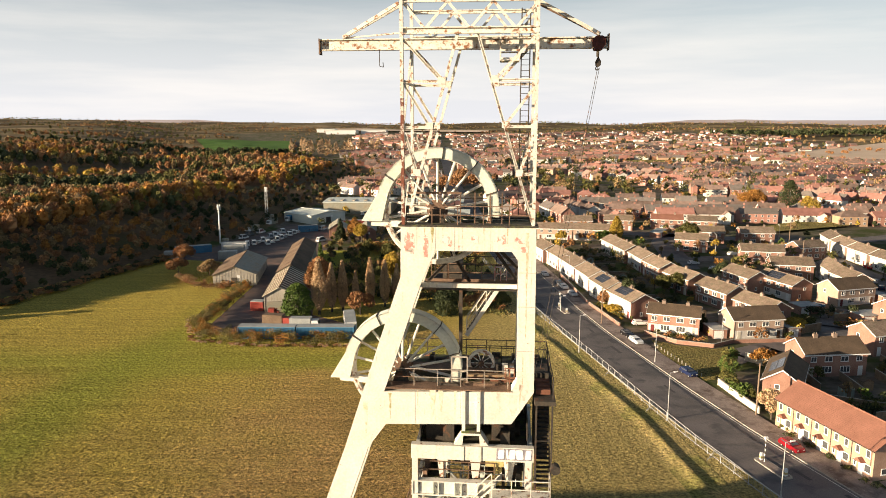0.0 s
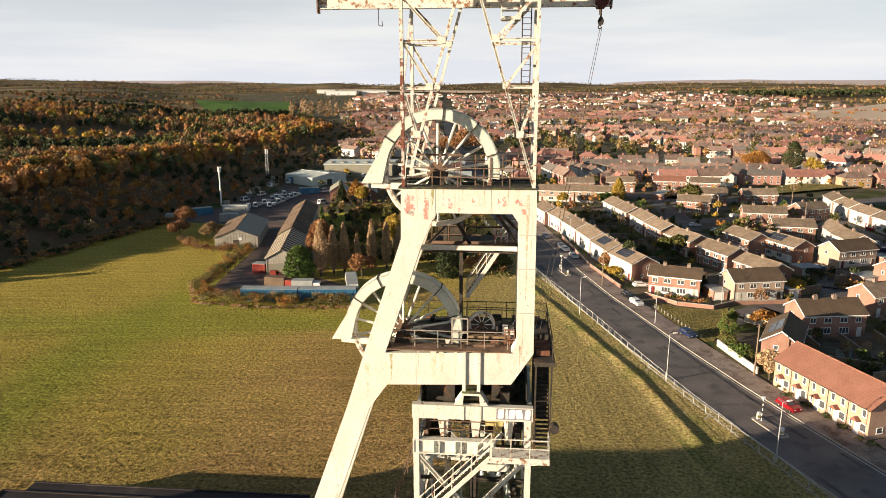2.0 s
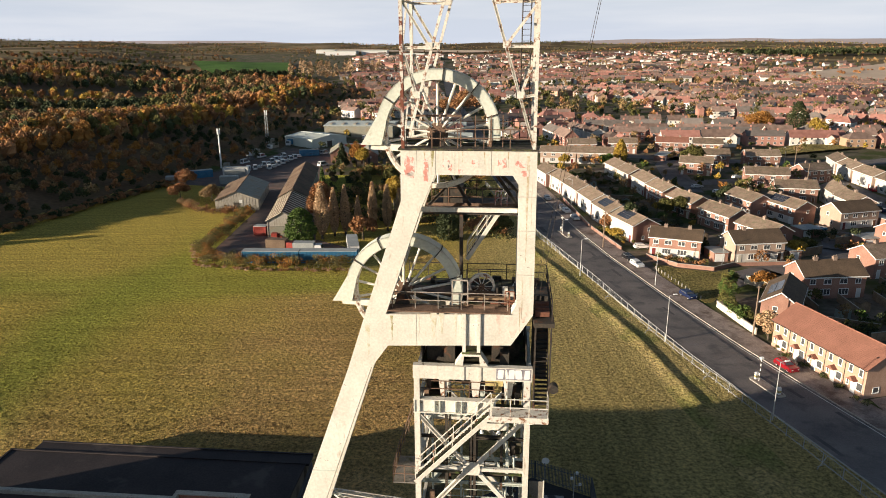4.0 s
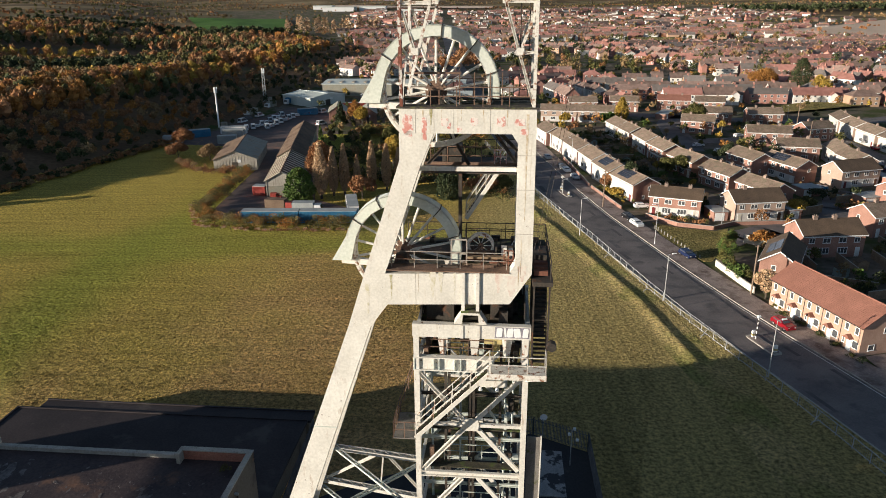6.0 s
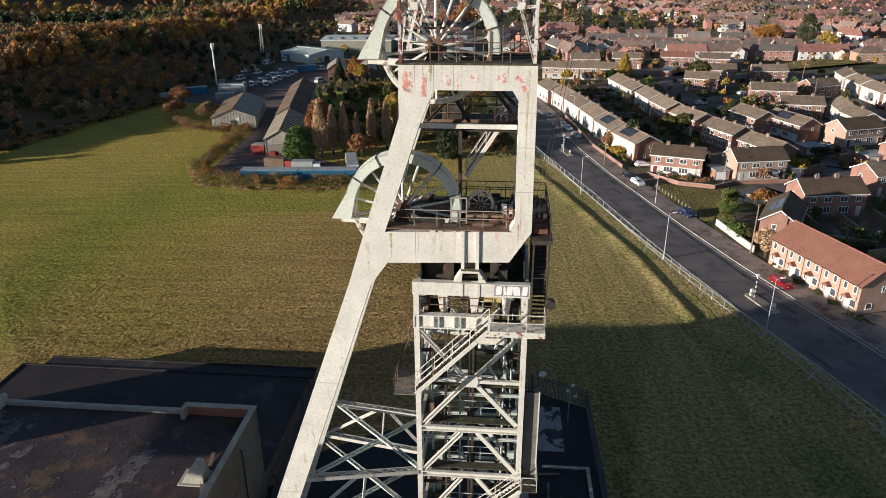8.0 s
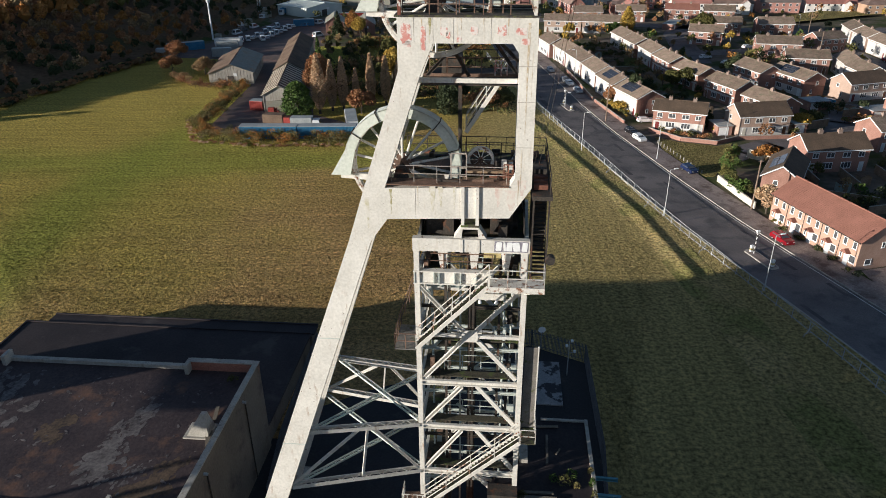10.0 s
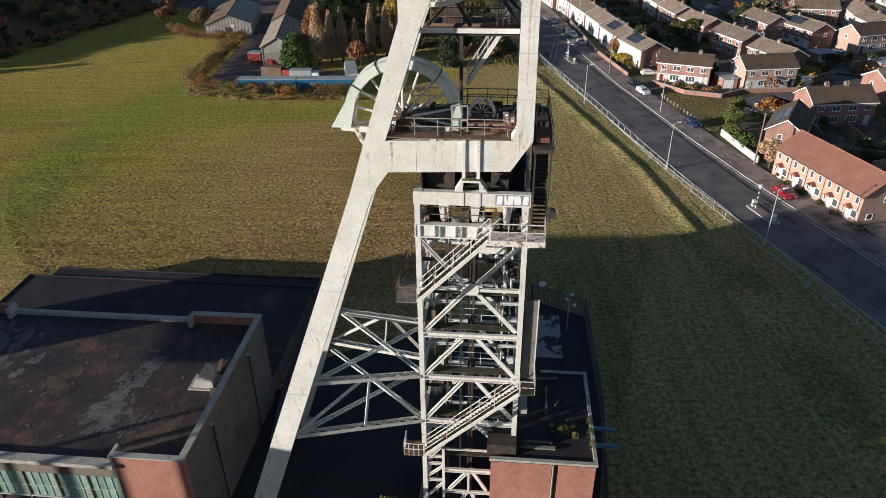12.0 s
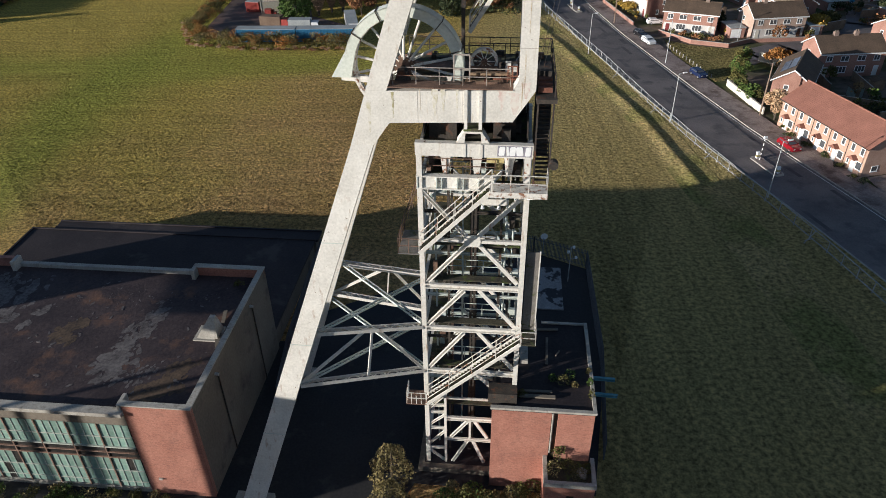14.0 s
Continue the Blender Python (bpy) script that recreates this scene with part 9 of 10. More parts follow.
low_wall([(48.0, 115.4), (48.4, 112.0), (49.0, 107.0), (49.6, 103.0)], 1.1, 0.22, white_wall, "cream rendered garden wall along the pavement")
low_wall([(36.6, 169.3), (39.6, 150.5)], 0.8, 0.22, brick_red, "low red brick garden wall")
low_wall([(35.0, 205.0), (36.4, 171.0)], 0.8, 0.22, brick_red, "low red brick garden wall")
low_wall([(43.6, 145.0), (48.4, 138.2), (54.9, 135.6), (60.1, 138.6), (72.4, 139.4)], 0.8, 0.22, brick_red, "low red brick garden wall by the lawn")
low_wall([(58.0, 128.0), (63.5, 121.5)], 1.6, 0.2, white_wall, "pale rendered garden wall")
low_wall([(72.6, 143.0), (83.0, 147.5)], 1.8, 0.15, fence_wood, "weathered timber garden fence", "garden_fence")
rr = random.Random(3)
for p, q in (((62, 108), (70, 104)), ((66, 100), (78, 103)), ((64, 112), (64.5, 118)), ((70, 110), (70.5, 118)), ((77, 108), (77.5, 119)), ((60, 96), (72, 92)), ((84, 128), (84, 116)), ((96, 128), (97, 116)), ((46, 176), (56, 174)), ((45, 190), (56, 188)), ((44, 202), (55, 200)), ((43, 215), (54, 214)), ((42, 228), (53, 226)), ((49, 165), (58, 168)), ((72, 170), (80, 172)), ((73, 183), (77, 178)), ((90, 155), (98, 157)), ((110, 172), (116, 168))):
    low_wall([p, q], rr.uniform(1.2, 1.8), 0.08, fence_wood, "weathered timber garden fence", "garden_fence")
single("lawn", Shape().plan([(43.8, 141.0), (47.8, 137.2), (54.8, 134.6), (58.2, 136.4), (54.4, 127.5), (48.3, 117.6), (46.6, 117.4), (43.2, 132.0)], 0.0, 0.07), lawn_grass, "mown green between the road and the houses", "lawn", kind="structure")
for k in range(14):
    y = 119 + k * 1.35
    single("verge_post", Shape().box(-0.07, -0.07, 0, 0.07, 0.07, 0.7), concrete, "short pale concrete post on the verge", "post", pose(46.4 - (y - 119) * 0.18, y, 0.05), group="verge posts")


def strip(pts, w, z, mat, label, name="side_road"):
    s = Shape()
    for a, b in zip(pts, pts[1:]):
        a, b = Vector((*a, 0)), Vector((*b, 0))
        n = (b - a).normalized().cross(Vector((0, 0, 1))) * (w / 2)
        e = (b - a).normalized() * 0.4
        s.hull([a - n - e, a + n - e, b + n + e, b - n + e], [v + Vector((0, 0, z)) for v in (a - n - e, a + n - e, b + n + e, b - n + e)])
    single(name, s, mat, label, "road", kind="structure")


strip([(50, 124), (58, 131), (66, 135.5), (80, 138), (88, 150), (94, 163), (108, 161), (118, 178), (128, 200), (133, 262)], 6, 0.035, tarmac, "narrow estate road of dark asphalt")
strip([(76, 214), (80, 240), (84, 262), (96, 290)], 9, 0.04, tarmac, "estate road and parking of dark asphalt")
strip([(80, 228), (104, 232), (128, 240)], 8, 0.045, tarmac, "estate parking court of dark asphalt")
single("car_park", Shape().plan([(55.6, 82), (54.6, 60), (85, 62), (86, 86), (64, 84)], 0.0, 0.06), pavement_mat, "pale concrete car park beside the terrace", "car park", kind="structure")
strip([(36.5, 300), (120, 268), (150, 262), (240, 300)], 9, 0.04, tarmac, "estate through road of dark asphalt")

# Shrubs in the gardens of the estate.
rnd = random.Random(19)
spots = []
while len(spots) < 190:
    x, y = rnd.uniform(40, 140), rnd.uniform(96, 262)
    if x < road_x(y) + 11 or any((x - a) ** 2 + (y - b) ** 2 < c * c for a, b, c in HOUSE_SPOTS):
        continue
    if 43 < x < 60 and 115 < y < 140 or 76 < x < 86 and 212 < y < 265 or 50 < x < 86 and y < 112 and x < 62:
        continue
    spots.append((x, y))
for k, (x, y) in enumerate(spots):
    h = rnd.choice((1.2, 1.6, 2.2, 2.8, 3.6))
    m, colour = rnd.choice(((leaf_dark, "dark green"), (leaf_dark, "dark green"), (leaf_olive, "olive green"), (leaf_green, "green"), (leaf_rust, "rust-brown"), (leaf_bare, "bare brown"), (leaf_yellow, "yellow")))
    tree("garden_shrub", x, y, h, h * rnd.uniform(0.4, 0.6), m, "round", colour + " shrub in a back garden", n=190, size=0.16 + 0.03 * h, base=0.1, category="shrub", group="garden shrubs")

# Sheds, bins and greenhouses in the gardens.
shed_green = surface("pale_green_shed_paint", (0.22, 0.27, 0.24), (0.32, 0.37, 0.33), rough=0.7, scale=1, fine=5, bump=0.1)
for x, y, a, m in ((66.5, 109.5, 5, shed_green), (71.5, 112.5, 5, fence_wood), (80, 112, 5, fence_wood), (75, 106, 10, shed_green), (47.5, 182, -5, fence_wood), (48.5, 208, -5, fence_wood), (47, 222, -5, shed_green), (51, 196, -5, shed_green), (78, 176, 15, fence_wood), (92, 156, 20, shed_green), (99, 155, 20, fence_wood), (88, 126, 5, fence_wood), (60, 158, 10, fence_wood), (70, 130, 10, shed_green), (53, 170, 0, shed_green), (76, 148, 10, fence_wood), (114, 172, 20, shed_green)):
    ob = thing("garden_shed", pose(x, y, 0, 0, 0, a) @ TRUE, "small garden shed with a felt roof", "shed", "garden sheds")
    part("wall", Shape().hull([(0, 0, -0.1), (2.2, 0, -0.1), (2.2, 0, 1.8), (1.1, 0, 2.3), (0, 0, 1.8)], [(0, 1.8, -0.1), (2.2, 1.8, -0.1), (2.2, 1.8, 1.8), (1.1, 1.8, 2.3), (0, 1.8, 1.8)]), m, ob)
    part("roof", Shape().hull([(-0.15, -0.1, 1.76), (1.1, -0.1, 2.32), (1.1, 1.9, 2.32), (-0.15, 1.9, 1.76)], [(-0.15, -0.1, 1.84), (1.1, -0.1, 2.4), (1.1, 1.9, 2.4), (-0.15, 1.9, 1.84)]).hull([(2.35, -0.1, 1.76), (1.1, -0.1, 2.32), (1.1, 1.9, 2.32), (2.35, 1.9, 1.76)], [(2.35, -0.1, 1.84), (1.1, -0.1, 2.4), (1.1, 1.9, 2.4), (2.35, 1.9, 1.84)]), tile_dark, ob)
    part("door", Shape().box(0.7, -0.04, 0, 1.5, -0.003, 1.7), fence_wood, ob)
for x, y, a, w, d in ((47.8, 147.6, -20, 3.4, 5.2), (57.0, 141.5, 5, 3.6, 5.4), (73.4, 142.6, 8, 3.4, 6), (84.8, 160, 10, 6, 5), (95.0, 152.0, 12, 9, 5), (110.4, 170.0, 16, 4, 6), (120, 240, 10, 12, 5.5), (86, 272, 60, 14, 5)):
    ob = thing("garage", pose(x, y, 0, 0, 0, a) @ TRUE, "flat-roofed garage with pale door", "garage", "garages")
    part("wall", Shape().box(0, 0, -0.1, w, d, 2.3), brick_red, ob)
    part("roof", Shape().box(-0.15, -0.2, 2.303, w + 0.15, d + 0.15, 2.48), container_top, ob)
    part("door", Shape().box(0.3, -0.05, 0, min(w - 0.3, 2.7), -0.003, 2.05), white_gloss, ob)

# ---- trees and bushes that can be told apart ----
for x, y, h, r, m, s, l in ((-34.2, 159.0, 8.0, 3.6, leaf_green, "dome", "broad green conifer by the shed"), (-29.4, 160.5, 13.5, 1.9, twigs, "tall", "tall bare poplar with pale brown twigs"), (-26.8, 163, 12, 1.3, twigs, "tall", "tall bare poplar with pale brown twigs"), (-24.2, 163.5, 12.6, 1.25, twigs, "tall", "tall bare poplar with pale brown twigs"),
                            (-21.4, 166, 9.4, 0.9, twigs, "tall", "slim bare poplar with brown twigs"), (-18.0, 168, 12.4, 1.25, twigs, "tall", "tall bare poplar with pale brown twigs"), (-14.4, 168, 11.8, 1.3, twigs, "tall", "tall bare poplar with pale brown twigs"), (-11.5, 169, 10.6, 1.1, twigs, "tall", "tall bare poplar with pale brown twigs"), (-19.6, 160, 6.0, 3.4, leaf_rust, "round", "round rust-leaved tree by the containers"),
                            (-31.5, 172, 13.0, 3.6, leaf_rust, "round", "reddish brown tree behind the poplars"), (-34.0, 190, 13, 1.9, leaf_green, "cone", "narrow green conifer behind the sheds"), (-14.0, 186, 11.0, 3.2, leaf_yellow, "round", "yellow-leaved tree by the scrub"), (-9.0, 176, 9.0, 2.6, leaf_orange, "round", "orange-leaved tree by the scrub"), (0.9, 160.5, 9.2, 2.9, leaf_dark, "dome", "dense dark evergreen beside the field"), (4.0, 166, 7.5, 2.5, leaf_dark, "round", "dark evergreen bush in the scrub"), (9.4, 163, 5.0, 4.0, leaf_rust, "round", "spreading brown bush beside the field"), (14.5, 166, 4.5, 3.0, leaf_olive, "round", "olive bush by the road"),
                            (-39.0, 262, 9.5, 2.4, leaf_dark, "cone", "dark conifer beside the hut"), (-33.6, 262, 10.0, 3.4, leaf_orange, "round", "orange tree between the huts"), (-30.5, 258, 8.0, 3.4, leaf_yellow, "round", "yellow bush before the hut"), (-26, 236, 5, 2.6, leaf_olive, "round", "olive bush in the rough ground"), (-18, 226, 6, 2.8, leaf_olive, "round", "olive bush in the rough ground"), (-84, 222, 7.0, 3.4, leaf_rust, "round", "rust-leaved tree by the cabins"), (-80, 206, 5.0, 4.0, leaf_rust, "round", "bare reddish bush by the shed"), (-69.5, 203, 5.0, 3.6, leaf_bare, "round", "bare reddish bush by the shed"),
                            (171.5, 343.6, 17, 5.6, leaf_dark, "tall", "tall dense dark green tree"), (176.5, 333.1, 11, 5.4, leaf_yellow, "round", "bright yellow tree by the crossroads"), (158.1, 354.7, 12, 7.5, leaf_orange, "round", "broad orange tree by the crossroads"), (89.0, 249.9, 10, 4.6, leaf_olive, "round", "olive green tree by the street"), (45.8, 165.4, 8.5, 2.6, leaf_dark, "round", "dark pine in a front garden"), (40.6, 168.0, 4.5, 2.6, leaf_rust, "round", "rust-leaved shrub in a front garden"), (62.5, 182, 6.0, 3.0, leaf_olive, "round", "green tree in a back garden"),
                            (59.0, 182, 5.2, 2.6, leaf_olive, "round", "green tree in a back garden"), (57.2, 148.0, 3.8, 1.6, leaf_dark, "cone", "small dark conifer in a garden"), (41.6, 161, 2.6, 2.6, leaf_yellow, "round", "golden shrub in a front garden"), (77.0, 146.0, 3.6, 3.6, leaf_yellow, "round", "golden hedge in a garden"), (80.5, 150.0, 3.2, 2.6, leaf_olive, "round", "green shrub in a garden"), (60.5, 126.0, 3.4, 2.4, leaf_orange, "round", "orange bush in a garden"), (50.6, 101.0, 5.2, 2.4, twigs, "round", "bare young tree by the terrace"), (53.2, 149.5, 3.0, 2.4, leaf_dark, "round", "dark shrub in a garden"), (81.0, 197, 6, 2.6, leaf_dark, "round", "dark evergreens between houses"), (84.5, 196, 5.5, 2.2, leaf_dark, "round", "dark evergreens between houses"),
                            (99, 145, 4, 2.4, leaf_olive, "round", "low olive garden shrub"), (104, 144, 3.6, 2.6, leaf_orange, "round", "orange shrub in a garden"), (66, 262, 10, 2.6, leaf_yellow, "tall", "slender yellow birch by the flats"), (60, 258, 6, 3.0, leaf_green, "round", "green tree in a back garden"), (45, 262, 5, 2.6, leaf_yellow, "round", "yellow tree in a garden")):
    tree("tree" if h > 4.6 else "shrub", x, y, h, r, m, s, l, base=0.08 * h if m in (leaf_green, leaf_dark, twigs) else 0.1 * h, n=int(160 * r * min(h, 9)) if m is not twigs else int(480 * h), size=0.26 if m is not twigs else 0.17, category="tree" if h > 4.6 else "shrub")

for x, y, h, r in ((9, 430, 15, 8), (20, 455, 13, 7), (1, 450, 12, 6), (13, 500, 14, 8)):
    tree("tree", x, y, h, r, leaf_rust, "round", "large rust-brown tree among the far houses", n=1500, size=0.5)
# Rough ground between the sheds and the road.
twig_green = leafy("dry_olive_twigs", (0.13, 0.11, 0.045), (0.26, 0.21, 0.09))
rnd = random.Random(41)
spots = [[], [], []]
while sum(len(s) for s in spots) < 330:
    x, y = rnd.uniform(-44, 16), rnd.uniform(172, 300)
    if x < -0.205 * y + 8 or x > road_x(y) - 11 or (y > 250 and rnd.random() < 0.6):
        continue
    spots[rnd.choice((0, 0, 1, 2))].append((x, y))
for s, m, l in zip(spots, (leaf_olive, leaf_dark, leaf_bare), ("olive scrub on rough ground", "dark green scrub on rough ground", "bare brown scrub on rough ground")):
    grove("rough_scrub", s, m, l, 170, 0.3, hr=(1.6, 4.2), flatbase=0.02)
# Bush and weeds at the foot of the tower.
tree("bush", -4.3, 33.9, 4.0, 1.6, twig_green, "dome", "olive-brown bush at the foot of the headframe", n=2600, size=0.09, base=0.4, category="bush")
tree("bush", -4.4, 31.6, 2.8, 1.4, twig_green, "dome", "olive-brown bush at the foot of the headframe", n=2000, size=0.09, base=0.2, category="bush")
rnd = random.Random(77)
for k in range(9):
    tree("bramble", -0.4 + k * 0.8 + rnd.uniform(-0.3, 0.3), 32.5 + rnd.uniform(-0.5, 0.35), rnd.uniform(0.9, 1.5), rnd.uniform(0.6, 1.0), rnd.choice((leaf_green, leaf_olive, twig_green)), "dome", "low brambles along the foot of the brick wall", n=380, size=0.09, base=0.1, category="bramble", group="brambles by the wall")
for x, y, r, h in ((8.3, 36.1, 0.55, 0.6), (8.9, 36.7, 0.45, 0.5), (7.6, 36.4, 0.35, 0.4), (9.1, 35.7, 0.3, 0.3), (10.1, 34.6, 0.25, 0.8), (10.2, 35.8, 0.25, 0.7), (10.3, 37.0, 0.22, 0.5), (5.2, 34.9, 0.4, 0.3)):
    tree("roof_weed", x, y, h, r, rnd.choice((twig_green, leaf_olive, leaf_green)), "dome", "weeds rooted in the flat roof", n=190, size=0.06, base=0.05, category="weeds", group="weeds on the roof").location.z = 8.42
for x, y, r, h in ((7.4, 32.0, 0.6, 1.0), (9.2, 31.6, 0.6, 0.5), (9.9, 32.2, 0.5, 0.5), (8.6, 32.4, 0.6, 0.7)):
    tree("roof_weed", x, y, h, r, rnd.choice((twig_green, leaf_olive)), "dome", "weeds covering the lean-to roof", n=320, size=0.06, base=0.05, category="weeds", group="weeds on the roof").location.z = 3.55
tree("roof_weed", -17.9, 47.6, 0.6, 0.6, leaf_olive, "round", "weeds in the corner of the roof", n=260, size=0.06, base=0.05, category="weeds", group="weeds on the roof").location.z = 8.5
tree("bush", 8.0, 32.9, 1.6, 0.7, leaf_olive, "round", "straggling plants growing on the lean-to roof", n=300, size=0.08, base=0.2, category="bush").location.z = 3.55


def hedge(name, pts, h, w, mats, label, dens=90, size=0.24):
    ob = thing(name, pose(0, 0, 0), label, "hedge", "hedges")
    for i, m in enumerate(mats):
        out = []
        for a, b in zip(pts, pts[1:]):
            ln = math.hypot(b[0] - a[0], b[1] - a[1])
            n = int(ln / 1.6) + 1
            for k in range(n):
                f = (k + rr.random()) / n
                x, y = a[0] + (b[0] - a[0]) * f + rr.gauss(0, w * 0.3), a[1] + (b[1] - a[1]) * f + rr.gauss(0, w * 0.3)
                hh = h * rr.uniform(0.6, 1.25)
                out.append(crown_points(dens, hh, max(0.7, w * rr.uniform(0.35, 0.6)), 0.0, "round") + np.array([x, y, land(x, y)]))
        c = np.concatenate(out)
        part("foliage", leaf_mesh("foliage", c, np.full(len(c), size), m), None, ob)
    stems = Shape()
    for a, b in zip(pts, pts[1:]):
        for k in range(int(math.hypot(b[0] - a[0], b[1] - a[1]) / 2.5) + 1):
            f = k / (int(math.hypot(b[0] - a[0], b[1] - a[1]) / 2.5) + 1)
            x, y = a[0] + (b[0] - a[0]) * f, a[1] + (b[1] - a[1]) * f
            stems.tube((x, y, land(x, y) - 0.2), (x, y, land(x, y) + h * 0.7), 0.08, 5, 0.03)
    tagged(part("stems", stems, bark, ob), kind="stuff")


hedge("hedge", [(-53.5, 187), (-54.0, 170), (-54.5, 150), (-49, 141), (-38, 138.6), (-19.5, 138.0)], 2.8, 3.4, (leaf_orange, leaf_olive, twig_green), "straggling brown autumn hedge round the yard", dens=230, size=0.13)
hedge("hedge", [(-78, 199), (-66, 186), (-55.5, 186.5)], 2.2, 3.0, (leaf_rust, leaf_bare), "straggling brown bushes beside the shed", dens=230, size=0.13)
hedge("hedge", [(-56.5, 186), (-57, 150), (-51, 138.5), (-36, 136.2), (-18, 136.2)], 0.7, 1.4, (leaf_rust, twigs), "fringe of dead bracken along the field", dens=120, size=0.1)
hedge("garden_hedge", [(56.4, 129.5), (52.6, 123), (49.6, 116.6), (50.2, 110), (51.0, 106)], 2.6, 2.2, (leaf_green, leaf_olive), "tall green garden hedge beside the path", dens=220, size=0.17)
hedge("garden_hedge", [(38.6, 169), (41.6, 156)], 1.4, 1.6, (leaf_olive, leaf_yellow), "low mixed front garden hedge", dens=90, size=0.17)
hedge("garden_hedge", [(46, 143.2), (54, 138.6)], 1.6, 1.8, (leaf_olive, leaf_rust), "mixed shrubs in a front garden", dens=120, size=0.17)
hedge("garden_hedge", [(50.6, 98.0), (51.0, 96.0)], 0.9, 1.0, (leaf_olive,), "small shrubs by the terrace", dens=120, size=0.14)
for k in range(5):
    hedge("garden_hedge", [(50.2 + k * 0.88 + 0.2, 95.5 - k * 3.4), (50.0 + k * 0.88 + 0.5, 94.0 - k * 3.4)], 0.8, 1.0, (leaf_olive, leaf_dark), "small front garden shrubs by the terrace", dens=110, size=0.12)
hedge("wood_fringe", [(-134, 96), (-118, 141), (-103.5, 190), (-96, 214), (-88, 240)], 1.7, 3.2, (leaf_dark, leaf_bare, leaf_rust), "dark scrubby fringe of the wood along the field", dens=110, size=0.3)
hedge("weed_strip", [(-21.5, 31.9), (-30, 32.6), (-44, 33.8)], 0.9, 1.3, (twig_green, leaf_olive, leaf_green), "rank weeds along the foot of the engine house", dens=150, size=0.08)
hedge("rough_hedge", [(-30, 178), (-12, 180), (8, 172), (13, 158)], 3.0, 6, (leaf_rust, leaf_olive, leaf_dark), "thicket of brambles and scrub", dens=90, size=0.28)
hedge("rough_hedge", [(-30, 205), (-8, 212), (6, 200)], 3.4, 8, (leaf_olive, leaf_dark, leaf_rust), "thicket of scrub behind the poplars", dens=90, size=0.3)
hedge("rough_hedge", [(-28, 240), (-4, 248), (10, 232)], 3.8, 9, (leaf_olive, leaf_rust, leaf_orange), "scrub and small autumn trees", dens=90, size=0.32)
for i in range(6):
    y = 168 + i * 14
    hedge("garden_hedge", [(46 + rr.uniform(-2, 2), y), (56 + rr.uniform(-2, 2), y + rr.uniform(-3, 3))], 2.2, 3.0, (leaf_dark, leaf_olive), "dark shrubs between back gardens", dens=80, size=0.25)
for p, q in (((64, 104), (80, 108)), ((82, 122), (97, 126)), ((74, 162), (82, 166)), ((70, 176), (77, 182)), ((88, 150), (96, 148)), ((90, 196), (96, 210)), ((112, 186), (122, 200)), ((70, 200), (74, 228)), ((108, 246), (124, 250)), ((60, 116), (63, 120))):
    hedge("garden_hedge", [p, q], 2.0, 3.0, (rr.choice((leaf_dark, leaf_olive)), rr.choice((leaf_rust, leaf_olive, leaf_yellow))), "mixed garden shrubs between the houses", dens=70, size=0.26)

# Far fields and belts of trees.
def field(name, corners, mat, label, n=24):
    s = Shape()
    P = [[None] * (n + 1) for _ in range(n + 1)]
    a, b, c, d = [Vector((*p, 0)) for p in corners]
    for i in range(n + 1):
        for j in range(n + 1):
            p = a.lerp(b, i / n).lerp(d.lerp(c, i / n), j / n)
            P[i][j] = (p.x, p.y, land(p.x, p.y) + (0.9 if p.y < 700 else 3.2))
    for i in range(n):
        for j in range(n):
            s.poly(P[i][j], P[i + 1][j], P[i + 1][j + 1], P[i][j + 1])
    single(name, s, mat, label, "field", kind="structure")


crop_green = surface("winter_crop_green", (0.06, 0.13, 0.03), (0.10, 0.18, 0.045), rough=1, scale=0.01, fine=0.1, bump=0, spec=0.05)
stubble = surface("tan_stubble", (0.56, 0.43, 0.32), (0.66, 0.52, 0.40), rough=1, scale=0.006, fine=0.08, bump=0, spec=0.05)
field("green_field", CROP, crop_green, "green winter crop field on the far hillside")
field("stubble_field", STUBBLE, stubble, "tan stubble field beyond the town")
field("stubble_field", STUBBLE_FAR, stubble, "pale field far away")
field("playing_field", PLAYING, lawn_grass, "small green playing field among the houses", 6)
field("playing_field", [(128, 296), (182, 322), (190, 306), (134, 282)], lawn_grass, "green verge by the crossroads", 6)
rnd = random.Random(9)
belt = [(x + rnd.uniform(-30, 30), 1750 + 0.22 * (1150 - x) + rnd.uniform(0, 130)) for x in np.linspace(760, 1500, 230)]
grove("pine_belt", belt, leaf_dark, "dark belt of pine trees beyond the fields", 40, 3.2, hr=(16, 23), shape="round")
edge = [(412 + 560 * f + rnd.uniform(-14, 14), 860 + 480 * f + rnd.uniform(-14, 14) * 2) for f in (rnd.random() for _ in range(55))]
grove("field_edge_trees", edge, leaf_rust, "brown trees along the field edge", 60, 1.4, hr=(4, 8))
edge = [(-205 - 330 * f + rnd.uniform(-16, 16), 930 + 30 * f + rnd.uniform(-50, 0)) for f in (rnd.random() for _ in range(110))]
grove("field_edge_trees", edge, leaf_dark, "dark trees below the green field", 60, 1.5, hr=(7, 13))

poplars = [(x + rnd.uniform(-5, 5), y + rnd.uniform(-8, 8)) for x, y in [(-205 + 6 * k, 960 + 4 * k) for k in range(9)] + [(-150 + 5 * k, 1010 + 3 * k) for k in range(12)]]
grove("far_poplars", poplars, twigs, "rows of tall pale half-bare poplars below the green field", 160, 1.2, hr=(17, 23), shape="tall", flatbase=0.08)

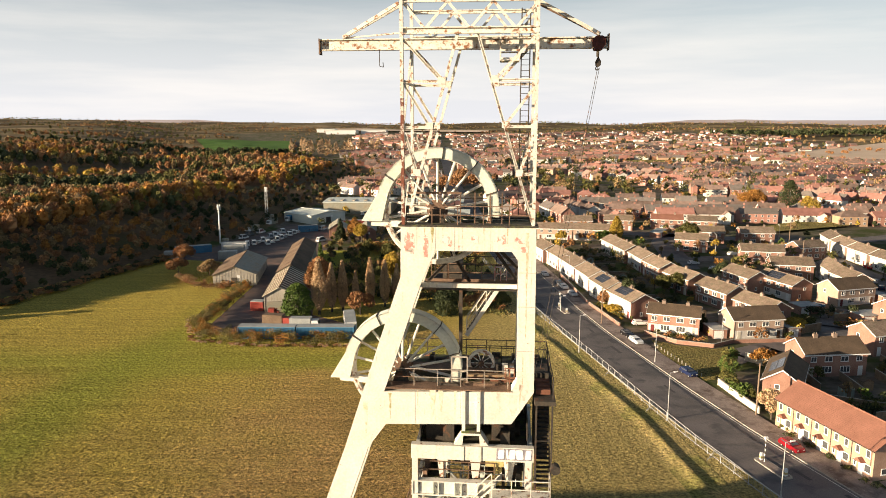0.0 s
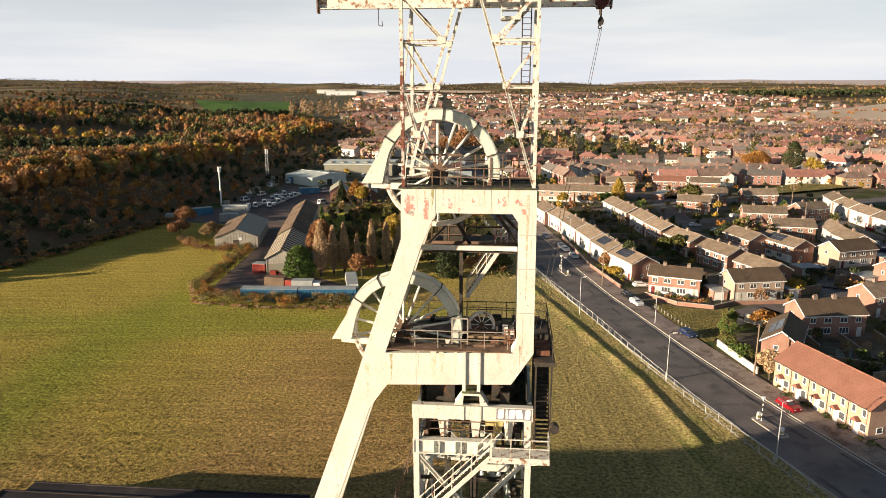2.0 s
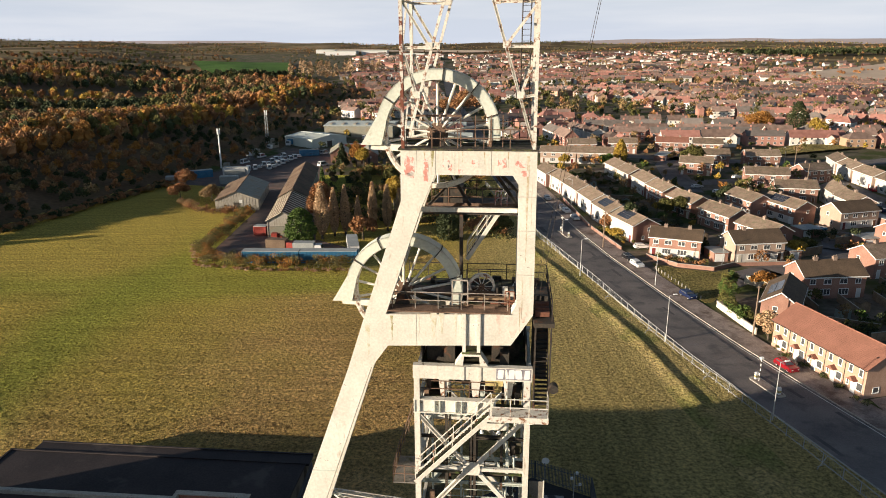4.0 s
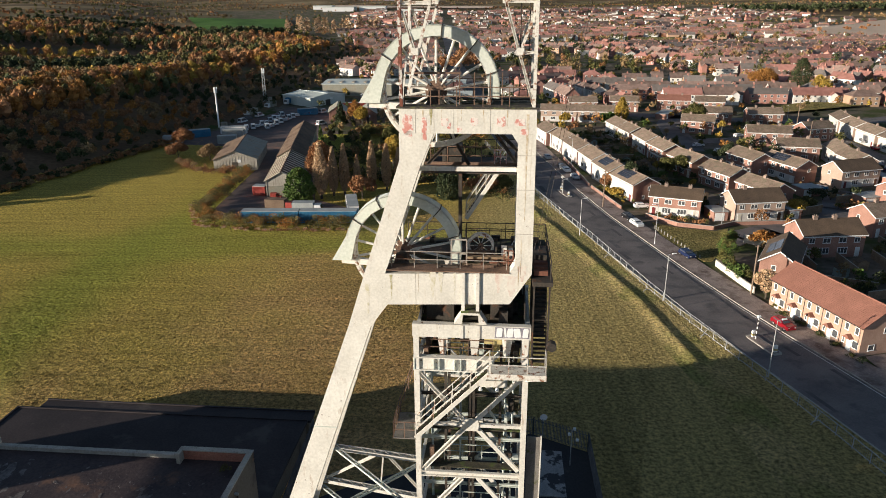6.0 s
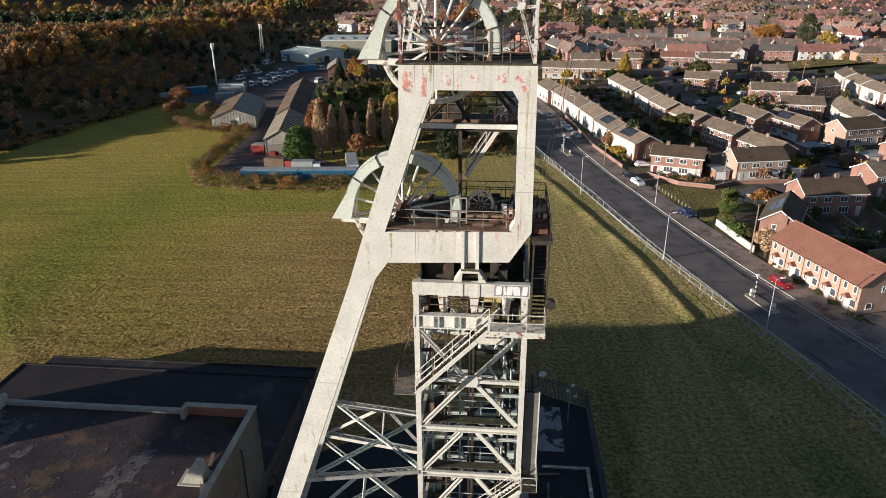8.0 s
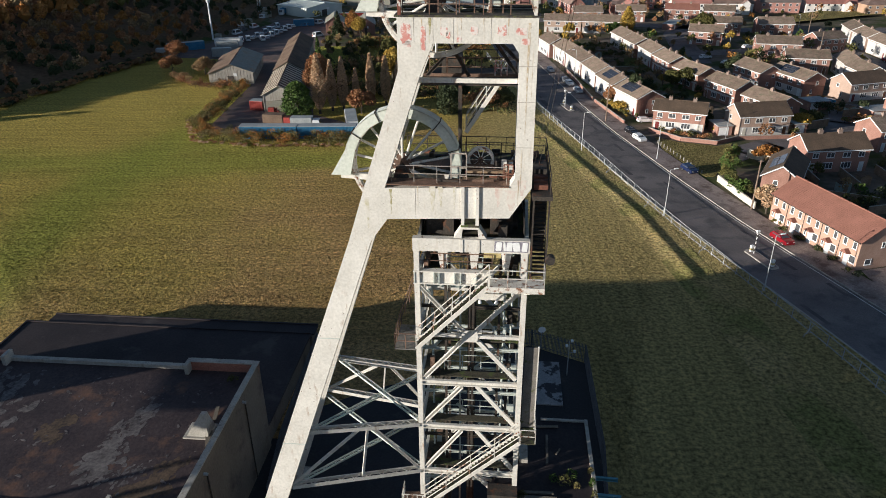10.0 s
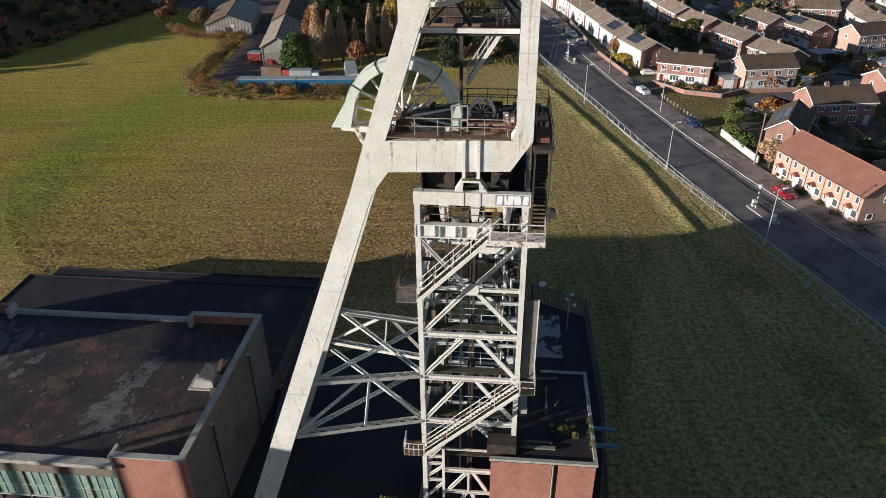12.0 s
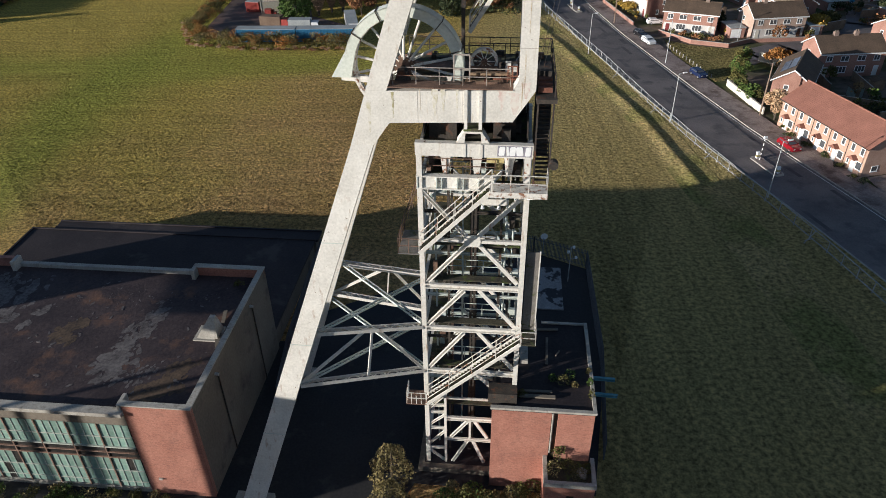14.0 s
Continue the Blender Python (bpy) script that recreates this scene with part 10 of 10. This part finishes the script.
# Blue-mauve hills on the skyline, miles away; their haze is painted as emission.
far_air = bpy.data.materials.new("glowing_haze_hills")
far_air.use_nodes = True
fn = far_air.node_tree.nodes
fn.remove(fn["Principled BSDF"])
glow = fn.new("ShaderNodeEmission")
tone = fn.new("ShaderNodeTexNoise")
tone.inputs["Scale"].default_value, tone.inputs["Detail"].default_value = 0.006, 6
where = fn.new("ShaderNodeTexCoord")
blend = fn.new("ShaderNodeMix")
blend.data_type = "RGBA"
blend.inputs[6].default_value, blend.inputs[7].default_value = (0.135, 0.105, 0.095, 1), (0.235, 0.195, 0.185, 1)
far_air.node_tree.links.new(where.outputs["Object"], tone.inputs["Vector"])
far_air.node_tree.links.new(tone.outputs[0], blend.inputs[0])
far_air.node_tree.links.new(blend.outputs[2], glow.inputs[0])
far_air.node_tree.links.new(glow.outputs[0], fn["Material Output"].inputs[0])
hills = Shape()
ridge = []
for k in range(201):
    a = radians(-50 + 0.5 * k)
    top = 62 + 9 * noise.noise((k * 0.06, 4.0, 0.5)) + 4 * noise.noise((k * 0.23, 1.0, 0.5))
    ridge.append([(r * math.sin(a), r * math.cos(a), z) for r, z in ((4500, -5), (4560, top - 14), (4640, top), (4900, top - 10))])
for p, q in zip(ridge, ridge[1:]):
    for i in range(3):
        hills.poly(p[i], q[i], q[i + 1], p[i + 1])
single("backdrop", hills, far_air, "mauve hills along the far skyline, haze painted in as glow", "hills", kind="structure")

# Unseen evergreens behind the viewpoint, added so that their shade falls over the grass.
rnd = random.Random(13)
row = [(-44.3 + 24 * f + rnd.uniform(-1.5, 1.5), 3.3 - 46 * f + rnd.uniform(-1.5, 1.5)) for f in np.linspace(0.05, 1, 29)]
grove("shade_trees", row, leaf_dark, "unseen row of tall dark evergreens added to cast shade", 900, 0.6, hr=(22, 26), shape="round", flatbase=0.02)
grove("shade_trees", [(x - 5, y - 3) for x, y in row], leaf_dark, "unseen second row of tall dark evergreens added to cast shade", 900, 0.6, hr=(21, 25), shape="round", flatbase=0.02)
grove("shade_trees", [(-45, 5.5), (-50, 4.5), (-54, 4.6)], leaf_dark, "unseen slim dark evergreens added to shade a gap at the row's end", 900, 0.6, hr=(17, 19), shape="tall", flatbase=0.02)

# Bring the plan to metres.
for ob in [o for o in scene.objects if o.parent is None and o.type in ("MESH", "EMPTY")]:
    ob.matrix_basis = Matrix.Scale(S, 4) @ ob.matrix_basis
